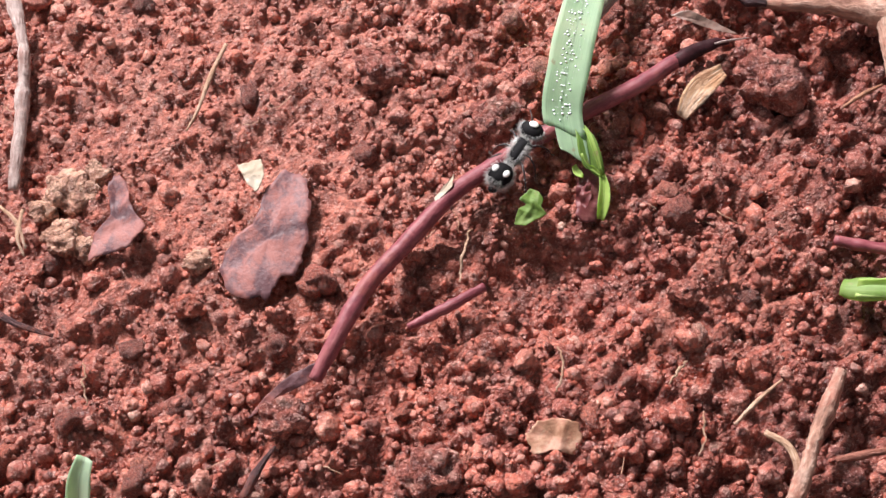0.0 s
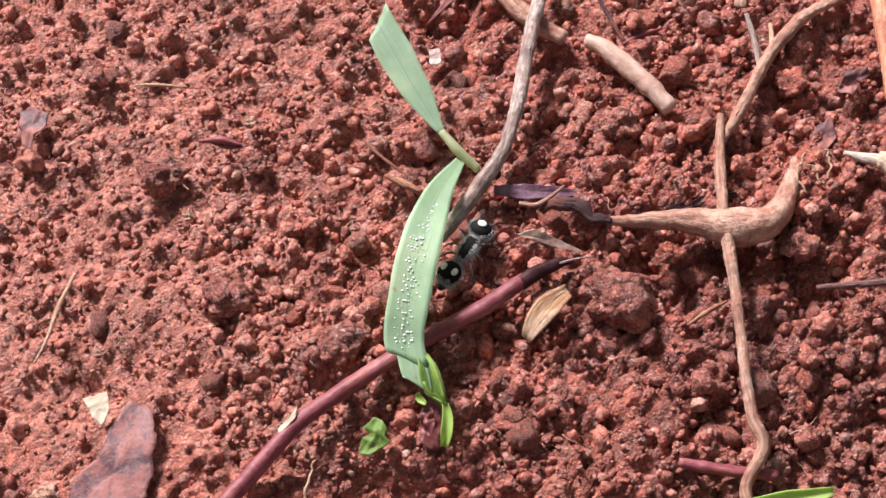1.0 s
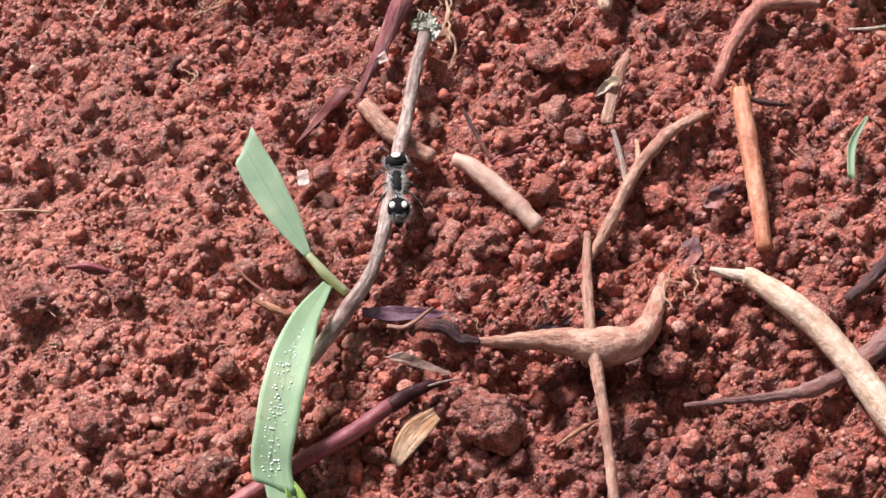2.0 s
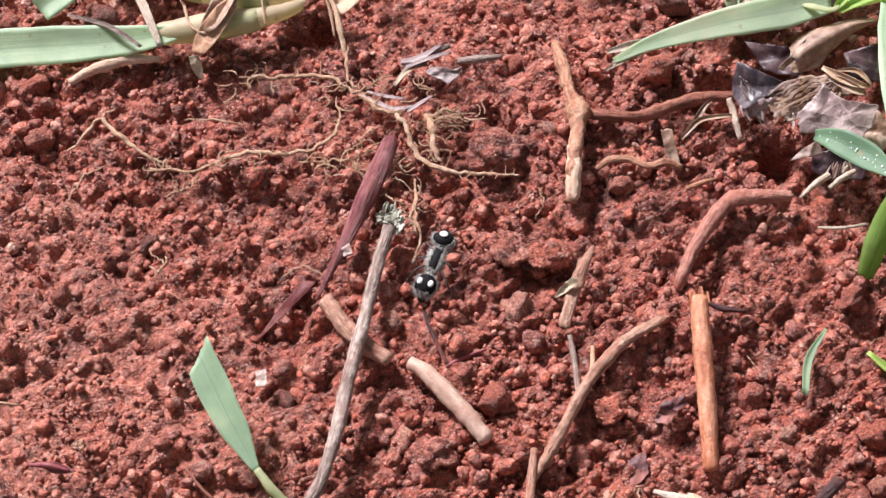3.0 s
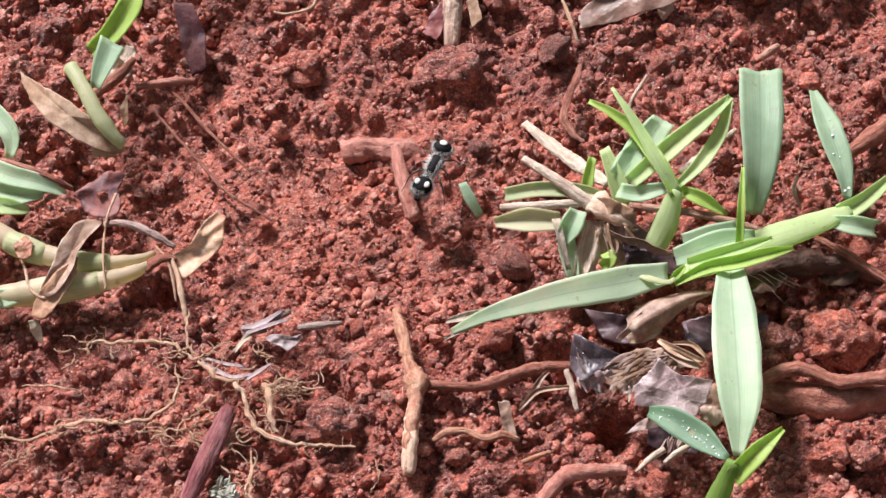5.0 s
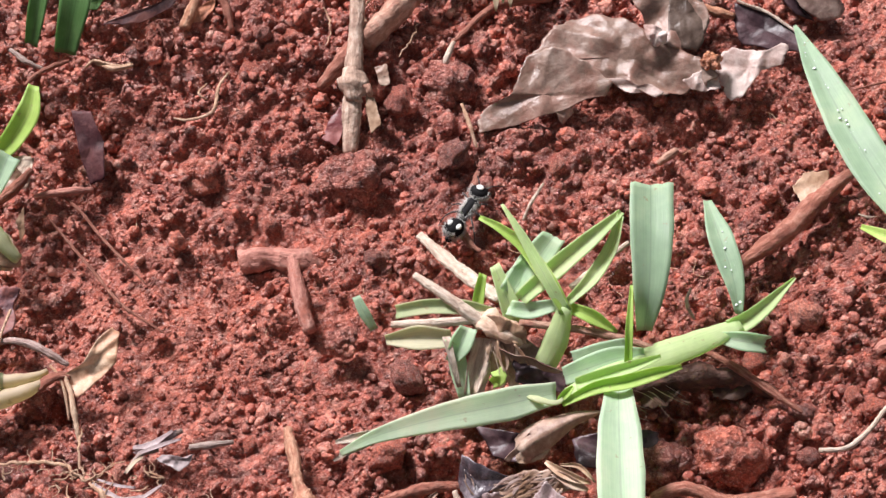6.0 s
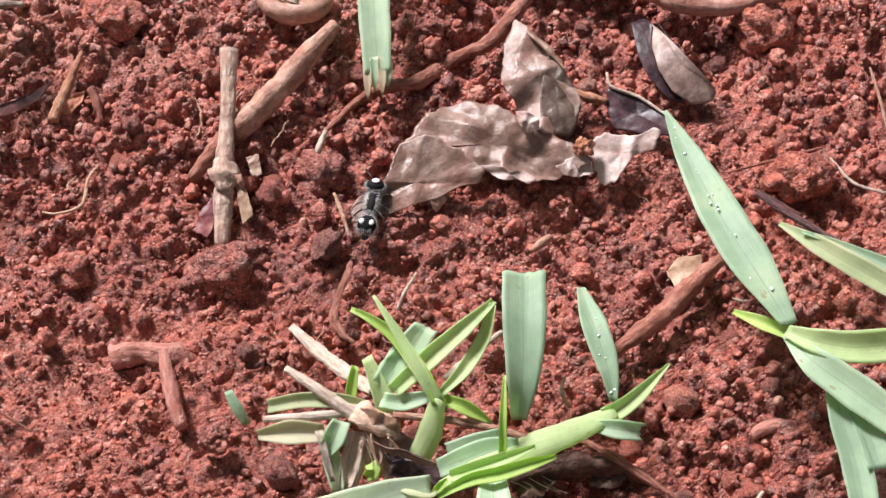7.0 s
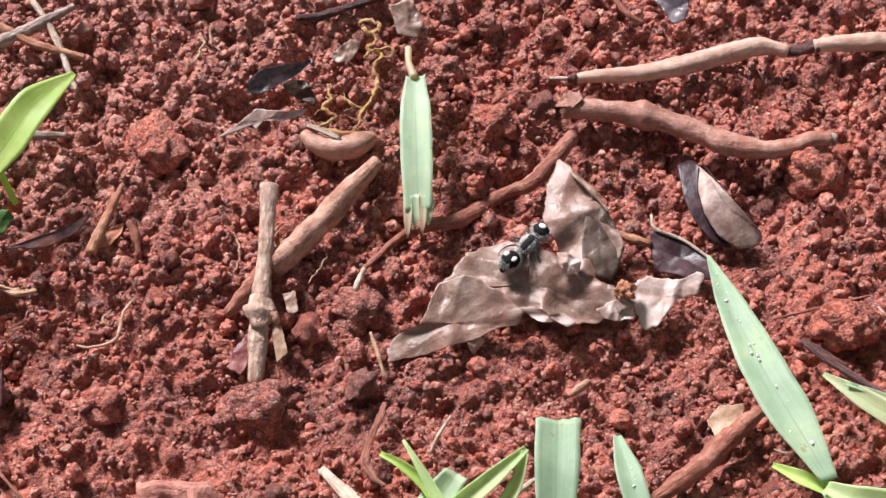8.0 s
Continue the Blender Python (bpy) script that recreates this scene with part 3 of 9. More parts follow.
def leaf_mesh(name, outline, crumple=0.08, thick=0.012, seed=0, dome=0.0, jag=0.06, waves=2.2, keep=True, seg=64, rings=10):
    """A piece of dry leaf or bark inside an outline (cm): crumpled, with torn edges and thickness."""
    rng = np.random.RandomState(seed + 11)
    o = np.array(outline, float)
    mid = o.mean(0)
    ring, _ = spline(np.concatenate([o, o[:1]]), seg + 1)
    ring = ring[:-1]
    corner = np.concatenate([np.linspace(a, b, 60, endpoint=False) for a, b in zip(o, np.roll(o, -1, 0))])
    size = np.linalg.norm(o - mid, axis=1).mean()
    ring = np.array([0.22 * p + 0.78 * corner[np.argmin(((corner - p) ** 2).sum(1))] for p in ring])
    raw = rng.uniform(-1, 1, seg)
    torn = 0.9 * (raw + np.roll(raw, 1) + np.roll(raw, 2) + np.roll(raw, 3)) / 2 + 0.35 * np.roll(raw, 7)
    ring = ring + (ring - mid) * (torn * jag)[:, None]
    normal = np.linalg.svd(o - mid)[2][2]
    normal = normal if normal[2] > 0 else -normal
    verts, uv, faces = [], [], []
    for layer in (0, 1):
        verts.append(mid)
        uv.append((0.5, 0.5))
        for j in range(1, rings + 1):
            for k in range(seg):
                verts.append(mid + (ring[k] - mid) * (j / rings))
                uv.append((j / rings, k / seg))
    v = np.array(verts)
    half = len(v) // 2
    d = (v[:, :2] - mid[:2]) * waves
    off = crumple * 0.45 * fbm(d[:, 0] + seed, d[:, 1] - seed, 90 + seed, 3)
    # sharp creases at odd angles, some of them ending half way
    flat = (v[:, :2] - mid[:2]) / size
    for k in range(12):
        a = rng.uniform(0, math.pi)
        across = flat[:, 0] * math.cos(a) + flat[:, 1] * math.sin(a) - rng.uniform(-0.6, 0.6)
        ahead = flat[:, 1] * math.cos(a) - flat[:, 0] * math.sin(a)
        fade = np.clip(0.5 + rng.choice((-1, 1)) * ahead * rng.uniform(0.3, 1.2), 0, 1)
        off += crumple * rng.uniform(0.6, 1.5) * rng.choice((-1, 1)) * fade * (np.minimum(np.abs(across), 0.45) - 0.25 if k % 2 else 1.3 * np.clip(0.24 - np.abs(across), 0, None))
    far = np.linalg.norm(v - mid, axis=1) / size
    off += dome * (1 - far**2)
    off[half:] -= thick
    v = v + normal * off[:, None]
    for base, flip in ((0, False), (half, True)):
        for k in range(seg):
            k2 = (k + 1) % seg
            quads = [(base, base + 1 + k, base + 1 + k2)]
            for j in range(rings - 1):
                a = base + 1 + j * seg
                quads.append((a + k, a + seg + k, a + seg + k2, a + k2))
            faces += [q[::-1] if flip else q for q in quads]
    edge = 1 + (rings - 1) * seg
    for k in range(seg):
        k2 = (k + 1) % seg
        faces.append((edge + k, half + edge + k, half + edge + k2, edge + k2))
    me = mesh_from(name, v * CM, faces)
    set_uv(me, uv)
    if keep:
        clear(v[:half:7], np.full(len(v[:half:7]), 0.12 * size))
    return me


def clod(label, place, size, tint, seed):
    """A lumpy clod of soil: many small crumbs grown together."""
    x, y, z = place
    bm = bmesh.new()
    bmesh.ops.create_icosphere(bm, subdivisions=4, radius=1)
    v = np.array([q.co[:] for q in bm.verts])
    f = np.array([[q.index for q in p.verts] for p in bm.faces])
    bm.free()
    rng = np.random.RandomState(seed)
    cent = rng.normal(0, 1, (150, 3))
    cent /= np.linalg.norm(cent, axis=1)[:, None]
    rad = rng.uniform(0.11, 0.30, 150)
    d = np.linalg.norm(v[:, None] - cent[None], axis=2)
    lump = np.max(np.sqrt(np.clip(rad[None] ** 2 - d**2, 0, None)), axis=1)
    wide = np.array([noise.noise(Vector(p) * 1.3 + Vector((seed, 0, 0))) for p in v])
    small = np.array([noise.noise(Vector(p) * 9.0 + Vector((0, seed, 0))) for p in v])
    v = v * (0.78 + 1.0 * lump + 0.42 * wide + 0.08 * small)[:, None] * np.array((1, rng.uniform(0.75, 0.95), 0.7))
    me = mesh_arrays("soil_clod", v * (size * CM), f)
    ob = add("soil_clod", me, tint)
    ob.location = Vector((x, y, z - 0.22 * size)) * CM
    KEEP_CLEAR.append((x, y, size * 0.55, z - 0.3 * size))
    return tagged(ob, label, "clod", "soil clods")


def thing(name, label, category, group="", at=(0, 0, 0)):
    ob = new(name)
    ob.empty_display_size = 0.005
    ob.location = Vector(at) * CM
    return tagged(ob, label, category, group)


def settle_origin(ob):
    """Moves a thing's origin to the middle of its mesh."""
    co = np.empty(len(ob.data.vertices) * 3)
    ob.data.vertices.foreach_get("co", co)
    mid = Vector(co.reshape(-1, 3).mean(0))
    ob.data.transform(Matrix.Translation(-mid))
    ob.location = mid
    return ob


def root(name, label, category, points, widths, material, group="", **kw):
    return settle_origin(tagged(add(name, tube_mesh(name, points, widths, **kw), material), label, category, group))


def leaf(name, label, category, outline, material, group="", **kw):
    return settle_origin(tagged(add(name, leaf_mesh(name, outline, **kw), material), label, category, group))


def lone_blade(name, label, category, points, widths, material, group="", **kw):
    return settle_origin(tagged(add(name, blade_mesh(name, points, widths, **kw), material), label, category, group))


def dew_on(parent, points, width, number, size, seed, face=(0, -0.45, 1)):
    """Small dew beads lying along a blade."""
    rng = np.random.RandomState(seed)
    c, _ = spline(points, 60)
    tan = np.gradient(c, axis=0)
    bm = bmesh.new()
    for _ in range(number):
        i = rng.randint(4, 56)
        n = np.array(face, float) - tan[i] * (np.dot(face, tan[i]) / np.dot(tan[i], tan[i]))
        n /= np.linalg.norm(n)
        side = np.cross(tan[i], n)
        side /= np.linalg.norm(side)
        s = size * rng.uniform(0.2, 1.0) ** 2 * 1.6
        p = c[i] + side * np.clip(rng.normal(0.08, 0.24), -0.5, 0.5) * width + n * 0.04 * s
        turn = Vector(n).to_track_quat("Z", "Y").to_matrix().to_4x4()
        bmesh.ops.create_icosphere(bm, subdivisions=1, radius=1, matrix=Matrix.Translation(Vector(p) * CM) @ turn @ Matrix.Diagonal((s * CM * rng.uniform(0.7, 1.3), s * CM, s * 0.10 * CM, 1)))
    me = bpy.data.meshes.new("dew")
    bm.to_mesh(me)
    bm.free()
    me.polygons.foreach_set("use_smooth", [True] * len(me.polygons))
    ob = add("dew", me, DEW_GLINT, parent, "tiny dew droplets, coloured white for their glint")
    return tagged(ob, kind="stuff")


# ---- ground ----
def build_ground():
    def axis(lo, hi, step):
        inner = np.arange(lo, hi + step / 2, step)
        grow = np.cumsum(0.12 * 1.45 ** np.arange(32))
        return np.concatenate([lo - grow[::-1], inner, hi + grow])

    # the dense part follows the slanting bank
    xs, ys = axis(0.0, 18.0, 0.054), axis(-4.5, 27.5, 0.056)
    gx, gy = np.meshgrid(xs, ys)
    left, right = bank_edges(gy)
    gx = left + gx * (right - left) / 18.0
    z = ground_height(gx, gy)
    # beyond the stretch the roughness dies away
    out = np.maximum(np.maximum(left - gx, gx - right), np.maximum(-4.5 - gy, gy - 27.5))
    fade = np.exp(-np.clip(out, 0, None) / 6.0)
    z = z * fade + (terrain(gx, gy) - 0.2) * (1 - fade)
    v = np.stack([gx, gy, z], -1).reshape(-1, 3) * CM
    nx, ny = len(xs), len(ys)
    i = (np.arange(ny - 1)[:, None] * nx + np.arange(nx - 1)).ravel()
    tris = np.concatenate([np.stack([i, i + 1, i + nx + 1], 1), np.stack([i, i + nx + 1, i + nx], 1)])
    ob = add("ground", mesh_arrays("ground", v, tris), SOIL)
    return tagged(ob, "moist red laterite soil, packed clay and loose crumbs", "ground", kind="structure")


ground = build_ground()

# ---- the lower bank: stems, roots and the cut grass shoot ----
red_stem = root("red_stem", "long smooth dark red creeping stem lying on soil", "stem", [(-1.21, -1.48, -0.70), (-0.89, -0.94, -0.44), (-0.52, -0.30, -0.33), (0.00, 0.27, -0.22), (0.61, 0.93, -0.11), (1.15, 1.32, -0.05), (1.84, 1.76, 0.02), (2.47, 2.12, 0.07), (3.18, 2.49, 0.12), (3.74, 2.87, 0.16), (4.24, 3.13, 0.14)], [0.177, 0.244, 0.244, 0.237, 0.237, 0.237, 0.237, 0.244, 0.237, 0.222, 0.118], RED_STEM, rough=0.05)
add("dark_tip", tube_mesh("dark_tip", [(3.70, 2.83, 0.165), (3.95, 2.98, 0.17), (4.24, 3.12, 0.15), (4.46, 3.16, 0.14)], [0.190, 0.225, 0.165, 0.060], rough=0.15), MAROON_LEAF, red_stem, "withered dark violet tip")
add("frayed_tip", tube_mesh("frayed_tip", [(4.18, 3.08, 0.19), (4.45, 3.14, 0.20), (4.73, 3.18, 0.20)], [0.040, 0.035, 0.022]), WITHERED, red_stem, "frayed pale fibre")
add("sheath", leaf_mesh("sheath", [(-1.15, -1.28, -0.56), (-1.23, -1.50, -0.65), (-1.63, -1.67, -0.76), (-2.07, -1.96, -0.85), (-1.85, -1.68, -0.73), (-1.49, -1.41, -0.64)], crumple=0.05), PURPLE_LEAF, red_stem, "torn brown sheath")
leaf("root_flake", "small cream flake resting on the red stem", "flake", [(0.64, 1.15, 0.06), (0.61, 0.97, 0.04), (0.40, 0.78, -0.04), (0.38, 0.85, -0.03), (0.54, 1.02, 0.04)], WHITE_FLAKE, crumple=0.02)


def cut_shoot():
    shoot = thing("grass_shoot", "cut grass shoot with two pale green dewy blades", "grass")
    stem = [(2.70, 5.04, 0.64), (2.92, 4.75, 0.59), (3.20, 4.51, 0.44)]
    add("stem", tube_mesh("stem", stem, [0.114, 0.147, 0.122], rough=0.05), STOLON_GREEN, shoot, "short yellow-green stem")
    up = [(1.85, 6.69, 1.03), (2.22, 5.92, 0.89), (2.51, 5.38, 0.74), (2.71, 5.00, 0.64)]
    add("blade", blade_mesh("blade", up, [0.472, 0.505, 0.407, 0.081], fold=0.16, seed=1, cut=0.42), GRASS, shoot, "grey-green blade with a cut end")
    low = [(2.95, 4.61, 0.54), (2.62, 3.93, 0.75), (2.34, 3.06, 0.79), (2.16, 2.29, 0.63), (2.09, 1.90, 0.47), (2.12, 1.60, 0.37)]
    blade = add("blade", blade_mesh("blade", low, [0.142, 0.346, 0.535, 0.582, 0.560, 0.520], fold=0.06, seed=2, cut=-0.3), GRASS_MINT, shoot, "pale green blade covered in dew")
    add("torn_end", blade_mesh("torn_end", [(2.18, 1.70, 0.385), (2.22, 1.45, 0.32), (2.26, 1.26, 0.26)], [0.40, 0.37, 0.33], fold=0.05, seed=22, tear=0.06, cut=-0.55), GRASS_MINT, shoot, "torn pale blade end")
    dew_on(blade, low[1:], 0.44, 280, 0.0135, 4)


cut_shoot()


def broken_sprout():
    sprout = thing("broken_sprout", "yellow-green torn sprout with a dark hollow sheath", "plant")
    add("leaf", blade_mesh("leaf", [(2.28, 1.76, 0.36), (2.38, 1.51, 0.36), (2.44, 1.29, 0.30), (2.53, 1.13, 0.22), (2.60, 1.04, 0.14)], [0.05, 0.20, 0.30, 0.26, 0.08], fold=0.34, seed=5, wavy=0.06), GRASS_MID, sprout, "folded green leaf")
    for pts in ([(2.26, 1.76, 0.38), (2.40, 1.62, 0.40), (2.50, 1.34, 0.36), (2.60, 1.04, 0.20)], [(2.33, 1.28, 0.34), (2.38, 1.15, 0.26), (2.49, 1.11, 0.22), (2.60, 1.03, 0.16)]):
        add("margin", blade_mesh("margin", pts, [0.03, 0.06, 0.07, 0.03], fold=0.3, seed=7), GRASS_BRIGHT, sprout, "bright yellow-green margin")
    add("stem", blade_mesh("stem", [(2.60, 1.06, 0.16), (2.63, 0.89, 0.10), (2.61, 0.69, 0.02), (2.57, 0.53, -0.12)], [0.08, 0.15, 0.17, 0.10], fold=0.34, seed=6), GRASS_BRIGHT, sprout, "torn bright green side of the stem")
    add("sheath", leaf_mesh("sheath", [(2.32, 1.29, -0.02), (2.46, 1.29, 0.06), (2.58, 1.17, 0.04), (2.58, 0.89, -0.06), (2.54, 0.59, -0.20), (2.39, 0.57, -0.22), (2.25, 0.63, -0.22), (2.27, 0.96, -0.10)], crumple=0.12, jag=0.08), RED_BARK, sprout, "dark brown hollow sheath")
    add("sheath", leaf_mesh("sheath", [(2.33, 0.94, 0.02), (2.45, 1.00, 0.06), (2.46, 0.79, 0.00), (2.38, 0.65, -0.06), (2.31, 0.74, -0.06)], crumple=0.06, jag=0.1, seed=4), RED_BARK, sprout, "withered red-brown scrap")
    add("scale", blade_mesh("scale", [(2.35, 1.07, 0.10), (2.27, 1.16, 0.08), (2.24, 1.24, 0.10)], [0.05, 0.11, 0.06], fold=0.3, seed=8), GRASS_BRIGHT, sprout, "small green scale")


broken_sprout()
leaf("leaf_scrap", "torn two-lobed green leaf scrap lying on soil", "leaf", [(1.65, 0.98, -0.06), (1.77, 0.91, -0.04), (1.83, 0.80, -0.06), (1.79, 0.72, -0.10), (1.87, 0.62, -0.12), (1.73, 0.57, -0.16), (1.58, 0.49, -0.20), (1.43, 0.53, -0.22), (1.49, 0.71, -0.14), (1.62, 0.77, -0.10), (1.51, 0.83, -0.10)], GRASS_MID, crumple=0.07, jag=0.03, seed=9)
leaf("fallen_leaf", "flat purple-grey dead leaf pressed into soil", "leaf", [(-1.66, 1.51, -0.35), (-1.43, 1.34, -0.32), (-1.29, 0.83, -0.35), (-1.36, 0.18, -0.43), (-1.51, -0.04, -0.49), (-1.69, -0.09, -0.51), (-1.84, -0.33, -0.59), (-2.17, -0.32, -0.62), (-2.45, -0.16, -0.62), (-2.50, 0.11, -0.60), (-2.39, 0.47, -0.52), (-2.08, 0.72, -0.44), (-1.94, 1.10, -0.39), (-1.89, 1.26, -0.37)], PURPLE_LEAF, "flat dead leaves", crumple=0.06, jag=0.085, seed=2)
leaf("fallen_leaf", "small dull purple dead leaf pressed into soil", "leaf", [(-4.00, 1.59, -0.62), (-3.83, 1.48, -0.59), (-3.74, 1.12, -0.60), (-3.54, 0.79, -0.60), (-3.72, 0.55, -0.67), (-3.95, 0.44, -0.73), (-4.29, 0.40, -0.80), (-4.25, 0.74, -0.75), (-4.02, 0.99, -0.68), (-4.07, 1.38, -0.63)], PURPLE_LEAF, "flat dead leaves", crumple=0.05, jag=0.085, seed=3)
leaf("pale_flake", "small cream flake lying on soil", "flake", [(-2.29, 1.54, -0.29), (-1.96, 1.60, -0.25), (-1.91, 1.36, -0.26), (-2.03, 1.14, -0.34), (-2.16, 1.28, -0.30)], WHITE_FLAKE, "pale flakes", crumple=0.03)
clod("pale cream crumbly mineral crust on soil", (-4.65, 1.53, -0.90), 0.40, CLOD_PALE, 300)
clod("pale cream crumbly mineral crust on soil", (-4.29, 1.82, -0.90), 0.24, CLOD_PALE, 301)
clod("pale cream crumbly mineral crust on soil", (-4.69, 0.87, -0.90), 0.26, CLOD_PALE, 302)
clod("pale cream crumbly mineral crust on soil", (-4.35, 0.62, -0.90), 0.22, CLOD_PALE, 303)
clod("pale cream crumbly mineral crust on soil", (-5.01, 1.22, -0.90), 0.20, CLOD_PALE, 304)
clod("pale yellow crumbly mineral clod on soil", (-4.68, 0.71, -0.83), 0.237, CLOD_PALE, 78)
clod("pale ochre crumbly mineral clod on soil", (-2.80, 0.26, -0.61), 0.192, CLOD_PALE, 79)
leaf("pale_flake", "tan bark flake half sunk in soil", "flake", [(1.49, -2.29, -0.67), (1.66, -2.15, -0.60), (1.94, -2.12, -0.58), (2.17, -2.17, -0.59), (2.25, -2.35, -0.65), (2.13, -2.57, -0.74), (1.86, -2.50, -0.70), (1.60, -2.56, -0.75)], TAN_FLAKE, "pale flakes", crumple=0.06, jag=0.08, seed=6)
lone_blade("wood_chip", "orange-striped fibrous wood chip lying on soil", "chip", [(3.74, 2.03, 0.02), (3.87, 2.23, 0.12), (4.06, 2.44, 0.18), (4.34, 2.67, 0.18)], [0.163, 0.325, 0.340, 0.192], ORANGE_CHIP, fold=0.08)
root("withered_stalk", "withered grey-brown stalk on soil", "stalk", [(-5.67, 4.64, -0.77), (-5.48, 3.99, -0.69), (-5.39, 3.48, -0.64), (-5.37, 2.68, -0.72), (-5.40, 2.00, -0.81), (-5.42, 1.55, -0.90)], [0.240, 0.180, 0.165, 0.200, 0.190, 0.150], WITHERED, rough=0.14)
root("straw_bit", "thin orange straw fibre", "straw", [(-2.50, 3.48, -0.25), (-2.69, 3.02, -0.29), (-2.87, 2.47, -0.37), (-3.02, 2.17, -0.43)], [0.050, 0.070, 0.054, 0.026], FINE_ROOT, "straw fibres")
root("straw_bit", "thin pale straw fibre", "straw", [(-5.26, 1.19, -0.84), (-5.30, 0.78, -0.86), (-5.19, 0.49, -0.89)], [0.052, 0.059, 0.037], FINE_ROOT, "straw fibres")
root("straw_bit", "thin pale straw fibre", "straw", [(-5.58, 1.27, -0.88), (-5.32, 0.99, -0.85), (-5.18, 0.61, -0.88)], [0.044, 0.059, 0.037], FINE_ROOT, "straw fibres")
root("straw_bit", "thin pale straw fibre", "straw", [(4.19, -2.23, -0.61), (4.53, -1.91, -0.52), (4.84, -1.66, -0.50)], [0.044, 0.067, 0.037], FINE_ROOT, "straw fibres")
root("thin_twig", "thin grey twig half buried", "twig", [(-5.63, -0.20, -1.04), (-5.22, -0.49, -0.97), (-4.73, -0.67, -0.96)], [0.104, 0.104, 0.059], DARK_STICK, "thin twigs")
root("thin_twig", "dark red sliver of stem on soil", "twig", [(0.01, -0.85, -0.47), (0.51, -0.63, -0.36), (1.02, -0.34, -0.33)], [0.104, 0.163, 0.118], RED_STEM, "thin twigs")
root("thin_twig", "dark thin twig on soil", "twig", [(-2.13, -3.00, -1.00), (-1.95, -2.69, -0.87), (-1.72, -2.37, -0.79)], [0.133, 0.118, 0.037], DARK_STICK, "thin twigs")
root("buried_twig", "purple-brown stub lying across soil", "twig", [(5.66, 0.21, -0.18), (6.21, 0.08, -0.18), (6.93, -0.00, -0.25)], [0.154, 0.185, 0.154], RED_STEM, "thin twigs")
root("pale_root", "short twisted pale root on soil", "root", [(5.61, -1.55, -0.46), (5.43, -1.97, -0.49), (5.22, -2.40, -0.58), (5.08, -2.82, -0.68), (4.89, -3.22, -0.83)], [0.177, 0.266, 0.207, 0.192, 0.251], PALE_ROOT, "pale roots", rough=0.15)
root("pale_root", "thin curled orange root on soil", "root", [(4.58, -2.32, -0.66), (4.86, -2.52, -0.66), (4.96, -2.80, -0.72), (4.91, -3.00, -0.82)], [0.074, 0.104, 0.104, 0.074], FINE_ROOT, "pale roots")
root("pale_root", "thin brown root on soil", "root", [(5.47, -2.68, -0.75), (5.83, -2.63, -0.70), (6.21, -2.55, -0.74)], [0.089, 0.118, 0.104], BROWN_ROOT, "pale roots")
lone_blade("grass_sprig", "pale green blade end poking out of soil", "grass", [(-4.12, -2.56, -0.63), (-4.20, -2.80, -0.78), (-4.24, -3.09, -1.04)], [0.222, 0.311, 0.325], GRASS_PALE, fold=0.2)


def low_sprout():
    plant = thing("green_sprout", "bright green grass sprout with two short leaves", "grass")
    add("leaf", blade_mesh("leaf", [(5.86, -0.53, -0.12), (6.26, -0.59, 0.01), (6.90, -0.54, 0.16), (7.54, -0.48, 0.27)], [0.231, 0.247, 0.262, 0.123], fold=0.25, seed=4), GRASS_BRIGHT, plant)
    add("leaf", blade_mesh("leaf", [(6.37, -0.65, 0.00), (6.81, -0.87, 0.01), (7.55, -1.16, -0.06)], [0.154, 0.339, 0.262], fold=0.2, seed=8), GRASS_PALE, plant)
    add("sheath", tube_mesh("sheath", [(5.72, -0.43, -0.30), (5.89, -0.50, -0.24), (6.13, -0.56, -0.13), (6.39, -0.62, -0.02)], [0.231, 0.355, 0.339, 0.200], rough=0.08, flat=0.7), GRASS_MID, plant)


low_sprout()

# ---- the middle bank: crossing roots and sticks ----
root("long_root", "long pale winding root crossing the soil", "root", [(6.68, 5.34, 0.37), (6.59, 4.58, 0.39), (6.54, 3.71, 0.45), (6.57, 3.13, 0.36), (6.61, 2.23, 0.23), (6.62, 1.25, 0.13), (6.66, 0.69, 0.06), (6.76, 0.30, 0.00), (6.48, -0.24, -0.13), (6.60, -0.86, -0.29), (6.70, -1.48, -0.41)], [0.093, 0.154, 0.170, 0.185, 0.170, 0.154, 0.170, 0.185, 0.170, 0.139, 0.123], PALE_ROOT, "pale roots", rough=0.1)
root("long_root", "pale brown kinked root running through soil", "root", [(6.66, 4.90, 0.30), (6.97, 5.38, 0.37), (7.29, 5.98, 0.39), (7.59, 6.46, 0.40), (8.07, 6.98, 0.40), (8.54, 7.28, 0.34), (8.72, 7.46, 0.12)], [0.100, 0.185, 0.175, 0.190, 0.205, 0.180, 0.120], PALE_ROOT, "pale roots", rough=0.12)
root("long_root", "brown kinked root end rising from soil", "root", [(8.93, 7.93, 0.16), (9.01, 8.10, 0.34), (9.21, 8.52, 0.40), (9.72, 9.22, 0.40), (10.16, 9.33, 0.37), (10.74, 9.42, 0.20)], [0.160, 0.205, 0.230, 0.265, 0.250, 0.160], MUDDY_ROOT, "pale roots", rough=0.12)
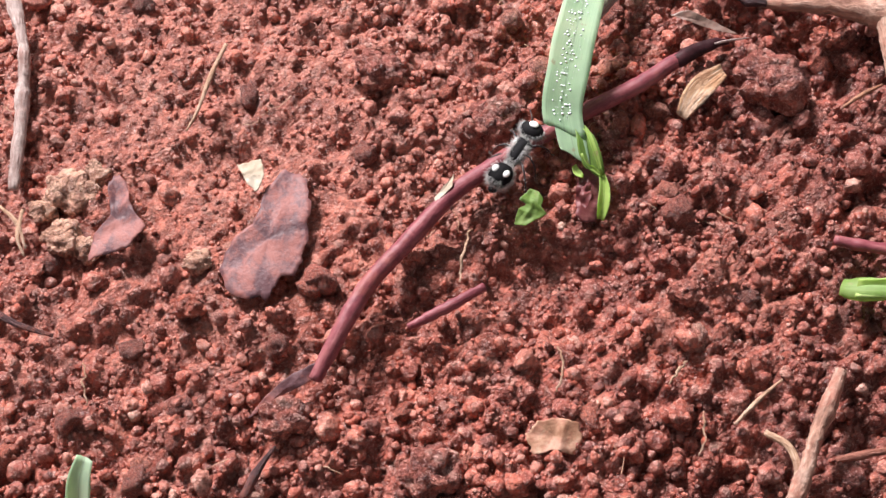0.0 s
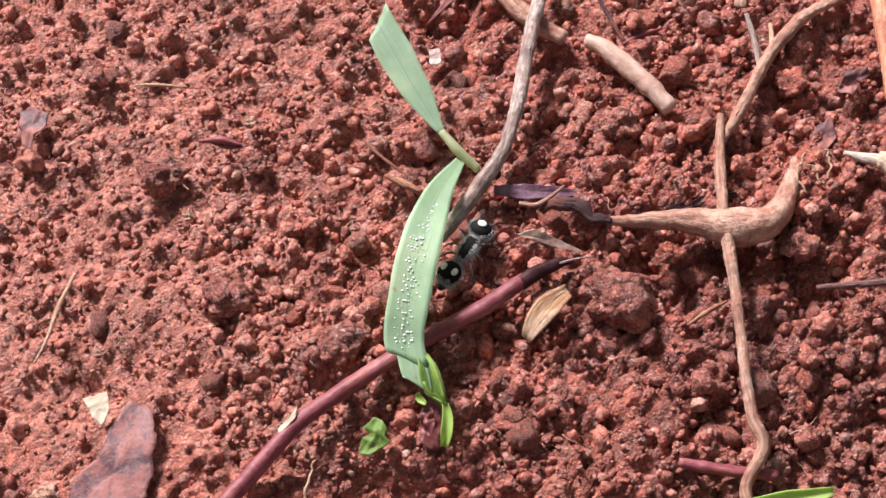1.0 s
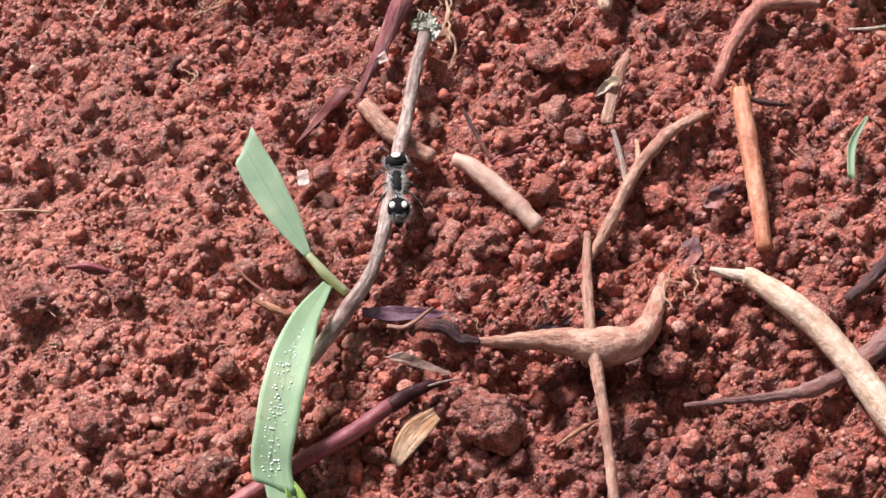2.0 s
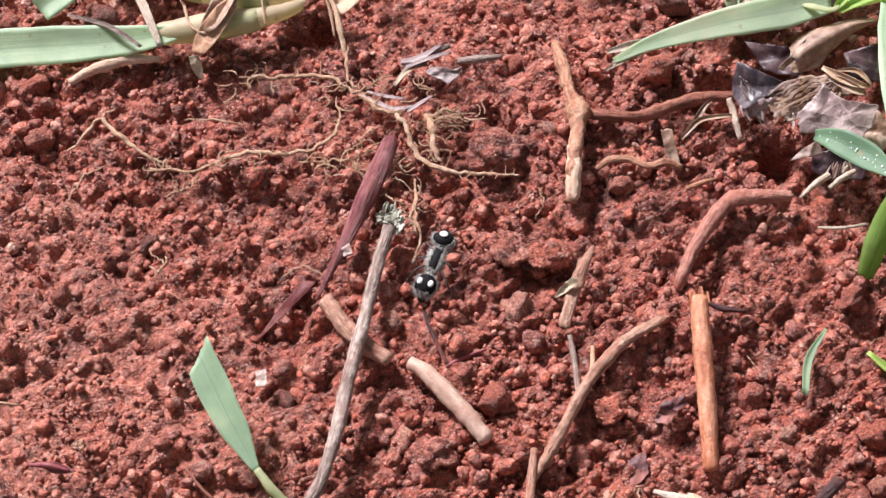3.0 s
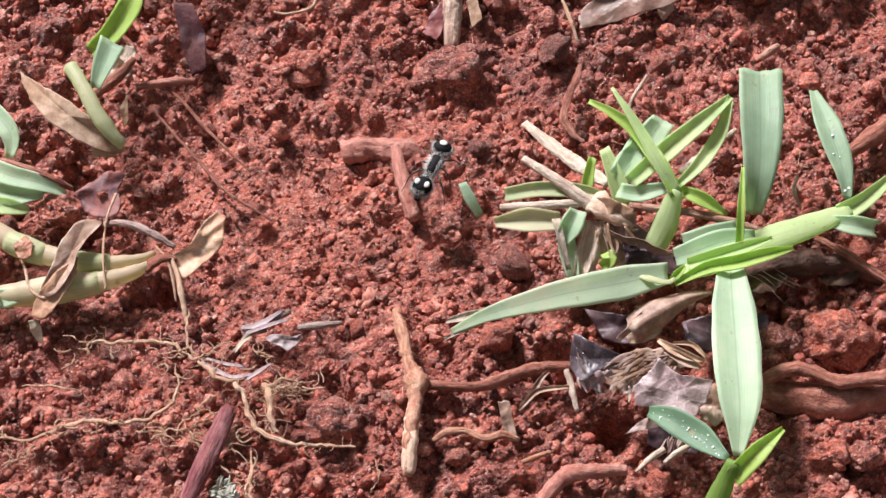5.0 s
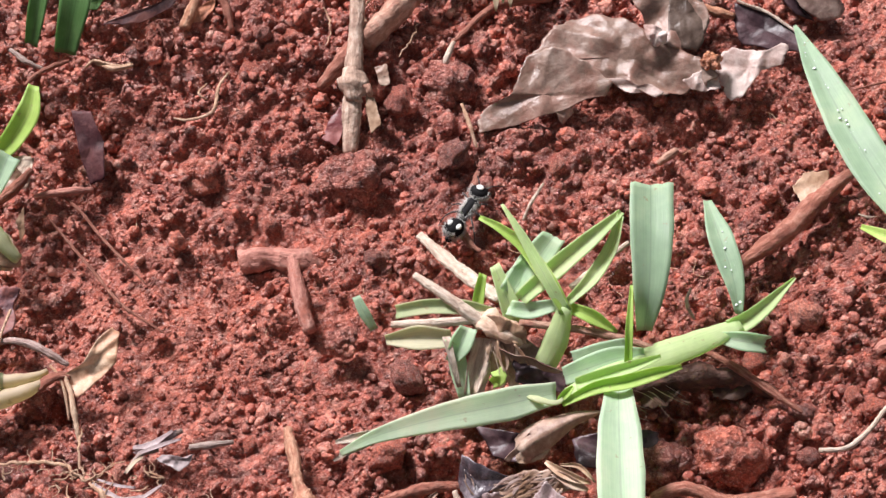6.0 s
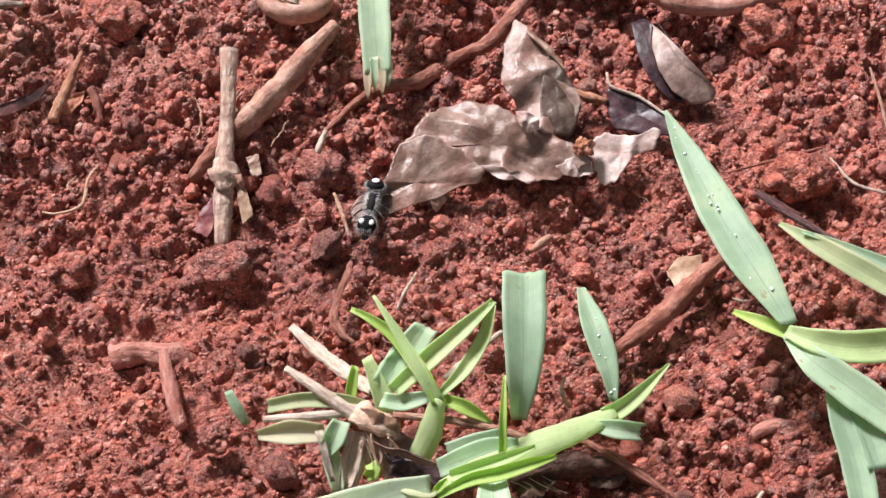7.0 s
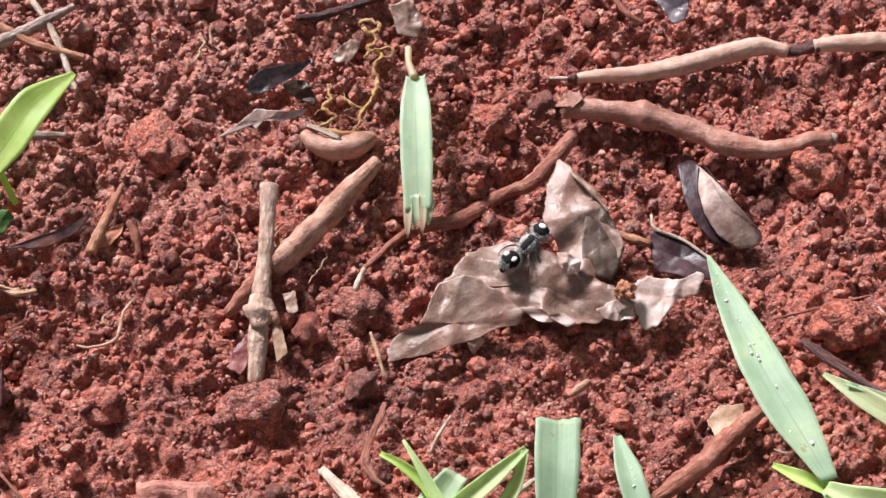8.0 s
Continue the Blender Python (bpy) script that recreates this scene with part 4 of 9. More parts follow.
swollen_root = root("swollen_root", "swollen pale root with a black shrivelled end", "root", [(4.94, 3.72, 0.24), (5.41, 3.70, 0.24), (6.03, 3.64, 0.29), (6.57, 3.50, 0.33), (7.04, 3.49, 0.33), (7.34, 3.74, 0.29), (7.51, 4.10, 0.19), (7.64, 4.41, 0.10), (7.75, 4.75, -0.02)], [0.114, 0.212, 0.293, 0.424, 0.590, 0.500, 0.300, 0.240, 0.170], PALE_ROOT, "pale roots", rough=0.08)
add("shrivelled_end", tube_mesh("shrivelled_end", [(4.05, 3.90, 0.23), (4.21, 4.01, 0.29), (4.56, 3.95, 0.29), (4.75, 3.77, 0.26), (5.02, 3.70, 0.26)], [0.081, 0.212, 0.179, 0.163, 0.098], rough=0.2), DARK_STICK, swollen_root, "black shrivelled end")
leaf("dark_husk", "dark purple strip of leaf sheath on soil", "leaf", [(3.40, 4.42, 0.16), (3.88, 4.39, 0.20), (4.43, 4.32, 0.21), (4.66, 4.24, 0.16), (4.34, 4.18, 0.15), (3.79, 4.19, 0.14), (3.44, 4.27, 0.14)], VIOLET_SHEATH, "dark husks", crumple=0.03)
leaf("dark_husk", "blackish curled leaf scrap on soil", "leaf", [(5.79, 3.96, 0.16), (6.24, 4.08, 0.19), (6.81, 4.15, 0.19), (6.82, 4.08, 0.17), (6.23, 3.96, 0.16), (5.83, 3.88, 0.13)], DARK_LEAF, "dark husks", crumple=0.03)
leaf("dark_husk", "grey-green withered leaf scrap", "leaf", [(3.68, 3.63, 0.13), (3.92, 3.65, 0.22), (4.26, 3.50, 0.16), (4.60, 3.31, 0.11), (4.29, 3.37, 0.11), (3.87, 3.54, 0.13)], DEAD_LEAF, "dark husks", crumple=0.04)
leaf("dark_husk", "dark violet leaf scrap between crumbs", "leaf", [(8.42, 5.78, 0.22), (8.58, 6.02, 0.34), (8.88, 6.13, 0.32), (8.94, 6.02, 0.28), (8.78, 5.88, 0.30), (8.62, 5.68, 0.22)], PURPLE_LEAF, "dark husks", crumple=0.10, jag=0.08)
leaf("dark_husk", "flat dark leaf scrap on soil", "leaf", [(8.02, 5.17, 0.22), (8.28, 5.29, 0.24), (8.32, 4.97, 0.21), (8.05, 4.75, 0.15)], PURPLE_LEAF, "dark husks", crumple=0.05)
leaf("dark_husk", "dark red leaf sliver on clay", "leaf", [(-0.77, 5.52, -0.06), (-0.36, 5.50, -0.00), (-0.07, 5.35, -0.00), (-0.36, 5.32, -0.05)], RED_BARK, "dark husks", crumple=0.03)
grey_stick = root("grey_stick", "weathered grey stick with a frayed end", "stick", [(4.62, 9.14, 0.46), (4.46, 8.53, 0.47), (4.29, 7.79, 0.47), (4.22, 7.43, 0.47), (4.00, 6.54, 0.46), (3.80, 5.59, 0.44), (3.55, 4.82, 0.41), (3.12, 4.17, 0.37), (2.62, 3.55, 0.23)], [0.196, 0.196, 0.196, 0.204, 0.220, 0.204, 0.204, 0.236, 0.204], GREY_STICK, rough=0.09)
add("frayed_end", leaf_mesh("frayed_end", [(4.41, 9.15, 0.46), (4.68, 9.33, 0.56), (4.85, 9.08, 0.57), (4.69, 8.80, 0.47), (4.50, 8.91, 0.46)], crumple=0.16, jag=0.25), LICHEN, grey_stick, "grey frayed end")
rng = random.Random(77)
for k in range(16):
    x, y = 4.62 + rng.uniform(-0.12, 0.14), 9.12 + rng.uniform(-0.16, 0.12)
    a, r = rng.uniform(0, 6.28), rng.uniform(0.08, 0.17)
    add("tuft", blade_mesh("tuft", [(x, y, 0.50), (x + 0.5 * r * math.cos(a), y + 0.5 * r * math.sin(a), 0.58), (x + r * math.cos(a), y + r * math.sin(a), 0.56)], [0.06, 0.08, 0.03], fold=0.2, seed=k, tear=0.3, wavy=0.2), LICHEN, grey_stick, "grey-green lichen tuft")
lone_blade("bark_strip", "long dark magenta strip of bark tapering to a point", "bark", [(4.63, 10.59, 0.42), (4.51, 10.26, 0.44), (4.33, 9.81, 0.42), (4.10, 9.28, 0.38), (3.85, 8.71, 0.34), (3.46, 7.90, 0.24)], [0.25, 0.33, 0.31, 0.21, 0.13, 0.04], MAGENTA_BARK, fold=-0.28, seed=31, thick=0.03, wavy=0.06, tear=0.2)
leaf("dark_husk", "dark bark sliver leaning on soil", "leaf", [(3.28, 8.25, 0.29), (3.46, 8.17, 0.29), (3.03, 7.74, 0.20), (2.56, 7.30, 0.12), (2.81, 7.67, 0.20)], RED_BARK, "dark husks", crumple=0.03)
root("cut_stick", "short pale stick with a grey broken end", "stick", [(4.89, 6.79, 0.28), (5.13, 6.60, 0.33), (5.44, 6.24, 0.34), (5.75, 5.86, 0.32), (6.00, 5.53, 0.26)], [0.200, 0.285, 0.290, 0.285, 0.250], SMOOTH_TWIG, "short sticks", rough=0.08)
root("cut_stick", "short brown stick lying behind the grey stick", "stick", [(3.61, 7.89, 0.25), (3.89, 7.45, 0.26), (4.20, 7.14, 0.24), (4.56, 6.87, 0.22)], [0.244, 0.293, 0.293, 0.228], PALE_ROOT, "short sticks", rough=0.1)
root("cut_stick", "torn orange-tan splinter leaning in soil", "stick", [(7.68, 8.59, 0.36), (7.58, 8.40, 0.37), (7.50, 8.23, 0.37), (7.34, 7.81, 0.34), (7.18, 7.31, 0.26)], [0.060, 0.200, 0.205, 0.190, 0.170], PALE_ROOT, "short sticks", rough=0.12, flat=0.6)
leaf("pale_flake", "white flake of skin caught on the splinter", "flake", [(7.42, 7.97, 0.48), (7.36, 8.02, 0.50), (7.29, 7.97, 0.50), (7.18, 7.90, 0.46), (7.11, 7.83, 0.42), (7.05, 7.75, 0.34), (7.12, 7.76, 0.38), (7.22, 7.79, 0.42), (7.32, 7.84, 0.48), (7.39, 7.89, 0.48)], WHITE_FLAKE, "pale flakes", crumple=0.06, seed=52)

orange_stub = root("orange_stub", "orange-brown broken root stub", "root", [(9.19, 7.58, 0.52), (9.19, 7.25, 0.52), (9.20, 6.45, 0.45), (9.21, 5.70, 0.34), (9.20, 4.98, 0.22)], [0.280, 0.300, 0.290, 0.265, 0.228], STUB, rough=0.05)
for k in range(6):
    a = k * 1.05 + 0.3
    x, y = 9.19 + 0.115 * math.cos(a), 7.56 + 0.05 * math.sin(a)
    add("torn_end", blade_mesh("torn_end", [(x, y - 0.10, 0.54 + 0.05 * math.sin(a)), (x, y + 0.02, 0.58 + 0.06 * math.sin(a)), (x + 0.02 * math.cos(a), y + 0.07 + 0.03 * (k % 2), 0.59 + 0.07 * math.sin(a))], [0.10, 0.09, 0.04], fold=0.3, seed=60 + k, tear=0.3), STUB, orange_stub, "torn orange end")
# no opening is modelled: a flat dark sheet paints the hollow's shade
add("hollow", leaf_mesh("hollow", [(9.19 - 0.09, 7.56 - 0.02, 0.56), (9.21, 7.56 + 0.03, 0.59), (9.19 + 0.09, 7.56 - 0.01, 0.56), (9.19, 7.56 - 0.06, 0.565)], crumple=0.02, jag=0.1), ROT_AND_SHADE, orange_stub, "dark sheet painted as the shade of the hollow")
thick_root = root("thick_root", "thick smooth cream root with a pointed end", "root", [(8.81, 4.45, 0.39), (8.90, 4.42, 0.39), (9.32, 4.01, 0.41), (9.72, 3.56, 0.38), (10.10, 2.94, 0.33), (10.39, 2.33, 0.28), (10.76, 1.68, 0.15)], [0.277, 0.342, 0.375, 0.375, 0.375, 0.407, 0.407], CREAM_ROOT, "pale roots", rough=0.06)
add("root_tip", tube_mesh("root_tip", [(8.36, 4.66, 0.30), (8.61, 4.56, 0.31), (8.87, 4.45, 0.37)], [0.065, 0.147, 0.212], rough=0.05), STRAW, thick_root, "narrow yellow root tip")
root("split_twig", "purple-grey split twig under the cream root", "twig", [(7.74, 2.63, 0.07), (8.36, 2.65, 0.09), (8.99, 2.67, 0.11), (9.62, 2.75, 0.17), (10.22, 3.05, 0.19), (10.87, 3.57, 0.24)], [0.065, 0.098, 0.130, 0.244, 0.326, 0.358], wood_material("violet_twig", (0.12, 0.05, 0.05), (0.26, 0.13, 0.12), (0.42, 0.27, 0.23)), "thin twigs", rough=0.15)
root("thin_twig", "dark violet twig end on soil", "twig", [(10.25, 4.10, 0.19), (10.57, 4.33, 0.23), (11.01, 4.76, 0.26)], [0.179, 0.212, 0.212], DARK_STICK, "thin twigs")
root("thin_twig", "thin dark red twig", "twig", [(5.08, 7.69, 0.25), (5.25, 7.19, 0.28), (5.44, 6.76, 0.24)], [0.065, 0.081, 0.065], DARK_STICK, "thin twigs")
root("thin_twig", "thin dark red twig", "twig", [(5.42, 6.73, 0.23), (5.69, 6.86, 0.26), (6.02, 6.99, 0.24)], [0.073, 0.073, 0.041], RED_STEM, "thin twigs")
root("thin_twig", "thin grey twig lying on soil", "twig", [(7.26, 7.15, 0.30), (7.32, 6.69, 0.30), (7.36, 6.16, 0.26)], [0.073, 0.090, 0.090], GREY_STICK, "thin twigs")
root("thin_twig", "thin orange rootlet on soil", "twig", [(7.59, 6.97, 0.27), (7.58, 6.68, 0.30), (7.53, 6.41, 0.25)], [0.065, 0.081, 0.065], FINE_ROOT, "thin twigs")
root("thin_twig", "violet grass stalk scrap", "twig", [(9.29, 7.61, 0.36), (9.50, 7.49, 0.36), (9.88, 7.44, 0.31)], [0.065, 0.114, 0.065], DARK_STICK, "thin twigs")
root("straw_bit", "thin straw lying on soil", "straw", [(1.58, 5.29, 0.15), (1.87, 4.91, 0.20), (2.30, 4.54, 0.16)], [0.041, 0.057, 0.041], BROWN_ROOT, "straw fibres")
root("straw_bit", "reddish straw lying on soil", "straw", [(1.88, 4.66, 0.15), (2.14, 4.51, 0.15), (2.38, 4.37, 0.13)], [0.065, 0.114, 0.098], ORANGE_ROOT, "straw fibres")
root("straw_bit", "thin orange straw on soil", "straw", [(5.94, 2.14, 0.04), (6.22, 2.31, 0.09), (6.51, 2.47, 0.08)], [0.041, 0.073, 0.041], ORANGE_ROOT, "straw fibres")
root("straw_bit", "cream rootlet on soil", "straw", [(3.74, 4.00, 0.33), (4.01, 3.97, 0.34), (4.39, 4.24, 0.36)], [0.065, 0.065, 0.041], PALE_ROOT, "straw fibres")
root("straw_bit", "thin orange straw on clay", "straw", [(-1.79, 6.57, -0.13), (-1.45, 6.52, -0.06), (-1.00, 6.46, -0.07)], [0.041, 0.057, 0.041], FINE_ROOT, "straw fibres")
lone_blade("tiny_blade", "tiny green grass blade on soil", "grass", [(11.02, 7.04, 0.47), (10.74, 6.62, 0.36), (10.65, 6.10, 0.25)], [0.041, 0.130, 0.098], GRASS, "tiny blades")
lone_blade("tiny_blade", "tiny yellow-green blade on soil", "grass", [(11.60, 6.69, 0.37), (11.95, 6.38, 0.32), (12.34, 6.12, 0.27)], [0.062, 0.142, 0.071], GRASS_BRIGHT, "tiny blades")
leaf("pale_flake", "small grey-pink flake on soil", "flake", [(2.57, 6.78, 0.21), (2.73, 6.79, 0.22), (2.75, 6.56, 0.19), (2.58, 6.52, 0.18)], PINK_LEAF, "pale flakes", crumple=0.03)
leaf("pale_flake", "small white-blue flake on soil", "flake", [(3.84, 8.71, 0.35), (3.97, 8.77, 0.40), (4.02, 8.62, 0.35), (3.88, 8.59, 0.30)], PINK_LEAF, "pale flakes", crumple=0.03)

# ---- the upper bank: stolons, fine roots, the seedling ----


def left_stolon():
    plant = thing("grass_runner", "pale grass runner with cream joints and withered husks", "grass", at=(1.5, 12.8, 0.0))

    def stolon(pts, wid, mat, label, **kw):
        add("stolon", tube_mesh("stolon", pts, wid, **kw), mat, plant, label)

    def husk(pts, mat, label, **kw):
        add("husk", leaf_mesh("husk", pts, **kw), mat, plant, label)

    stolon([(-2.21, 17.00, 0.33), (-1.41, 15.98, 0.37), (-0.76, 15.22, 0.41), (-0.22, 14.61, 0.42), (0.29, 14.18, 0.43), (0.78, 13.83, 0.44), (1.32, 13.53, 0.45), (1.75, 13.38, 0.45), (2.22, 13.29, 0.44), (2.77, 13.28, 0.41), (3.14, 13.37, 0.38), (3.30, 13.46, 0.34)], [0.355, 0.426, 0.444, 0.444, 0.444, 0.417, 0.408, 0.355, 0.337, 0.320, 0.249, 0.107], STOLON, "cream jointed runner", rough=0.05)
    stolon([(0.41, 12.81, 0.14), (1.00, 12.81, 0.26), (1.57, 12.82, 0.35), (2.14, 12.88, 0.39), (2.60, 12.95, 0.41), (2.97, 13.08, 0.40), (3.16, 13.19, 0.38), (3.30, 13.31, 0.35)], [0.142, 0.355, 0.426, 0.444, 0.408, 0.320, 0.249, 0.107], STOLON, "cream jointed runner", rough=0.05)
    stolon([(1.85, 13.38, 0.46), (2.12, 13.30, 0.43), (2.41, 13.27, 0.43), (2.61, 13.28, 0.42)], [0.320, 0.355, 0.355, 0.284], STOLON_GREEN, "green sheath on the runner", rough=0.03)
    stolon([(1.43, 12.80, 0.32), (1.78, 12.82, 0.36), (2.14, 12.88, 0.38), (2.46, 12.92, 0.39)], [0.391, 0.453, 0.453, 0.373], STOLON_GREEN, "green sheath on the runner", rough=0.03)
    stolon([(0.93, 13.73, 0.44), (1.22, 13.57, 0.45), (1.56, 13.43, 0.44)], [0.391, 0.435, 0.355], STOLON_GREEN, "green sheath on the runner", rough=0.03)
    stolon([(3.18, 13.14, 0.36), (3.34, 13.27, 0.39), (3.49, 13.36, 0.37), (3.67, 13.35, 0.31)], [0.108, 0.180, 0.198, 0.108], BROWN_ROOT, "brown withered joint", rough=0.3)
    stolon([(2.48, 13.97, 0.48), (2.76, 13.95, 0.53), (3.08, 13.86, 0.51), (3.38, 13.69, 0.48), (3.65, 13.53, 0.41)], [0.090, 0.126, 0.135, 0.126, 0.081], WITHERED, "thin pinkish runner tip", rough=0.14)
    husk([(2.25, 13.93, 0.75), (2.38, 13.95, 0.74), (2.49, 13.88, 0.72), (2.38, 13.66, 0.78), (2.27, 13.47, 0.82), (2.14, 13.18, 0.84), (2.10, 12.97, 0.84), (1.98, 12.76, 0.76), (1.82, 12.60, 0.64), (1.66, 12.58, 0.57), (1.57, 12.72, 0.60), (1.69, 12.98, 0.74), (1.87, 13.41, 0.84), (2.05, 13.76, 0.84)], BROWN_LEAF, "curled grey-brown husk", crumple=0.08, jag=0.03)
    husk([(1.84, 12.97, 0.76), (2.12, 13.21, 0.75), (2.14, 12.95, 0.71), (2.01, 12.68, 0.65), (1.87, 12.50, 0.57), (1.73, 12.37, 0.48), (1.59, 12.26, 0.41), (1.38, 12.33, 0.40), (1.45, 12.53, 0.50), (1.55, 12.68, 0.60)], ROSY_LEAF, "pinkish brown dry sheath", crumple=0.05, jag=0.03)
    husk([(1.34, 12.28, 0.35), (1.48, 12.29, 0.35), (1.54, 12.20, 0.26), (1.56, 12.01, 0.08), (1.47, 12.02, 0.08), (1.37, 12.14, 0.20)], WHITE_FLAKE, "pale husk tip", crumple=0.03, jag=0.03)
    husk([(3.60, 13.39, 0.36), (3.92, 13.54, 0.46), (4.02, 13.74, 0.52), (4.10, 13.93, 0.50), (4.34, 14.18, 0.46), (4.46, 14.09, 0.40), (4.45, 13.84, 0.42), (4.43, 13.60, 0.38), (4.22, 13.33, 0.34), (4.02, 13.14, 0.32), (3.82, 12.98, 0.26), (3.71, 13.05, 0.26)], ROSY_LEAF, "tan papery husk", crumple=0.12, jag=0.05, seed=3)
    add("blade", blade_mesh("blade", [(-3.32, 12.93, -0.29), (-2.30, 12.84, -0.10), (-1.40, 12.78, 0.04), (-0.71, 12.73, 0.14), (-0.12, 12.69, 0.23), (0.46, 12.67, 0.31), (0.98, 12.70, 0.38), (1.33, 12.76, 0.40)], [0.266, 0.586, 0.657, 0.639, 0.621, 0.533, 0.408, 0.178], fold=0.1, seed=41), GRASS_PALE, plant, "broad pale green sheath")
    add("blade", blade_mesh("blade", [(-1.21, 13.37, 0.26), (-0.74, 13.70, 0.35), (-0.36, 14.13, 0.28)], [0.533, 0.515, 0.142], fold=0.15, seed=42), GRASS_PALE, plant, "pale green blade")
    add("husk", blade_mesh("husk", [(0.27, 13.78, 0.32), (0.51, 13.36, 0.41), (0.71, 12.88, 0.46), (0.87, 12.47, 0.42)], [0.124, 0.160, 0.142, 0.089], fold=0.2, seed=43), STRAW, plant, "grey dry strip")
    add("husk", blade_mesh("husk", [(-0.71, 13.21, 0.30), (-0.10, 12.94, 0.40), (0.25, 12.71, 0.43), (0.56, 12.47, 0.40)], [0.053, 0.071, 0.080, 0.053], fold=0.2, seed=44), GREY_STICK, plant, "thin grey dry strip")
    add("rootlet", tube_mesh("rootlet", [(-0.69, 12.18, -0.14), (-0.34, 12.30, -0.01), (0.00, 12.38, 0.06), (0.38, 12.44, 0.09), (0.84, 12.42, 0.07)], [0.107, 0.178, 0.195, 0.160, 0.071], rough=0.15), CREAM_ROOT, plant, "pale thick rootlet")
    add("rootlet", tube_mesh("rootlet", [(1.15, 13.40, 0.42), (1.25, 13.16, 0.48), (1.35, 12.81, 0.52), (1.57, 12.60, 0.53), (1.91, 12.63, 0.52)], [0.053, 0.053, 0.053, 0.053, 0.036], rough=0.15, sides=7), FINE_ROOT, plant)
    husk([(1.07, 13.57, 0.64), (1.25, 13.67, 0.69), (1.39, 13.52, 0.70), (1.36, 13.30, 0.66), (1.20, 13.26, 0.63), (1.09, 13.39, 0.62)], TAN_FLAKE, "brown papery node husk", crumple=0.06, jag=0.05)
    add("blade", blade_mesh("blade", [(0.41, 15.11, 0.69), (0.85, 14.85, 0.71), (1.36, 14.70, 0.68), (1.83, 14.54, 0.55)], [0.324, 0.360, 0.306, 0.090], seed=4), GRASS_PALE, plant, "pale green blade")
    add("blade", blade_mesh("blade", [(0.50, 14.75, 0.49), (0.94, 14.55, 0.56), (1.45, 14.55, 0.53)], [0.360, 0.396, 0.126], seed=6), GRASS_PALE, plant, "pale green blade")
    add("blade", blade_mesh("blade", [(0.52, 14.43, 0.49), (0.89, 14.35, 0.51), (1.21, 14.32, 0.42)], [0.270, 0.306, 0.126], seed=7), GRASS_FRESH, plant, "green blade")
    add("rootlet", tube_mesh("rootlet", [(2.64, 14.55, 0.48), (2.53, 13.98, 0.58), (2.53, 13.28, 0.63), (2.59, 12.69, 0.54)], [0.054, 0.045, 0.045, 0.036], rough=0.1, sides=6), FINE_ROOT, plant)
    add("rootlet", tube_mesh("rootlet", [(3.60, 13.34, 0.36), (3.71, 13.05, 0.34), (3.75, 12.84, 0.32), (3.82, 12.52, 0.23), (3.86, 12.25, 0.14)], [0.072, 0.090, 0.099, 0.090, 0.054], rough=0.15, sides=8), FINE_ROOT, plant)
    add("rootlet", tube_mesh("rootlet", [(3.35, 13.54, 0.40), (3.50, 13.35, 0.39), (3.61, 13.07, 0.32), (3.68, 12.64, 0.18)], [0.045, 0.054, 0.063, 0.036], rough=0.15, sides=8), FINE_ROOT, plant)


left_stolon()


def upper_left_runner():
    plant = thing("grass_runner", "bent pale green runner with a withered cream end", "grass", at=(1.6, 15.5, 0.0))
    add("stolon", tube_mesh("stolon", [(1.80, 16.87, 0.88), (2.06, 16.41, 0.87), (2.29, 15.96, 0.77), (2.58, 15.60, 0.58), (2.69, 15.52, 0.48)], [0.270, 0.270, 0.270, 0.288, 0.180], rough=0.05), STOLON_GREEN, plant, "pale green runner")
    add("husk", leaf_mesh("husk", [(0.82, 16.95, 0.75), (1.31, 16.60, 0.75), (1.80, 16.29, 0.71), (2.28, 15.87, 0.72), (2.69, 15.63, 0.58), (2.71, 15.48, 0.38), (2.45, 15.44, 0.37), (1.94, 15.63, 0.46), (1.41, 16.04, 0.55), (1.03, 16.47, 0.59)], crumple=0.05, dome=0.1), CHIP, plant, "cream withered sheath")
    add("blade", blade_mesh("blade", [(2.51, 17.27, 1.01), (2.32, 16.77, 0.89), (2.22, 16.50, 0.78)], [0.458, 0.367, 0.183], seed=6), GRASS, plant, "green blade")
    add("blade", blade_mesh("blade", [(0.42, 16.24, 0.61), (0.76, 15.83, 0.61), (0.83, 15.59, 0.51), (0.78, 15.37, 0.41)], [0.367, 0.367, 0.312, 0.128], seed=7), GRASS_PALE, plant, "pale green blade")
    add("twig", tube_mesh("twig", [(0.70, 15.21, 0.60), (1.26, 14.92, 0.73), (1.67, 14.73, 0.69), (1.93, 14.63, 0.55)], [0.092, 0.110, 0.092, 0.073], rough=0.1), BROWN_ROOT, plant, "brown stalk")
    add("husk", leaf_mesh("husk", [(2.60, 16.28, 0.49), (2.74, 16.46, 0.59), (2.74, 16.09, 0.39), (2.66, 15.97, 0.28)], crumple=0.03), CHIP, plant, "small torn husk")


upper_left_runner()
leaf("fallen_leaf", "small violet dead leaf with mud under the runner", "leaf", [(1.92, 14.66, 0.30), (2.14, 14.84, 0.36), (2.46, 15.02, 0.40), (2.62, 15.08, 0.40), (2.74, 15.00, 0.38), (2.66, 14.82, 0.36), (2.65, 14.67, 0.36), (2.72, 14.44, 0.32), (2.68, 14.22, 0.28), (2.47, 14.16, 0.28), (2.24, 14.26, 0.26), (2.08, 14.36, 0.27)], PURPLE_LEAF, "flat dead leaves", crumple=0.09, jag=0.07, seed=4)
clod("red crumbly soil clod on the pale blade", (1.71, 14.38, 0.38), 0.34, CLOD_RED, 31)
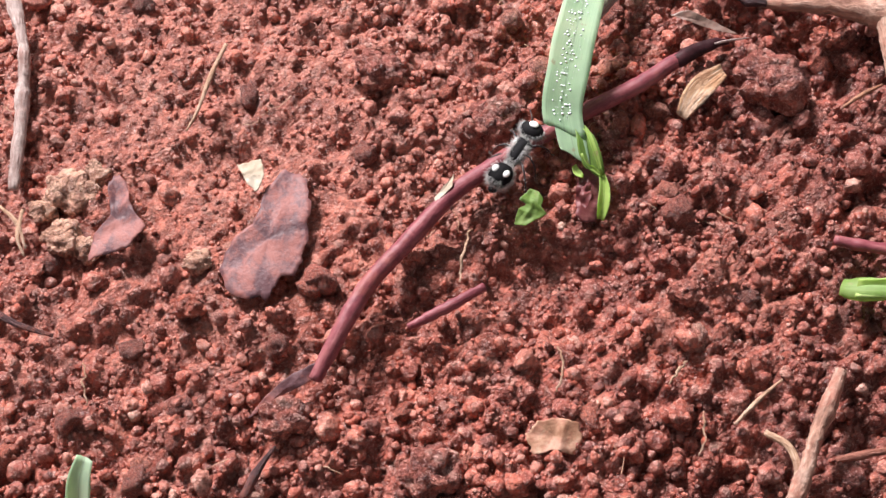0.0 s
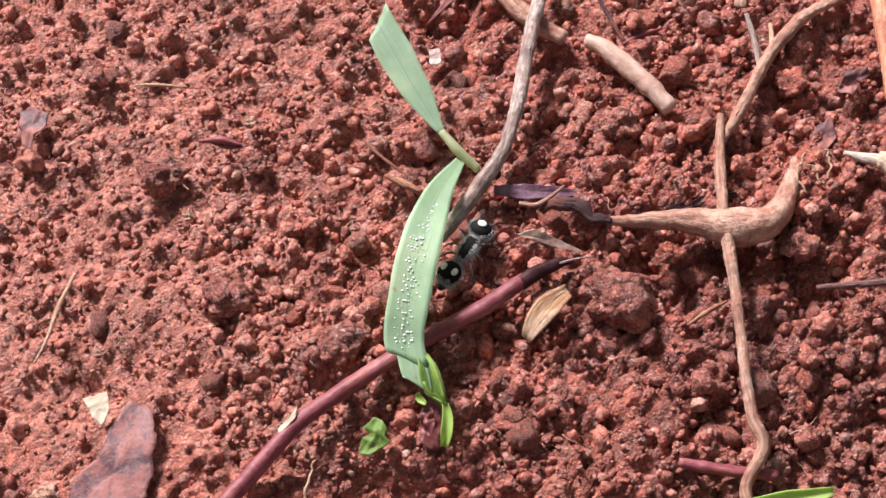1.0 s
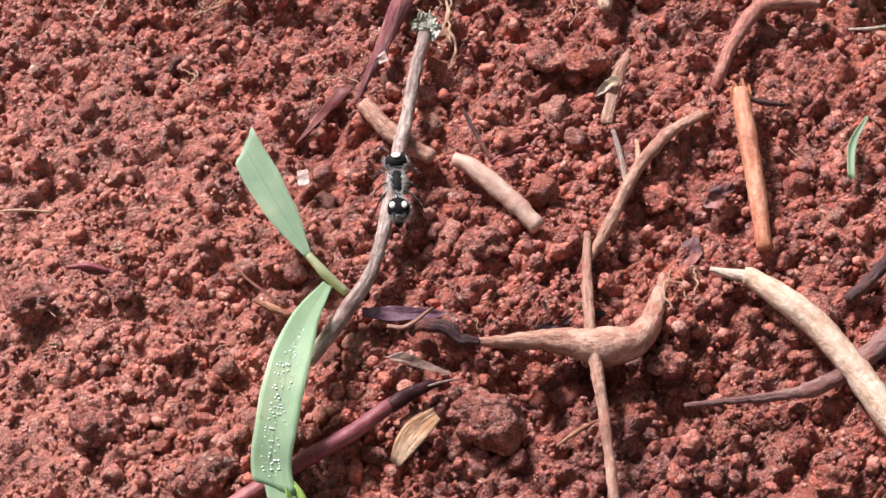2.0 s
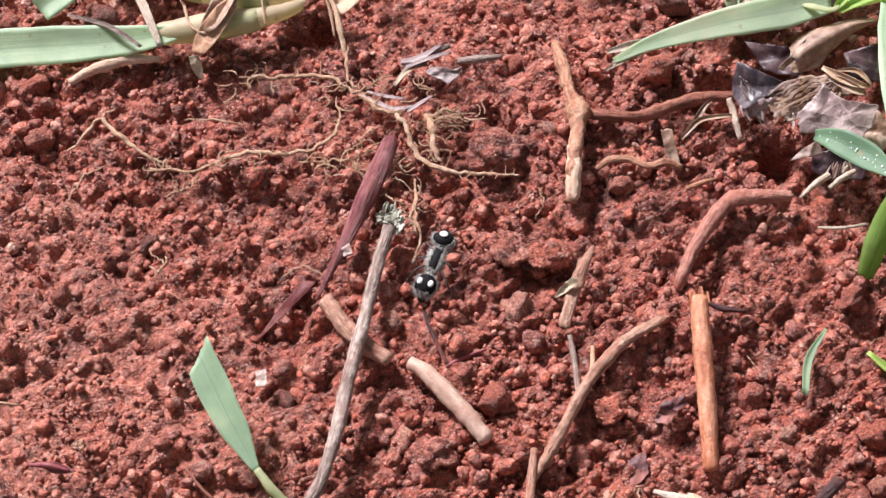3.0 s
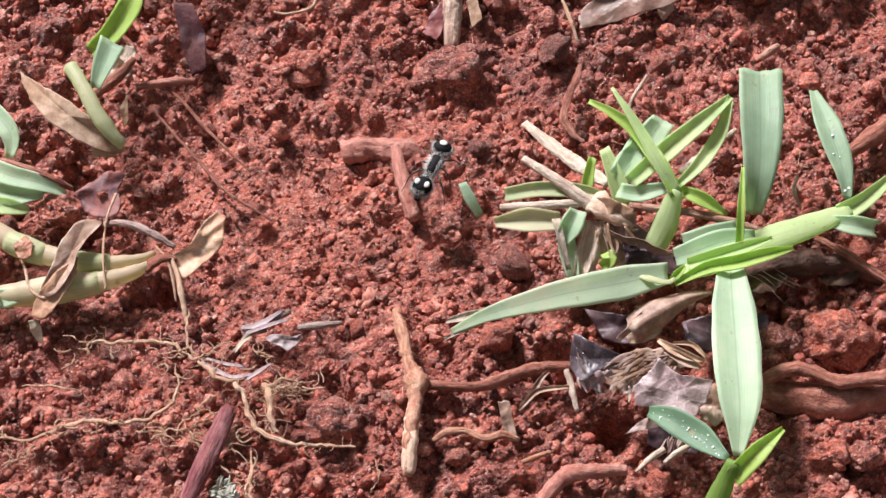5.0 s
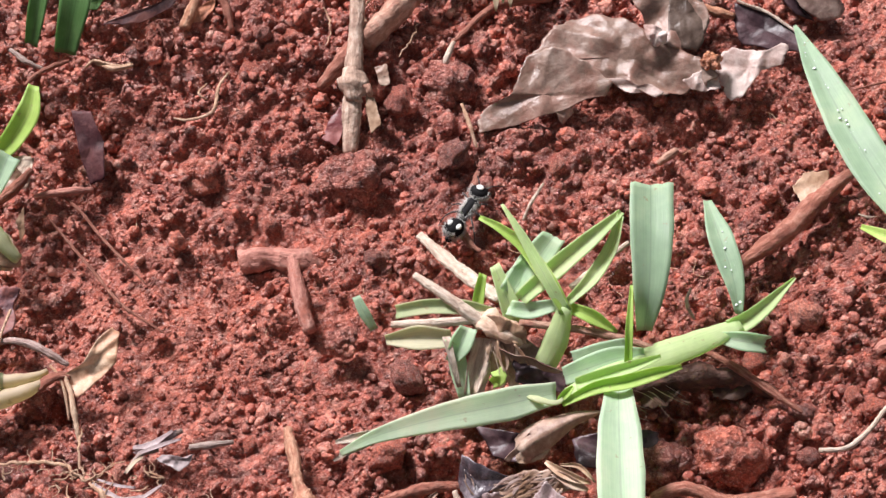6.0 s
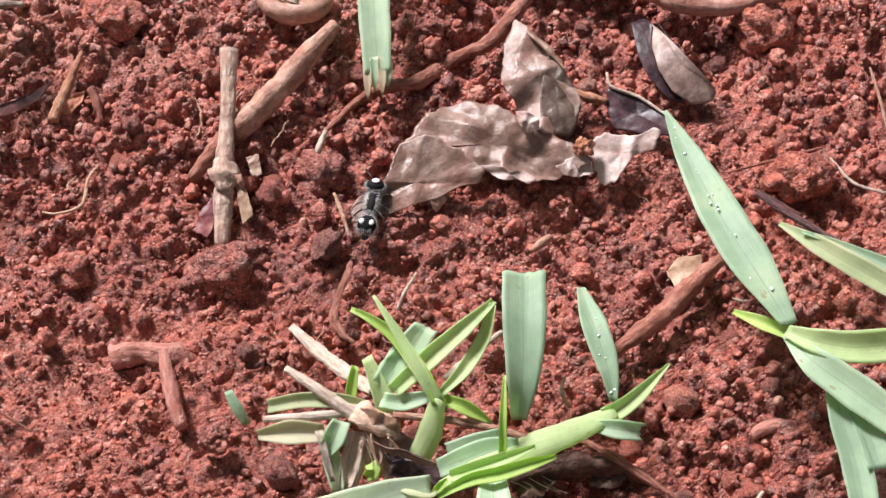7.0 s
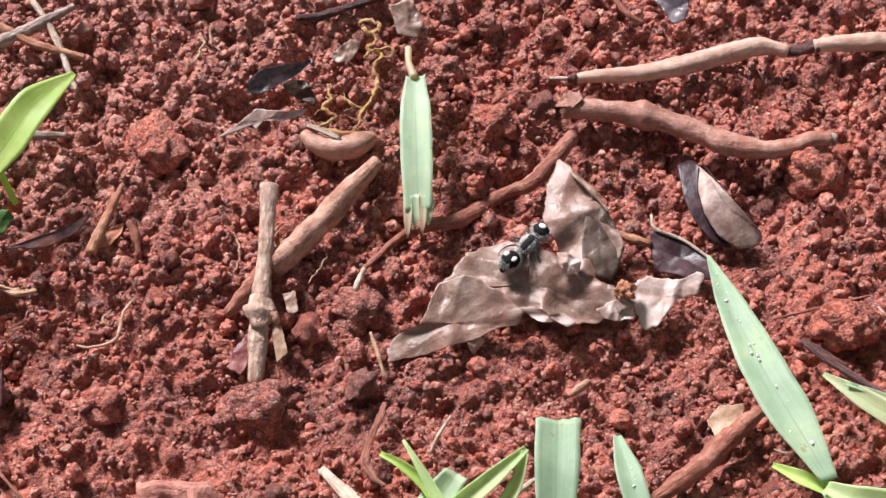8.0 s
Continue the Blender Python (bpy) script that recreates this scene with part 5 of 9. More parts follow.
clod("red soil crumb beside the runner", (2.72, 13.74, 0.34), 0.17, CLOD_RED, 32)
clod("pink soil crumb beside the runner", (2.45, 13.70, 0.32), 0.14, CLOD_PINK, 33)
clod("soil crumb stuck to a dead leaf", (2.40, 14.60, 0.42), 0.09, CLOD_RED, 34)
clod("red crumbly soil clod caught on the runner", (1.70, 14.42, 0.40), 0.297, CLOD_RED, 191)
clod("small red soil crumb on the runner", (2.70, 13.68, 0.41), 0.126, CLOD_RED, 192)
clod("small red soil crumb on the runner", (2.45, 13.60, 0.40), 0.099, CLOD_RED, 193)

def side_rootlets(parent, path, number, seed):
    """Hair-thin wriggling side roots."""
    rng = np.random.RandomState(seed)
    for _ in range(number):
        p = path[rng.randint(1, len(path) - 1)]
        a, step = rng.uniform(0, 6.28), rng.uniform(0.03, 0.10)
        pts = [tuple(p)]
        for _ in range(4):
            a += rng.normal(0, 0.7)
            p = p + np.array((math.cos(a), math.sin(a), rng.uniform(-0.4, 0.5))) * step
            pts.append(tuple(p))
        w = rng.uniform(0.014, 0.028)
        add("rootlet", tube_mesh("rootlet", pts, [w, w * 0.9, w * 0.8, w * 0.6, w * 0.3], rough=0.1, sides=4, keep=False), FINE_ROOT, parent)


FINE = [
    ([(2.16, 11.97, 0.14), (2.49, 11.92, 0.20), (2.90, 11.90, 0.22), (3.32, 11.88, 0.25), (3.63, 11.81, 0.26), (3.86, 11.67, 0.27), (4.04, 11.56, 0.25), (4.27, 11.67, 0.24), (4.44, 11.81, 0.21), (4.62, 11.90, 0.16)], [0.045, 0.081, 0.081, 0.090, 0.081, 0.090, 0.072, 0.054, 0.045, 0.036]),
    ([(0.79, 10.36, 0.09), (1.16, 10.31, 0.12), (1.61, 10.29, 0.14), (1.96, 10.44, 0.19), (2.41, 10.53, 0.22), (2.86, 10.47, 0.24), (3.22, 10.49, 0.25), (3.53, 10.62, 0.26), (3.74, 10.86, 0.26), (3.78, 11.13, 0.24), (3.70, 11.48, 0.17)], [0.072, 0.081, 0.081, 0.081, 0.090, 0.099, 0.090, 0.081, 0.072, 0.054, 0.036]),
    ([(0.68, 10.63, 0.05), (0.87, 10.50, 0.09), (1.15, 10.33, 0.11)], [0.036, 0.054, 0.045]),
    ([(1.56, 10.22, 0.13), (1.36, 9.96, 0.12), (1.04, 9.91, 0.07)], [0.054, 0.045, 0.027]),
    ([(4.11, 11.46, 0.28), (4.37, 11.20, 0.32), (4.64, 11.09, 0.33), (4.86, 11.17, 0.28)], [0.072, 0.126, 0.108, 0.045]),
    ([(4.71, 11.05, 0.33), (4.87, 10.76, 0.34), (4.95, 10.42, 0.31), (5.17, 10.19, 0.30), (5.43, 10.04, 0.29), (5.87, 9.97, 0.27), (6.57, 9.92, 0.22)], [0.117, 0.126, 0.117, 0.099, 0.081, 0.072, 0.045]),
    ([(5.16, 10.99, 0.38), (5.25, 10.66, 0.39), (5.29, 10.37, 0.36), (5.42, 10.17, 0.31)], [0.117, 0.144, 0.126, 0.063]),
    ([(5.20, 10.94, 0.41), (5.50, 11.06, 0.41), (5.73, 10.97, 0.34)], [0.081, 0.063, 0.036]),
    ([(5.23, 10.89, 0.41), (5.54, 10.93, 0.39), (5.82, 10.89, 0.31)], [0.072, 0.054, 0.036]),
    ([(5.27, 10.84, 0.39), (5.49, 10.87, 0.35), (5.62, 10.81, 0.29)], [0.054, 0.045, 0.027]),
    ([(4.97, 9.90, 0.25), (4.97, 9.54, 0.29), (4.92, 9.26, 0.26), (5.01, 8.94, 0.24)], [0.045, 0.072, 0.063, 0.036]),
    ([(4.72, 10.32, 0.24), (4.64, 10.12, 0.26), (4.72, 9.88, 0.22)], [0.045, 0.054, 0.027]),
    ([(3.39, 10.17, 0.18), (3.57, 10.32, 0.23), (3.93, 10.33, 0.24), (4.23, 10.41, 0.20)], [0.036, 0.054, 0.054, 0.036]),
    ([(4.00, 10.30, 0.22), (4.07, 10.16, 0.22), (4.17, 10.01, 0.19)], [0.045, 0.063, 0.036]),
    ([(1.28, 11.25, 0.08), (1.74, 11.22, 0.13), (2.24, 11.08, 0.11)], [0.036, 0.054, 0.036]),
    ([(4.09, 10.73, 0.19), (4.23, 10.80, 0.22), (4.36, 10.94, 0.19)], [0.036, 0.054, 0.036]),
    ([(3.90, 12.51, 0.18), (3.87, 12.12, 0.22), (3.92, 11.83, 0.23), (4.00, 11.63, 0.23)], [0.045, 0.054, 0.054, 0.045]),
    ([(4.37, 9.76, 0.22), (4.64, 9.58, 0.25), (4.81, 9.49, 0.21)], [0.027, 0.054, 0.036]),
    ([(0.15, 11.56, 0.03), (-0.21, 11.28, 0.01), (-0.60, 10.81, -0.05)], [0.053, 0.089, 0.071]),
    ([(-0.07, 11.37, 0.02), (0.34, 10.92, 0.06), (0.97, 10.37, 0.08)], [0.107, 0.107, 0.053]),
    ([(-0.52, 9.93, -0.03), (-0.27, 10.35, 0.02), (0.08, 10.49, 0.01)], [0.044, 0.053, 0.036]),
    ([(0.96, 8.48, 0.10), (1.09, 8.65, 0.14), (0.84, 8.89, 0.07)], [0.044, 0.044, 0.027]),
    ([(0.87, 8.66, 0.09), (1.00, 8.51, 0.13), (1.14, 8.79, 0.11)], [0.049, 0.057, 0.041]),
    ([(2.91, 8.35, 0.19), (3.26, 8.45, 0.24), (3.59, 8.30, 0.20)], [0.033, 0.041, 0.024]),
    ([(7.82, 4.66, 0.30), (7.66, 4.31, 0.28), (7.80, 4.10, 0.22)], [0.049, 0.049, 0.033]),
    ([(7.71, 4.45, 0.34), (7.91, 4.43, 0.29), (7.97, 4.22, 0.23)], [0.041, 0.041, 0.024]),
    ([(8.12, 4.76, 0.25), (8.17, 4.48, 0.24), (8.03, 4.24, 0.20)], [0.041, 0.049, 0.033]),
    ([(6.89, 9.67, 0.28), (6.95, 9.38, 0.28), (6.80, 9.15, 0.24)], [0.033, 0.033, 0.024]),
    ([(0.87, 0.48, -0.23), (0.75, 0.11, -0.25), (0.70, -0.26, -0.35)], [0.037, 0.052, 0.030]),
    ([(-4.27, -1.08, -0.92), (-4.26, -1.39, -0.94), (-4.20, -1.69, -1.00)], [0.030, 0.037, 0.022]),
    ([(1.94, -1.15, -0.43), (2.00, -1.46, -0.45), (1.92, -1.74, -0.55)], [0.030, 0.044, 0.030]),
    ([(3.80, -2.07, -0.58), (3.81, -2.40, -0.62), (3.70, -2.63, -0.72)], [0.037, 0.044, 0.030]),
    ([(3.37, -1.71, -0.48), (3.49, -1.54, -0.41), (3.61, -1.42, -0.42)], [0.052, 0.067, 0.037]),
    ([(7.32, 25.08, 0.84), (7.30, 24.66, 0.77), (7.49, 24.52, 0.68)], [0.050, 0.060, 0.040]),
    ([(7.03, 24.23, 0.72), (7.17, 24.60, 0.77), (7.12, 24.84, 0.81)], [0.060, 0.080, 0.040]),
    ([(7.85, 19.85, 0.19), (7.94, 20.32, 0.21), (7.79, 20.69, 0.21)], [0.040, 0.050, 0.030]),
    ([(9.15, 19.56, 0.19), (9.39, 19.91, 0.19), (9.51, 20.29, 0.15)], [0.040, 0.050, 0.030]),
    ([(5.06, 9.76, 0.31), (4.98, 9.31, 0.31), (5.06, 8.85, 0.27), (4.93, 8.52, 0.22)], [0.049, 0.065, 0.057, 0.033]),
    ([(8.71, 20.77, 0.26), (8.50, 20.53, 0.25), (8.64, 20.20, 0.18)], [0.058, 0.058, 0.038]),
]
for k, (pts, wid) in enumerate(FINE):
    path, _ = spline(pts, 4 * len(pts))
    path = path + np.random.RandomState(400 + k).normal(0, 0.017, path.shape)
    fine = root("fine_root", "fine pale orange rootlet spread over soil", "root", [tuple(q) for q in path], [0.72 * w for w in wid], FINE_ROOT, "fine roots", rough=0.2, sides=7)
    if k < 14:
        side_rootlets(fine, path, 3 + 2 * len(pts), 500 + k)

TANGLES = [
    ((3.82, 10.19, 0.27), 0.32, 16),
    ((3.75, 11.56, 0.27), 0.22, 10),
    ((4.92, 10.33, 0.27), 0.26, 12),
    ((5.52, 10.97, 0.27), 0.24, 14),
    ((2.33, 11.79, 0.27), 0.20, 8),
    ((2.28, 10.40, 0.27), 0.20, 8),
    ((5.05, 11.59, 0.27), 0.20, 8),
]
for k, (place, wide, number) in enumerate(TANGLES):
    rng = np.random.RandomState(700 + k)
    tangle = thing("root_tangle", "tangle of hair-thin pale rootlets on soil", "root", "fine roots", at=place)
    for _ in range(number):
        a, p = rng.uniform(0, 6.28), np.array(place) + rng.normal(0, 1, 3) * (wide, 0.5 * wide, 0.03)
        bend, pts = rng.normal(0, 0.9), []
        for _ in range(6):
            pts.append(tuple(p))
            a += bend * 0.5 + rng.normal(0, 0.35)
            p = p + np.array((math.cos(a), 0.7 * math.sin(a), rng.uniform(-0.25, 0.25))) * wide * 0.32
        thin = rng.uniform(0.018, 0.034)
        add("rootlet", tube_mesh("rootlet", pts, [thin, thin, thin * 0.8, thin * 0.5], rough=0.1, sides=5, keep=False), FINE_ROOT, tangle)

forked_root = root("forked_root", "brown forked root standing out of soil", "root", [(7.23, 12.32, 0.26), (7.33, 11.86, 0.33), (7.44, 11.30, 0.39), (7.55, 10.88, 0.40), (7.49, 10.32, 0.42), (7.42, 9.85, 0.38), (7.38, 9.39, 0.29)], [0.144, 0.198, 0.198, 0.288, 0.225, 0.216, 0.180], FORK_ROOT, "brown roots", rough=0.2, knots=((0.47, 0.3, 0.06),))
add("bare_wood", tube_mesh("bare_wood", [(7.51, 10.55, 0.43), (7.48, 10.32, 0.445), (7.45, 10.03, 0.42), (7.42, 9.70, 0.385), (7.40, 9.42, 0.315)], [0.150, 0.232, 0.232, 0.225, 0.190], rough=0.15, flat=0.9), CREAM_ROOT, forked_root, "cream wood where the skin has come off")
add("split_end", tube_mesh("split_end", [(7.52, 9.80, 0.38), (7.50, 9.60, 0.36), (7.48, 9.45, 0.30)], [0.04, 0.08, 0.05], rough=0.1), CREAM_ROOT, forked_root, "split pale end")
root("side_root", "brown side root running under dead leaves", "root", [(7.63, 10.93, 0.35), (8.03, 10.89, 0.32), (8.56, 10.88, 0.32), (9.11, 11.07, 0.32), (9.56, 11.18, 0.30), (10.10, 11.20, 0.25)], [0.144, 0.162, 0.198, 0.216, 0.216, 0.180], BROWN_ROOT, "brown roots", rough=0.12)
root("forked_root", "brown root piece half sunk in soil", "root", [(7.25, 15.64, -0.06), (7.35, 15.07, -0.01), (7.44, 14.66, -0.04), (7.56, 14.24, -0.11)], [0.173, 0.269, 0.288, 0.211], MUDDY_ROOT, "brown roots", rough=0.1)
root("forked_root", "short brown root lump across soil", "root", [(6.37, 15.74, -0.31), (6.81, 15.70, -0.17), (7.39, 15.59, -0.20), (7.86, 15.46, -0.38)], [0.327, 0.423, 0.423, 0.250], MUDDY_ROOT, "brown roots", rough=0.3)
root("thin_root", "thin curved brown root", "root", [(7.79, 10.01, 0.22), (8.01, 10.10, 0.32), (8.30, 10.10, 0.32), (8.60, 9.96, 0.33), (8.87, 10.02, 0.33), (9.11, 9.97, 0.23)], [0.081, 0.117, 0.117, 0.117, 0.126, 0.081], FORK_ROOT, "brown roots", rough=0.1)
root("thin_root", "grey winding root in the soil edge", "root", [(2.91, 17.26, 0.06), (3.52, 16.74, 0.08), (4.03, 16.07, 0.07), (4.81, 15.17, 0.05)], [0.046, 0.055, 0.055, 0.037], BROWN_ROOT, "brown roots", rough=0.1)
root("thin_root", "thin red-brown root sunk in clay", "root", [(3.11, 16.45, 0.12), (3.53, 15.91, 0.10), (3.89, 15.45, 0.10), (4.41, 14.78, 0.09), (5.14, 14.23, 0.07)], [0.048, 0.058, 0.058, 0.058, 0.038], BROWN_ROOT, "brown roots", rough=0.15, sides=8)
root("right_root", "brown winding root passing the seedling", "root", [(12.99, 10.79, 0.44), (13.36, 10.93, 0.44), (13.71, 10.89, 0.45), (14.12, 10.68, 0.47), (14.65, 10.71, 0.49), (15.19, 10.75, 0.51)], [0.216, 0.243, 0.243, 0.225, 0.234, 0.234], BROWN_ROOT, "brown roots", rough=0.1)
root("right_root", "thick dark brown root bedded in soil", "root", [(12.78, 10.80, -0.06), (13.46, 10.61, 0.06), (14.16, 10.50, 0.06), (15.08, 10.63, 0.01)], [0.450, 0.576, 0.576, 0.540], BROWN_ROOT, "brown roots", rough=0.12)
root("bark_root", "thick brown bark-covered root", "root", [(14.59, 14.79, 0.21), (15.03, 15.14, 0.31), (15.64, 15.59, 0.31), (16.28, 16.21, 0.30), (16.99, 16.83, 0.21)], [0.158, 0.337, 0.396, 0.337, 0.178], BROWN_ROOT, "brown roots", rough=0.12)
leaf("pale_flake", "tan flake beside the bark root", "flake", [(15.85, 16.57, 0.09), (16.09, 16.82, 0.12), (16.52, 16.84, 0.14), (16.44, 16.53, 0.12), (15.97, 16.23, 0.09)], CHIP, "pale flakes", crumple=0.04)
root("grey_debris", "weathered grey twig scrap", "twig", [(5.67, 12.04, 0.27), (5.99, 12.07, 0.27), (6.37, 12.13, 0.22)], [0.108, 0.126, 0.072], GREY_STICK, "grey debris")
root("grey_debris", "weathered grey twig scrap", "twig", [(4.76, 12.07, 0.21), (5.17, 12.18, 0.26), (5.54, 12.35, 0.26)], [0.072, 0.108, 0.108], GREY_STICK, "grey debris")
root("grey_debris", "weathered grey twig scrap", "twig", [(4.64, 11.66, 0.21), (4.86, 11.93, 0.26), (5.17, 12.02, 0.26)], [0.054, 0.081, 0.072], GREY_STICK, "grey debris")
leaf("grey_debris", "curled grey strip of dry sheath", "leaf", [(4.76, 11.99, 0.26), (4.93, 12.07, 0.32), (5.18, 12.16, 0.36), (5.46, 12.34, 0.36), (5.44, 12.22, 0.34), (5.16, 12.01, 0.30), (4.86, 11.94, 0.26)], GREY_SHRED, "grey debris", crumple=0.08, jag=0.05)
lone_blade("grey_debris", "white curled shaving of dry sheath", "leaf", [(4.66, 11.64, 0.26), (4.74, 11.71, 0.34), (4.83, 11.82, 0.32), (4.93, 11.90, 0.28)], [0.05, 0.07, 0.06, 0.03], WHITE_FLAKE, "grey debris", fold=0.1, face=(-0.3, -0.2, 1))
leaf("grey_debris", "folded grey dry leaf scrap", "leaf", [(5.14, 11.86, 0.30), (5.26, 11.90, 0.34), (5.38, 11.88, 0.37), (5.54, 11.84, 0.38), (5.66, 11.81, 0.37), (5.76, 11.90, 0.36), (5.67, 11.73, 0.32), (5.52, 11.62, 0.25), (5.40, 11.70, 0.30), (5.25, 11.77, 0.28)], GREY_SHRED, "grey debris", crumple=0.05, jag=0.05)


def seedling():
    plant = thing("grass_seedling", "young grass seedling with a thick green sheath", "grass")
    add("sheath", tube_mesh("sheath", [(11.73, 8.03, 0.18), (11.86, 8.32, 0.68), (12.05, 8.66, 1.13), (12.20, 8.90, 1.52)], [0.252, 0.378, 0.333, 0.198], rough=0.03, flat=0.7), GRASS_MID, plant, "thick green stem sheath")
    add("sheath", leaf_mesh("sheath", [(12.29, 8.57, 0.88), (12.46, 8.38, 0.69), (12.47, 8.09, 0.49), (12.33, 7.94, 0.19), (12.19, 8.11, 0.28), (12.07, 8.42, 0.63)], crumple=0.05, dome=0.08), GRASS_DARK, plant, "dark green folded sheath")
    oval = [(11.07, 10.00, 1.04), (11.32, 9.79, 1.24), (11.70, 9.46, 1.36), (12.12, 8.97, 1.52)]
    b = add("leaf", blade_mesh("leaf", oval, [0.162, 0.414, 0.414, 0.108], fold=0.15, seed=5), GRASS_DEEP, plant, "small oval leaf with white dew")
    dew_on(b, oval, 0.26, 60, 0.014, 8)
    add("leaf", blade_mesh("leaf", [(12.19, 8.71, 1.38), (12.55, 8.99, 1.63), (12.96, 9.34, 1.68)], [0.306, 0.306, 0.090], fold=0.3, seed=6), GRASS_BRIGHT, plant, "bright green young leaf")


seedling()


def fibres(parent, name, label, start, spread, way, number, length, width, materials, seed):
    """Torn strips of dry leaf lying about one way (cm)."""
    rng = np.random.RandomState(seed)
    for k in range(number):
        p = np.array(start) + rng.uniform(-1, 1, 3) * spread
        d = np.array(way) + rng.normal(0, 0.22, 3) * (1, 1, 0.4)
        d = d / np.linalg.norm(d) * length * rng.uniform(0.5, 1.2)
        bow = rng.normal(0, 0.05, 3) * length
        wide = width * rng.uniform(0.4, 1.5)
        me = blade_mesh(name, [tuple(p), tuple(p + 0.5 * d + bow), tuple(p + d)], [0.5 * wide, wide, 0.25 * wide], fold=rng.uniform(-0.1, 0.1), seed=seed + k, thick=0.005, twist=rng.uniform(-0.4, 0.4), keep=False)
        add(name, me, materials[k % len(materials)], parent, label)


def litter_pile():
    curl = thing("litter_leaf", "curled tan dry sheath open like a funnel under the grass", "leaf", "litter pile", at=(11.44, 11.72, 0.40))
    add("funnel", blade_mesh("funnel", [(12.23, 12.07, 0.95), (11.85, 11.99, 0.95), (11.48, 11.82, 0.92), (11.16, 11.68, 0.82), (10.96, 11.55, 0.72)], [0.06, 0.20, 0.36, 0.50, 0.42], fold=-0.42, seed=41, thick=0.012, wavy=0.05, tear=0.12), BROWN_LEAF, curl, "tan rolled back of the sheath")
    add("lip", leaf_mesh("lip", [(11.12, 11.80, 0.90), (10.90, 11.65, 0.75), (10.69, 11.49, 0.58), (10.77, 11.46, 0.55), (10.94, 11.58, 0.66), (11.07, 11.64, 0.74)], crumple=0.05, jag=0.06, seed=4), BROWN_LEAF, curl, "thin torn lip")
    add("lip", leaf_mesh("lip", [(10.88, 11.58, 0.58), (11.09, 11.60, 0.66), (11.46, 11.64, 0.72), (11.34, 11.48, 0.62), (11.04, 11.42, 0.52), (10.90, 11.46, 0.50)], crumple=0.06, jag=0.08, seed=14), CHIP, curl, "thin torn lip")
    violet = thing("litter_leaf", "shiny slate-violet dead leaf with a shredded edge", "leaf", "litter pile", at=(10.34, 11.12, 0.40))
    add("plate", leaf_mesh("plate", [(9.97, 11.29, 0.45), (10.02, 11.44, 0.66), (10.04, 11.50, 0.82), (10.29, 11.33, 0.86), (10.59, 11.18, 0.80), (10.82, 11.08, 0.74), (10.71, 10.99, 0.68), (10.47, 10.96, 0.62), (10.26, 10.86, 0.50), (10.08, 10.87, 0.42), (10.00, 11.07, 0.40)], crumple=0.10, seed=1, jag=0.03, dome=0.10, seg=90, rings=14), SLATE_LEAF, violet)
    add("fringe", leaf_mesh("fringe", [(10.04, 10.84, 0.45), (10.26, 10.91, 0.62), (10.61, 10.90, 0.70), (10.69, 10.79, 0.66), (10.48, 10.76, 0.55), (10.38, 10.64, 0.42), (10.26, 10.75, 0.45), (10.19, 10.68, 0.40)], crumple=0.10, jag=0.16, seed=2), MAUVE_LEAF, violet, "torn pale fringe")
    fibres(violet, "shred", "pale torn shred", (10.24, 10.84, 0.50), (0.18, 0.07, 0.05), (0.25, -1.0, -0.55), 9, 0.24, 0.06, (MAUVE_LEAF, PINK_LEAF), 71)
    fibres(violet, "ridge", "grey fibre ridge", (10.19, 11.22, 0.76), (0.16, 0.13, 0.03), (0.35, -0.9, -0.5), 9, 0.34, 0.026, (DEAD_LEAF, SLATE_LEAF), 72)
    mat = thing("litter_leaf", "shredded tan dead leaf, a mat of torn fibres", "leaf", "litter pile", at=(11.14, 10.92, 0.40))
    add("sheet", leaf_mesh("sheet", [(10.56, 11.10, 0.62), (10.94, 11.22, 0.72), (11.54, 11.22, 0.76), (11.84, 10.97, 0.72), (11.44, 10.78, 0.70), (11.04, 10.57, 0.56), (10.74, 10.52, 0.54), (10.52, 10.74, 0.55)], crumple=0.14, jag=0.1, seed=5), BROWN_LEAF, mat)
    fibres(mat, "fibre", "torn tan fibre", (11.24, 10.98, 0.82), (0.34, 0.17, 0.03), (-1.0, -0.38, -0.28), 44, 0.50, 0.040, (BROWN_LEAF, CHIP, DEAD_LEAF, BROWN_LEAF, PINK_LEAF), 73)
    fibres(mat, "fibre", "torn tan fibre", (10.74, 10.74, 0.66), (0.14, 0.10, 0.04), (-0.4, -1.0, -0.5), 10, 0.26, 0.05, (PINK_LEAF, BROWN_LEAF), 74)
    strips = (([(11.33, 11.31, 0.85), (11.55, 11.12, 0.88), (11.80, 10.99, 0.86), (12.02, 10.94, 0.80)], 0.15), ([(11.42, 11.15, 0.80), (11.59, 11.04, 0.84), (11.75, 10.92, 0.84), (11.97, 10.84, 0.76)], 0.17), ([(11.56, 11.24, 0.86), (11.82, 11.20, 0.90), (11.98, 11.05, 0.88), (12.08, 10.95, 0.80)], 0.08))
    for k, (pts, wide) in enumerate(strips):
        lone_blade("leaf_strip", "twisted tan strip of dry leaf on the litter", "leaf", pts, [0.4 * wide, wide, wide, 0.3 * wide], (CHIP, BROWN_LEAF, CHIP)[k], "litter pile", fold=0.35, seed=50 + k, twist=0.5)
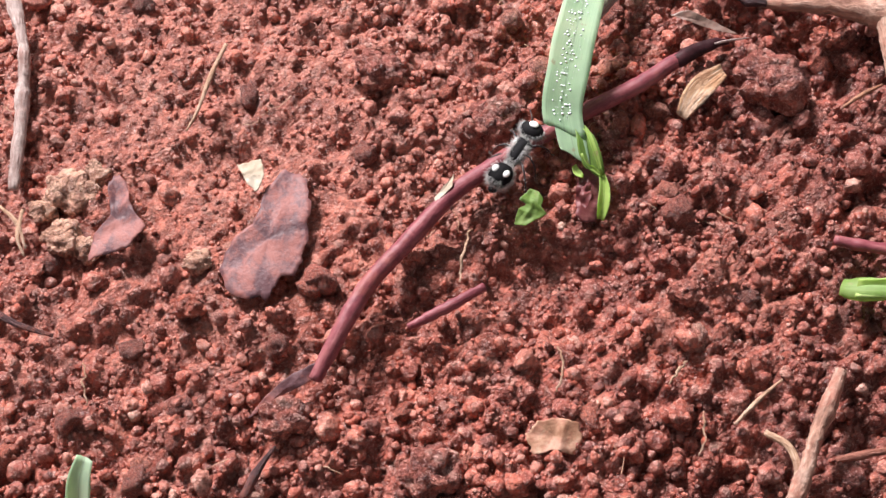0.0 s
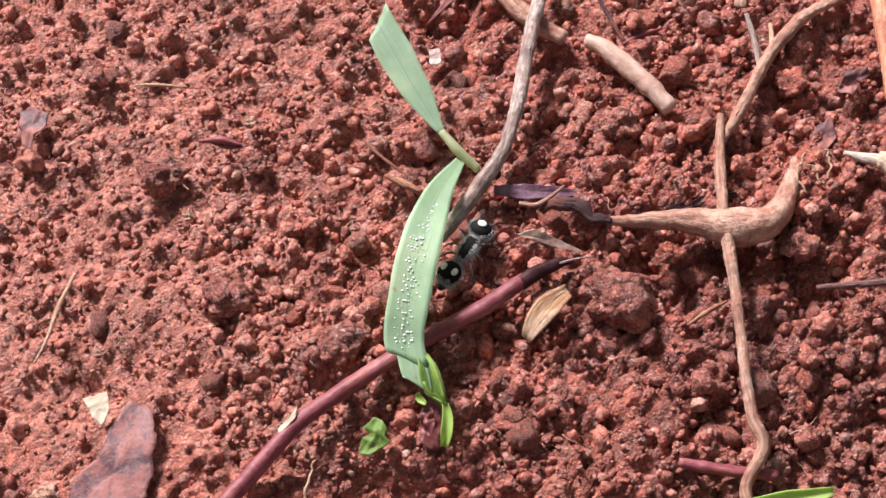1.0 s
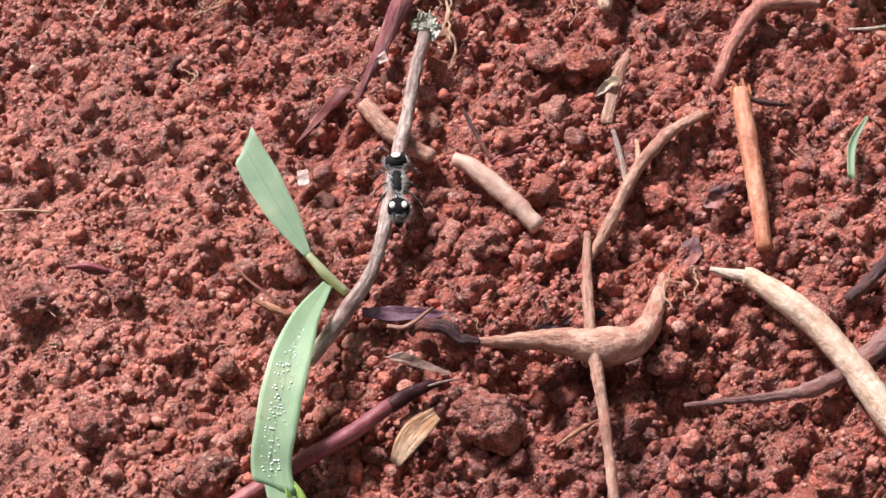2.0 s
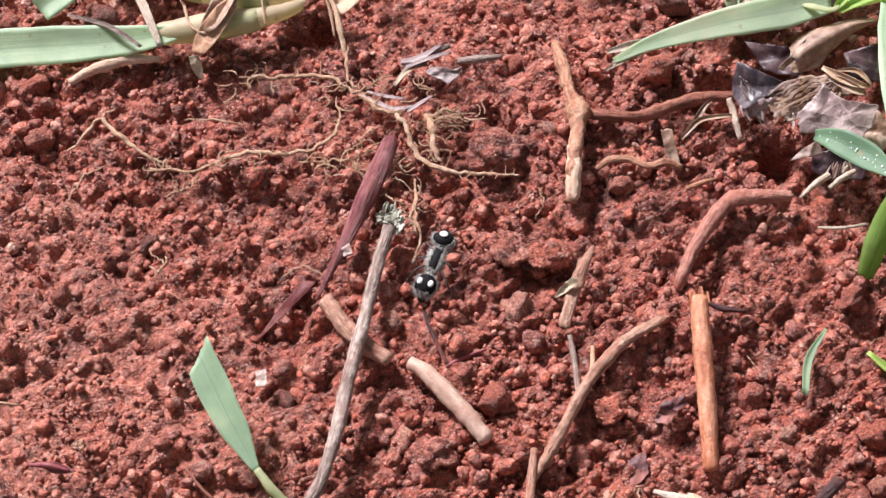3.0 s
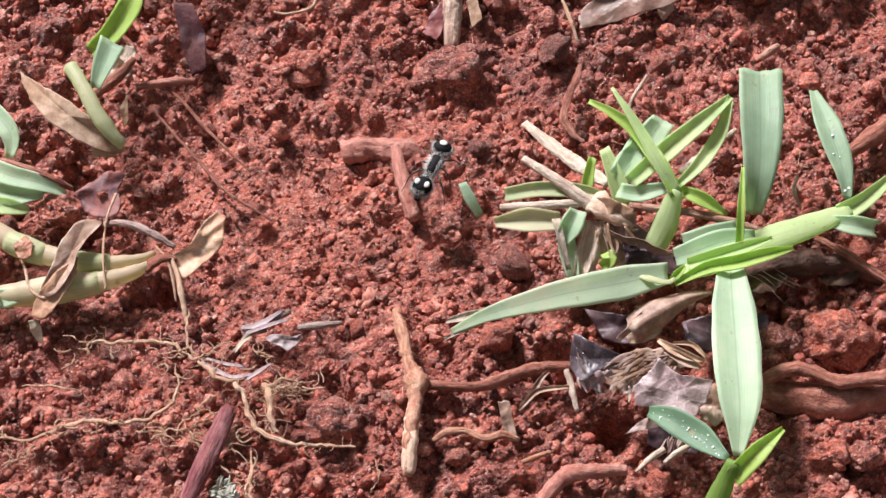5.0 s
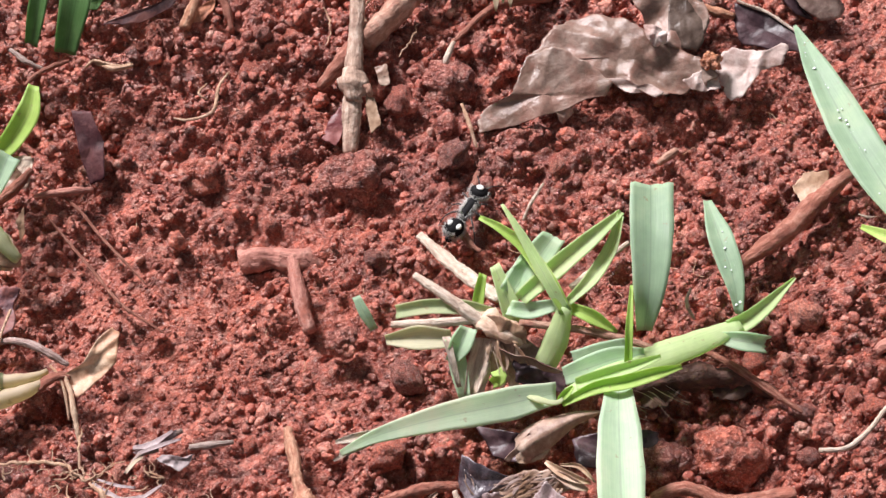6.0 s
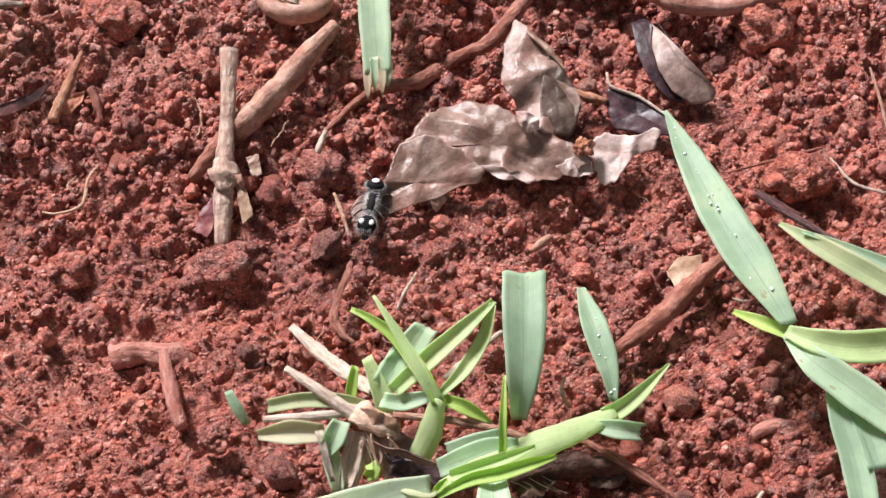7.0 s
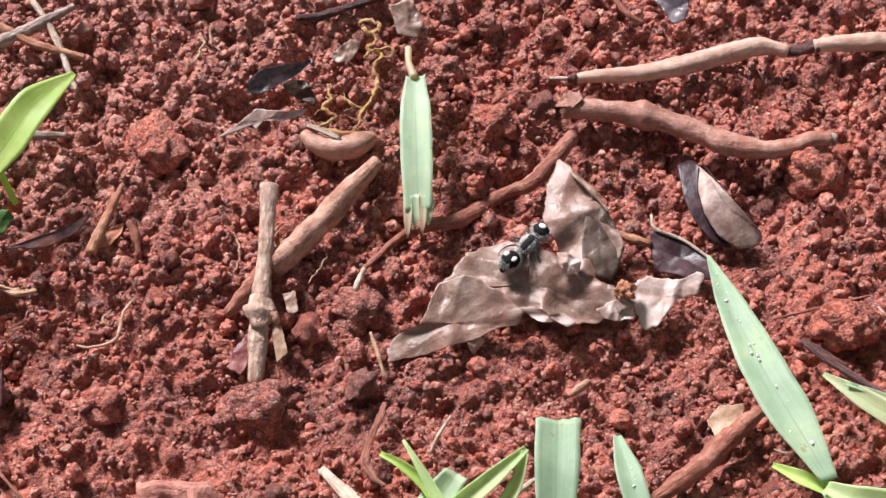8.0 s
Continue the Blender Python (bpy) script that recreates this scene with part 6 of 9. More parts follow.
    leaf("litter_leaf", "flat mauve leaf plate with pale veins and torn edge", "leaf", [(10.89, 10.59, 0.62), (11.13, 10.77, 0.78), (11.33, 10.95, 0.92), (11.45, 10.78, 0.92), (11.63, 10.65, 0.93), (11.93, 10.60, 0.92), (12.12, 10.55, 0.88), (12.02, 10.30, 0.78), (11.91, 10.19, 0.72), (11.80, 10.02, 0.66), (11.52, 10.18, 0.64), (11.27, 10.28, 0.62), (11.07, 10.30, 0.58), (10.92, 10.33, 0.56)], MAUVE_LEAF, "litter pile", crumple=0.13, jag=0.05, seed=3, seg=110, rings=20)
    leaf("litter_leaf", "pale mauve torn leaf corner", "leaf", [(10.75, 9.97, 0.30), (10.95, 10.09, 0.45), (11.17, 10.15, 0.60), (11.27, 9.99, 0.50), (10.99, 9.99, 0.40)], PINK_LEAF, "litter pile", crumple=0.05, jag=0.08, seed=6)
    leaf("litter_leaf", "thin grey-brown leaf behind the hanging blade", "leaf", [(11.95, 10.45, 0.60), (12.13, 10.61, 0.66), (12.27, 10.43, 0.60), (12.27, 10.09, 0.50), (12.13, 10.00, 0.42), (11.90, 10.13, 0.45)], BROWN_LEAF, "litter pile", crumple=0.1, seed=7)
    # near-black sheet that deepens the shade under the clump by its colour
    leaf("litter_leaf", "dark leaf sheet standing in for shade under the clump", "leaf", [(11.12, 10.10, 0.34), (11.59, 10.09, 0.44), (11.92, 9.79, 0.45), (11.86, 9.63, 0.25), (11.33, 9.68, 0.20), (11.11, 9.87, 0.24)], DARK_LEAF, "litter pile", crumple=0.1, seed=8)
    under = thing("leaf_strip", "frayed pale leaf ends below the litter", "leaf", "litter pile", at=(11.24, 9.72, 0.20))
    fibres(under, "shred", "frayed pale end", (11.44, 9.84, 0.44), (0.22, 0.05, 0.03), (-0.35, -1.0, -0.45), 12, 0.24, 0.032, (PINK_LEAF, DEAD_LEAF, STRAW), 75)
    bent = thing("straw_leaf", "bent tan dry leaf strip on soil", "leaf", "litter pile", at=(9.44, 10.62, 0.20))
    add("strip", blade_mesh("strip", [(9.13, 10.47, 0.25), (9.34, 10.69, 0.33), (9.52, 10.95, 0.40), (9.63, 11.04, 0.42)], [0.05, 0.11, 0.10, 0.05], fold=0.3, seed=61), BROWN_LEAF, bent)
    add("strip", blade_mesh("strip", [(9.18, 10.49, 0.25), (9.41, 10.72, 0.36), (9.72, 10.75, 0.42), (9.93, 10.76, 0.42)], [0.06, 0.10, 0.08, 0.05], fold=0.3, seed=62), CHIP, bent)
    # two dark litter leaves; their colour carries the shade below runner and crown
    leaf("litter_leaf", "dark rotten litter under the runner, shade in its colour", "leaf", [(11.80, 11.96, 0.18), (12.55, 12.08, 0.29), (13.16, 11.97, 0.30), (13.17, 11.44, 0.22), (12.49, 11.36, 0.16), (11.88, 11.52, 0.20)], DARK_LEAF, "litter pile", crumple=0.1, seed=9)
    leaf("litter_leaf", "dark rotten leaf under the crown, shade in its colour", "leaf", [(10.27, 12.30, 0.11), (10.82, 12.13, 0.22), (11.30, 11.96, 0.23), (11.02, 11.59, 0.14), (10.54, 11.77, 0.13)], DARK_LEAF, "litter pile", crumple=0.1, seed=10)
    root("straw_bit", "tan straw leaning on soil", "straw", [(9.90, 11.05, 0.45), (9.97, 10.78, 0.38), (10.04, 10.40, 0.28)], [0.108, 0.126, 0.090], STRAW, "straw fibres")
    root("straw_bit", "pale straw end below litter", "straw", [(10.88, 9.36, 0.25), (11.10, 9.52, 0.35), (11.33, 9.66, 0.40)], [0.054, 0.099, 0.117], STRAW, "straw fibres")
    root("straw_bit", "pale straw end below litter", "straw", [(11.32, 9.47, 0.30), (11.50, 9.60, 0.35), (11.73, 9.71, 0.40)], [0.081, 0.108, 0.090], STRAW, "straw fibres")
    leaf("straw_leaf", "grey-brown dry leaf standing in soil", "leaf", [(8.81, 10.53, 0.46), (8.98, 10.54, 0.46), (9.09, 10.04, 0.23), (8.97, 9.99, 0.18), (8.86, 10.20, 0.32)], BROWN_LEAF, "litter pile", crumple=0.05)
    root("straw_bit", "thin red-brown straw on soil", "straw", [(9.15, 9.58, 0.26), (9.37, 9.65, 0.29), (9.64, 9.74, 0.26)], [0.072, 0.081, 0.045], ORANGE_ROOT, "straw fibres")
    root("straw_bit", "thin tan straw on soil", "straw", [(11.08, 8.80, 0.31), (11.42, 8.75, 0.37), (11.83, 8.80, 0.37)], [0.045, 0.054, 0.045], STRAW, "straw fibres")


litter_pile()
root("rotten_stem", "dark rotten stem lying under the runner", "stem", [(12.87, 12.85, 0.06), (13.57, 13.00, 0.10), (14.22, 13.03, 0.10), (14.77, 12.91, 0.06), (15.21, 12.65, -0.04)], [0.30, 0.46, 0.48, 0.36, 0.18], ROTTEN_WOOD, "brown roots", rough=0.22)


def grass_clump():
    """The large clump: a runner with upright shoots, hanging and dry blades."""
    clump = thing("grass_clump", "spreading grass clump with green and dry blades", "grass")

    def b(pts, wid, mat, label="green blade", **kw):
        return add("blade", blade_mesh("blade", pts, wid, **kw), mat, clump, label)

    def s(pts, wid, mat, label="runner stem", **kw):
        return add("stem", tube_mesh("stem", pts, wid, **kw), mat, clump, label)

    s([(11.74, 12.38, 0.97), (12.43, 12.67, 0.96), (13.17, 12.97, 0.96), (13.91, 13.24, 0.96), (14.58, 13.56, 0.87)], [0.250, 0.499, 0.519, 0.442, 0.250], GRASS_FRESH, "pale green runner stem", rough=0.03, flat=0.35)
    b([(14.39, 13.47, 0.86), (14.88, 13.75, 0.87), (15.58, 14.44, 0.76)], [0.327, 0.250, 0.048], GRASS_FRESH, fold=0.3)
    b([(8.13, 11.62, 0.78), (8.65, 11.82, 0.88), (9.19, 11.94, 0.97), (9.91, 12.06, 1.07), (10.80, 12.22, 1.07), (11.56, 12.41, 1.01)], [0.090, 0.250, 0.390, 0.500, 0.540, 0.340], LONG_BLADE, "long dry cream and green blade", fold=0.06, seed=2)
    b([(8.11, 11.60, 0.73), (8.46, 11.72, 0.78), (8.92, 11.90, 0.88)], [0.077, 0.115, 0.086], STRAW, "split dry blade end")
    b([(13.04, 13.54, 0.83), (13.12, 13.95, 1.32), (13.20, 14.73, 1.59), (13.28, 15.81, 1.65)], [0.250, 0.576, 0.730, 0.711], GRASS, "broad upright blade with a cut end", tear=0.07, fold=0.14, face=(0, -1, 0.5), seed=3)
    oval = [(14.60, 13.81, 0.76), (14.56, 14.30, 0.93), (14.42, 15.01, 1.00), (14.27, 15.91, 0.86)]
    ob = b(oval, [0.134, 0.403, 0.442, 0.134], GRASS, "narrow oval blade with dew beads", fold=0.14, face=(0.2, -1, 0.6), seed=4)
    dew_on(ob, oval, 0.2, 16, 0.022, 5, (0.2, -1, 0.6))
    b([(12.54, 12.48, 1.07), (12.49, 11.70, 1.25), (12.44, 10.71, 1.38), (12.41, 9.85, 1.36), (12.33, 9.16, 1.17)], [0.396, 0.666, 0.755, 0.666, 0.144], GRASS_PALE, "broad pale blade hanging forward", fold=0.12, seed=5)
    b([(11.64, 12.18, 1.08), (12.15, 12.37, 1.20), (12.65, 12.44, 1.24), (13.17, 12.59, 1.22), (13.56, 12.74, 1.10)], [0.10, 0.20, 0.24, 0.22, 0.07], GRASS_BRIGHT, "bright green young blade", fold=0.3, seed=6)
    b([(11.87, 12.51, 1.10), (12.37, 12.60, 1.20), (12.84, 12.74, 1.22), (13.24, 12.91, 1.15)], [0.20, 0.24, 0.20, 0.07], GRASS_FRESH, "folded young blade", fold=0.3)
    b([(11.70, 12.72, 0.95), (12.11, 12.83, 1.00), (12.53, 12.95, 1.05), (12.99, 13.01, 1.05)], [0.30, 0.42, 0.40, 0.20], GRASS_PALE, "pale flat sheath", fold=0.08, seed=91)
    add("husk", blade_mesh("husk", [(9.70, 12.18, 0.98), (10.15, 12.28, 1.06), (10.56, 12.38, 1.10), (10.98, 12.37, 1.10)], [0.05, 0.10, 0.12, 0.06], fold=0.2, seed=92), PINK_LEAF, clump, "pinkish dried margin of the long blade")
    s([(11.11, 12.35, 1.05), (11.30, 12.25, 1.10), (11.54, 12.18, 1.12), (11.65, 12.25, 1.12)], [0.06, 0.11, 0.10, 0.06], STOLON_GREEN, "yellow joint of the long blade", rough=0.2, flat=0.5)
    b([(11.59, 12.22, 1.10), (11.72, 12.33, 1.17), (11.82, 12.42, 1.20)], [0.10, 0.15, 0.05], GRASS_BRIGHT, "small green scale", fold=0.3, seed=93)
    add("film", leaf_mesh("film", [(10.67, 13.32, 0.95), (10.93, 13.13, 1.00), (11.33, 12.99, 0.95), (11.73, 12.85, 0.85), (11.53, 12.87, 0.80), (11.04, 13.05, 0.80)], crumple=0.06, jag=0.08, seed=94), DEAD_LEAF, clump, "thin grey sheath film")
    add("husk", leaf_mesh("husk", [(10.47, 13.35, 0.85), (10.75, 13.33, 0.85), (10.90, 13.06, 0.60), (10.73, 12.77, 0.40), (10.53, 12.96, 0.60)], crumple=0.10, jag=0.12, seed=95), CHIP, clump, "papery tan husk hanging from the crown")
    fibres(clump, "fibre", "frayed tan crown fibre", (10.75, 13.35, 0.95), (0.22, 0.14, 0.08), (0.1, -0.9, -0.5), 16, 0.45, 0.045, (CHIP, STRAW, BROWN_LEAF), 96)
    fibres(clump, "fibre", "thin dry crown fibre", (13.0, 12.5, 0.55), (0.5, 0.2, 0.1), (0.9, -0.5, -0.2), 9, 0.55, 0.02, (STRAW, BROWN_LEAF), 97)
    b([(12.72, 12.84, 1.06), (12.76, 13.35, 1.44), (12.83, 13.96, 1.61)], [0.134, 0.125, 0.048], GRASS_BRIGHT, "thin upright young blade", fold=0.3)
    b([(14.19, 13.33, 0.92), (14.63, 13.22, 0.93), (14.99, 13.22, 0.80)], [0.173, 0.327, 0.288], GRASS_PALE, "short torn blade", tear=0.16, fold=0.2)
    # rotten scraps, coloured dark to stand in for shade on the soil here
    for outline, k in (([(12.75, 12.84, 0.02), (13.03, 12.95, 0.12), (13.44, 13.03, 0.16), (13.61, 12.78, 0.14), (13.36, 12.53, 0.06), (12.91, 12.53, 0.02)], 61), ([(14.08, 12.97, 0.08), (14.49, 13.03, 0.16), (14.80, 12.85, 0.14), (14.55, 12.57, 0.08), (14.15, 12.65, 0.05)], 62)):
        add("leaf_litter", leaf_mesh("leaf_litter", outline, crumple=0.10, jag=0.16, seed=k), ROT_AND_SHADE, clump, "rotten leaf scrap under the runner, darkened as shade")
    s([(14.06, 13.33, 0.41), (14.56, 12.96, 0.44), (15.11, 12.51, 0.38), (15.50, 12.23, 0.31)], [0.096, 0.134, 0.115, 0.058], BROWN_ROOT, "thin dead brown stalk", rough=0.15)
    b([(8.71, 11.92, 0.81), (8.35, 11.87, 0.78), (8.04, 11.86, 0.66)], [0.144, 0.153, 0.063], STRAW, "dry split blade tip", fold=0.25, seed=81)
    b([(8.68, 11.82, 0.78), (8.36, 11.72, 0.70), (8.00, 11.60, 0.54)], [0.081, 0.099, 0.045], STRAW, "dry split blade tip", fold=0.25, seed=82)
    # shoots of the crown
    s([(11.40, 13.10, 0.54), (11.62, 13.40, 0.93), (11.77, 13.76, 1.31)], [0.403, 0.423, 0.250], GRASS_FRESH, "green shoot sheath", rough=0.03, flat=0.6)
    b([(10.46, 15.28, 1.67), (10.79, 15.06, 1.67), (11.18, 14.72, 1.58), (11.56, 14.08, 1.50), (11.79, 13.67, 1.32)], [0.077, 0.173, 0.231, 0.250, 0.173], GRASS_BRIGHT, "yellow-green narrow blade", fold=0.3, seed=7)
    b([(10.83, 15.40, 1.86), (11.14, 14.82, 1.78), (11.47, 14.18, 1.60), (11.76, 13.68, 1.32)], [0.048, 0.154, 0.211, 0.192], GRASS_FRESH, "narrow green blade", fold=0.3, seed=8)
    b([(11.65, 14.94, 1.57), (11.31, 14.56, 1.38), (10.93, 14.11, 1.20)], [0.384, 0.538, 0.423], GRASS_PALE, "short broad blade", fold=0.15, seed=9)
    b([(12.76, 15.29, 1.66), (12.27, 14.83, 1.68), (11.71, 14.44, 1.49), (11.06, 14.00, 1.20)], [0.115, 0.288, 0.346, 0.250], GRASS_FRESH, "arching green blade", fold=0.25, seed=10)
    b([(12.74, 15.23, 1.66), (12.55, 14.72, 1.48), (12.20, 14.21, 1.40), (11.82, 13.86, 1.31)], [0.115, 0.231, 0.250, 0.134], GRASS_FRESH, "arching green blade", fold=0.25, seed=11)
    b([(10.67, 14.54, 1.39), (10.83, 14.12, 1.20), (11.00, 13.69, 0.91)], [0.173, 0.288, 0.384], GRASS_FRESH, "short folded blade", fold=0.25, seed=12)
    b([(10.48, 14.44, 1.29), (10.41, 14.19, 1.10), (10.34, 13.88, 0.91)], [0.134, 0.192, 0.192], GRASS_BRIGHT, "short folded blade", fold=0.25, seed=13)
    b([(11.84, 13.81, 1.21), (12.17, 13.64, 1.22), (12.59, 13.43, 1.03)], [0.173, 0.250, 0.058], GRASS_BRIGHT, "small spreading blade", fold=0.3, seed=14)
    b([(10.87, 13.91, 1.11), (11.19, 13.84, 1.11), (11.64, 13.87, 1.21)], [0.250, 0.288, 0.192], GRASS_PALE, "short broad blade", fold=0.2, seed=15)
    b([(9.05, 13.96, 1.01), (9.60, 13.98, 1.11), (10.23, 13.93, 1.11), (10.69, 13.86, 1.01)], [0.231, 0.250, 0.250, 0.134], FADING, "fading blade with dry edges", fold=0.25, seed=16)
    b([(8.87, 13.55, 0.83), (9.40, 13.52, 0.92), (9.94, 13.48, 0.92)], [0.154, 0.423, 0.288], DRY_BLADE, "cream withered blade", fold=0.3, seed=17)
    b([(9.96, 13.48, 0.92), (10.03, 13.11, 0.64), (10.11, 12.64, 0.45)], [0.269, 0.307, 0.192], GRASS_PALE, "hanging faded blade", fold=0.3, seed=18)
    b([(10.47, 13.46, 0.92), (10.33, 13.10, 0.64), (10.20, 12.69, 0.45)], [0.327, 0.327, 0.211], STRAW, "curled dry blade", fold=0.4, seed=19)
    b([(10.63, 12.98, 0.74), (10.69, 12.85, 0.74), (10.55, 12.83, 0.54)], [0.192, 0.231, 0.154], GRASS_BRIGHT, "tiny green leaf", fold=0.2)
    b([(10.22, 13.62, 1.02), (10.08, 13.37, 0.93), (9.93, 13.17, 0.73)], [0.288, 0.384, 0.192], GRASS_PALE, "short pale blade", fold=0.25, seed=21)
    s([(9.37, 14.52, 1.20), (9.88, 14.10, 1.20), (10.45, 13.69, 1.01)], [0.125, 0.192, 0.231], STRAW, "dry straw stalk", rough=0.06)
    s([(9.45, 15.64, 0.57), (9.89, 15.08, 0.68), (10.43, 14.51, 0.79), (10.74, 14.18, 0.90)], [0.134, 0.231, 0.250, 0.211], STRAW, "bleached straw stalk", rough=0.1, flat=0.5)
    s([(8.97, 13.78, 0.92), (9.68, 13.73, 1.02), (10.50, 13.77, 1.01)], [0.115, 0.154, 0.134], STRAW, "dry straw stalk", rough=0.06)
    s([(11.04, 13.67, 1.02), (11.94, 13.52, 1.02), (12.65, 13.33, 0.99), (13.18, 13.14, 0.95)], [0.134, 0.125, 0.125, 0.106], PALE_ROOT, "thin pinkish brown stalk", rough=0.08)
    s([(10.34, 13.83, 1.01), (10.59, 13.66, 1.02), (10.85, 13.54, 0.97), (11.12, 13.48, 0.82)], [0.173, 0.423, 0.442, 0.211], CREAM_ROOT, "swollen cream crown joint", rough=0.35, flat=0.7)
    add("husk", leaf_mesh("husk", [(10.41, 13.74, 1.16), (10.73, 13.70, 1.21), (11.08, 13.53, 1.12), (11.16, 13.30, 0.93), (10.80, 13.34, 1.03), (10.53, 13.46, 1.07)], crumple=0.10, jag=0.15, seed=21), CHIP, clump, "mottled papery crown husk")
    add("husk", leaf_mesh("husk", [(10.67, 13.45, 0.92), (10.98, 13.41, 0.97), (11.06, 12.96, 0.64), (10.86, 12.71, 0.35), (10.74, 13.08, 0.64)], crumple=0.10, jag=0.15, seed=22), BROWN_LEAF, clump, "brown papery crown husk")
    b([(11.87, 13.01, 0.89), (12.27, 13.06, 0.99), (12.73, 13.17, 1.04)], [0.327, 0.384, 0.288], GRASS_PALE, "pale leaf sheath", fold=0.1, seed=31)
    b([(9.85, 13.50, 0.97), (9.93, 13.17, 0.83), (10.03, 12.79, 0.55)], [0.134, 0.115, 0.077], STRAW, "narrow cream strip", seed=32)
    s([(10.51, 13.33, 0.73), (10.45, 13.01, 0.59), (10.34, 12.69, 0.40)], [0.134, 0.163, 0.115], STRAW, "dry stalk stub")
    b([(11.22, 14.52, 1.39), (11.00, 14.29, 1.24), (10.83, 14.07, 1.00)], [0.327, 0.423, 0.288], GRASS_PALE, "pale folded blade", fold=0.2, seed=33)
    s([(11.90, 14.28, 0.99), (12.37, 14.63, 1.08), (12.89, 15.10, 0.97)], [0.134, 0.115, 0.086], STRAW, "thin dry stalk")
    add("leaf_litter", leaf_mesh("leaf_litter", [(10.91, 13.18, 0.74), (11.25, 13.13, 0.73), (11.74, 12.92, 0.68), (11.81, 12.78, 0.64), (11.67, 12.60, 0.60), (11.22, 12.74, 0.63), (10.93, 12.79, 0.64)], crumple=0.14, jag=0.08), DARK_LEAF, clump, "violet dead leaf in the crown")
    add("leaf_litter", leaf_mesh("leaf_litter", [(10.67, 13.65, 0.52), (11.13, 13.58, 0.62), (11.66, 13.14, 0.64), (11.29, 13.11, 0.54), (10.84, 13.28, 0.43)], crumple=0.1, seed=4), DEAD_LEAF, clump, "grey dead leaf in the crown")


grass_clump()
lone_blade("tiny_blade", "grey-green grass bit poking out of soil", "grass", [(8.37, 14.60, 0.40), (8.50, 14.33, 0.31), (8.65, 14.12, 0.11)], [0.134, 0.192, 0.134], GRASS, "tiny blades")
root("straw_bit", "thin pale straw beside the clump", "straw", [(11.58, 16.63, 0.43), (11.36, 16.32, 0.33), (11.21, 16.09, 0.14)], [0.048, 0.067, 0.058], STRAW, "straw fibres")
root("straw_bit", "thin upright straw by the clump", "straw", [(13.88, 14.40, 0.61), (13.80, 14.19, 0.52), (13.93, 14.02, 0.23)], [0.058, 0.077, 0.058], STRAW, "straw fibres")
root("straw_bit", "curved pale straw on soil", "straw", [(15.68, 11.54, 0.35), (16.12, 11.54, 0.43), (16.51, 11.84, 0.44), (16.84, 12.24, 0.39)], [0.077, 0.086, 0.086, 0.067], STRAW, "straw fibres")
root("bark_strip", "thin red bark strip leaning over soil", "bark", [(10.48, 17.05, 0.23), (10.38, 16.75, 0.22), (10.23, 16.40, 0.16), (10.13, 16.04, 0.13), (10.26, 15.74, 0.08), (10.47, 15.57, 0.04)], [0.068, 0.107, 0.137, 0.156, 0.156, 0.068], BROWN_ROOT, "", flat=0.35, rough=0.2)

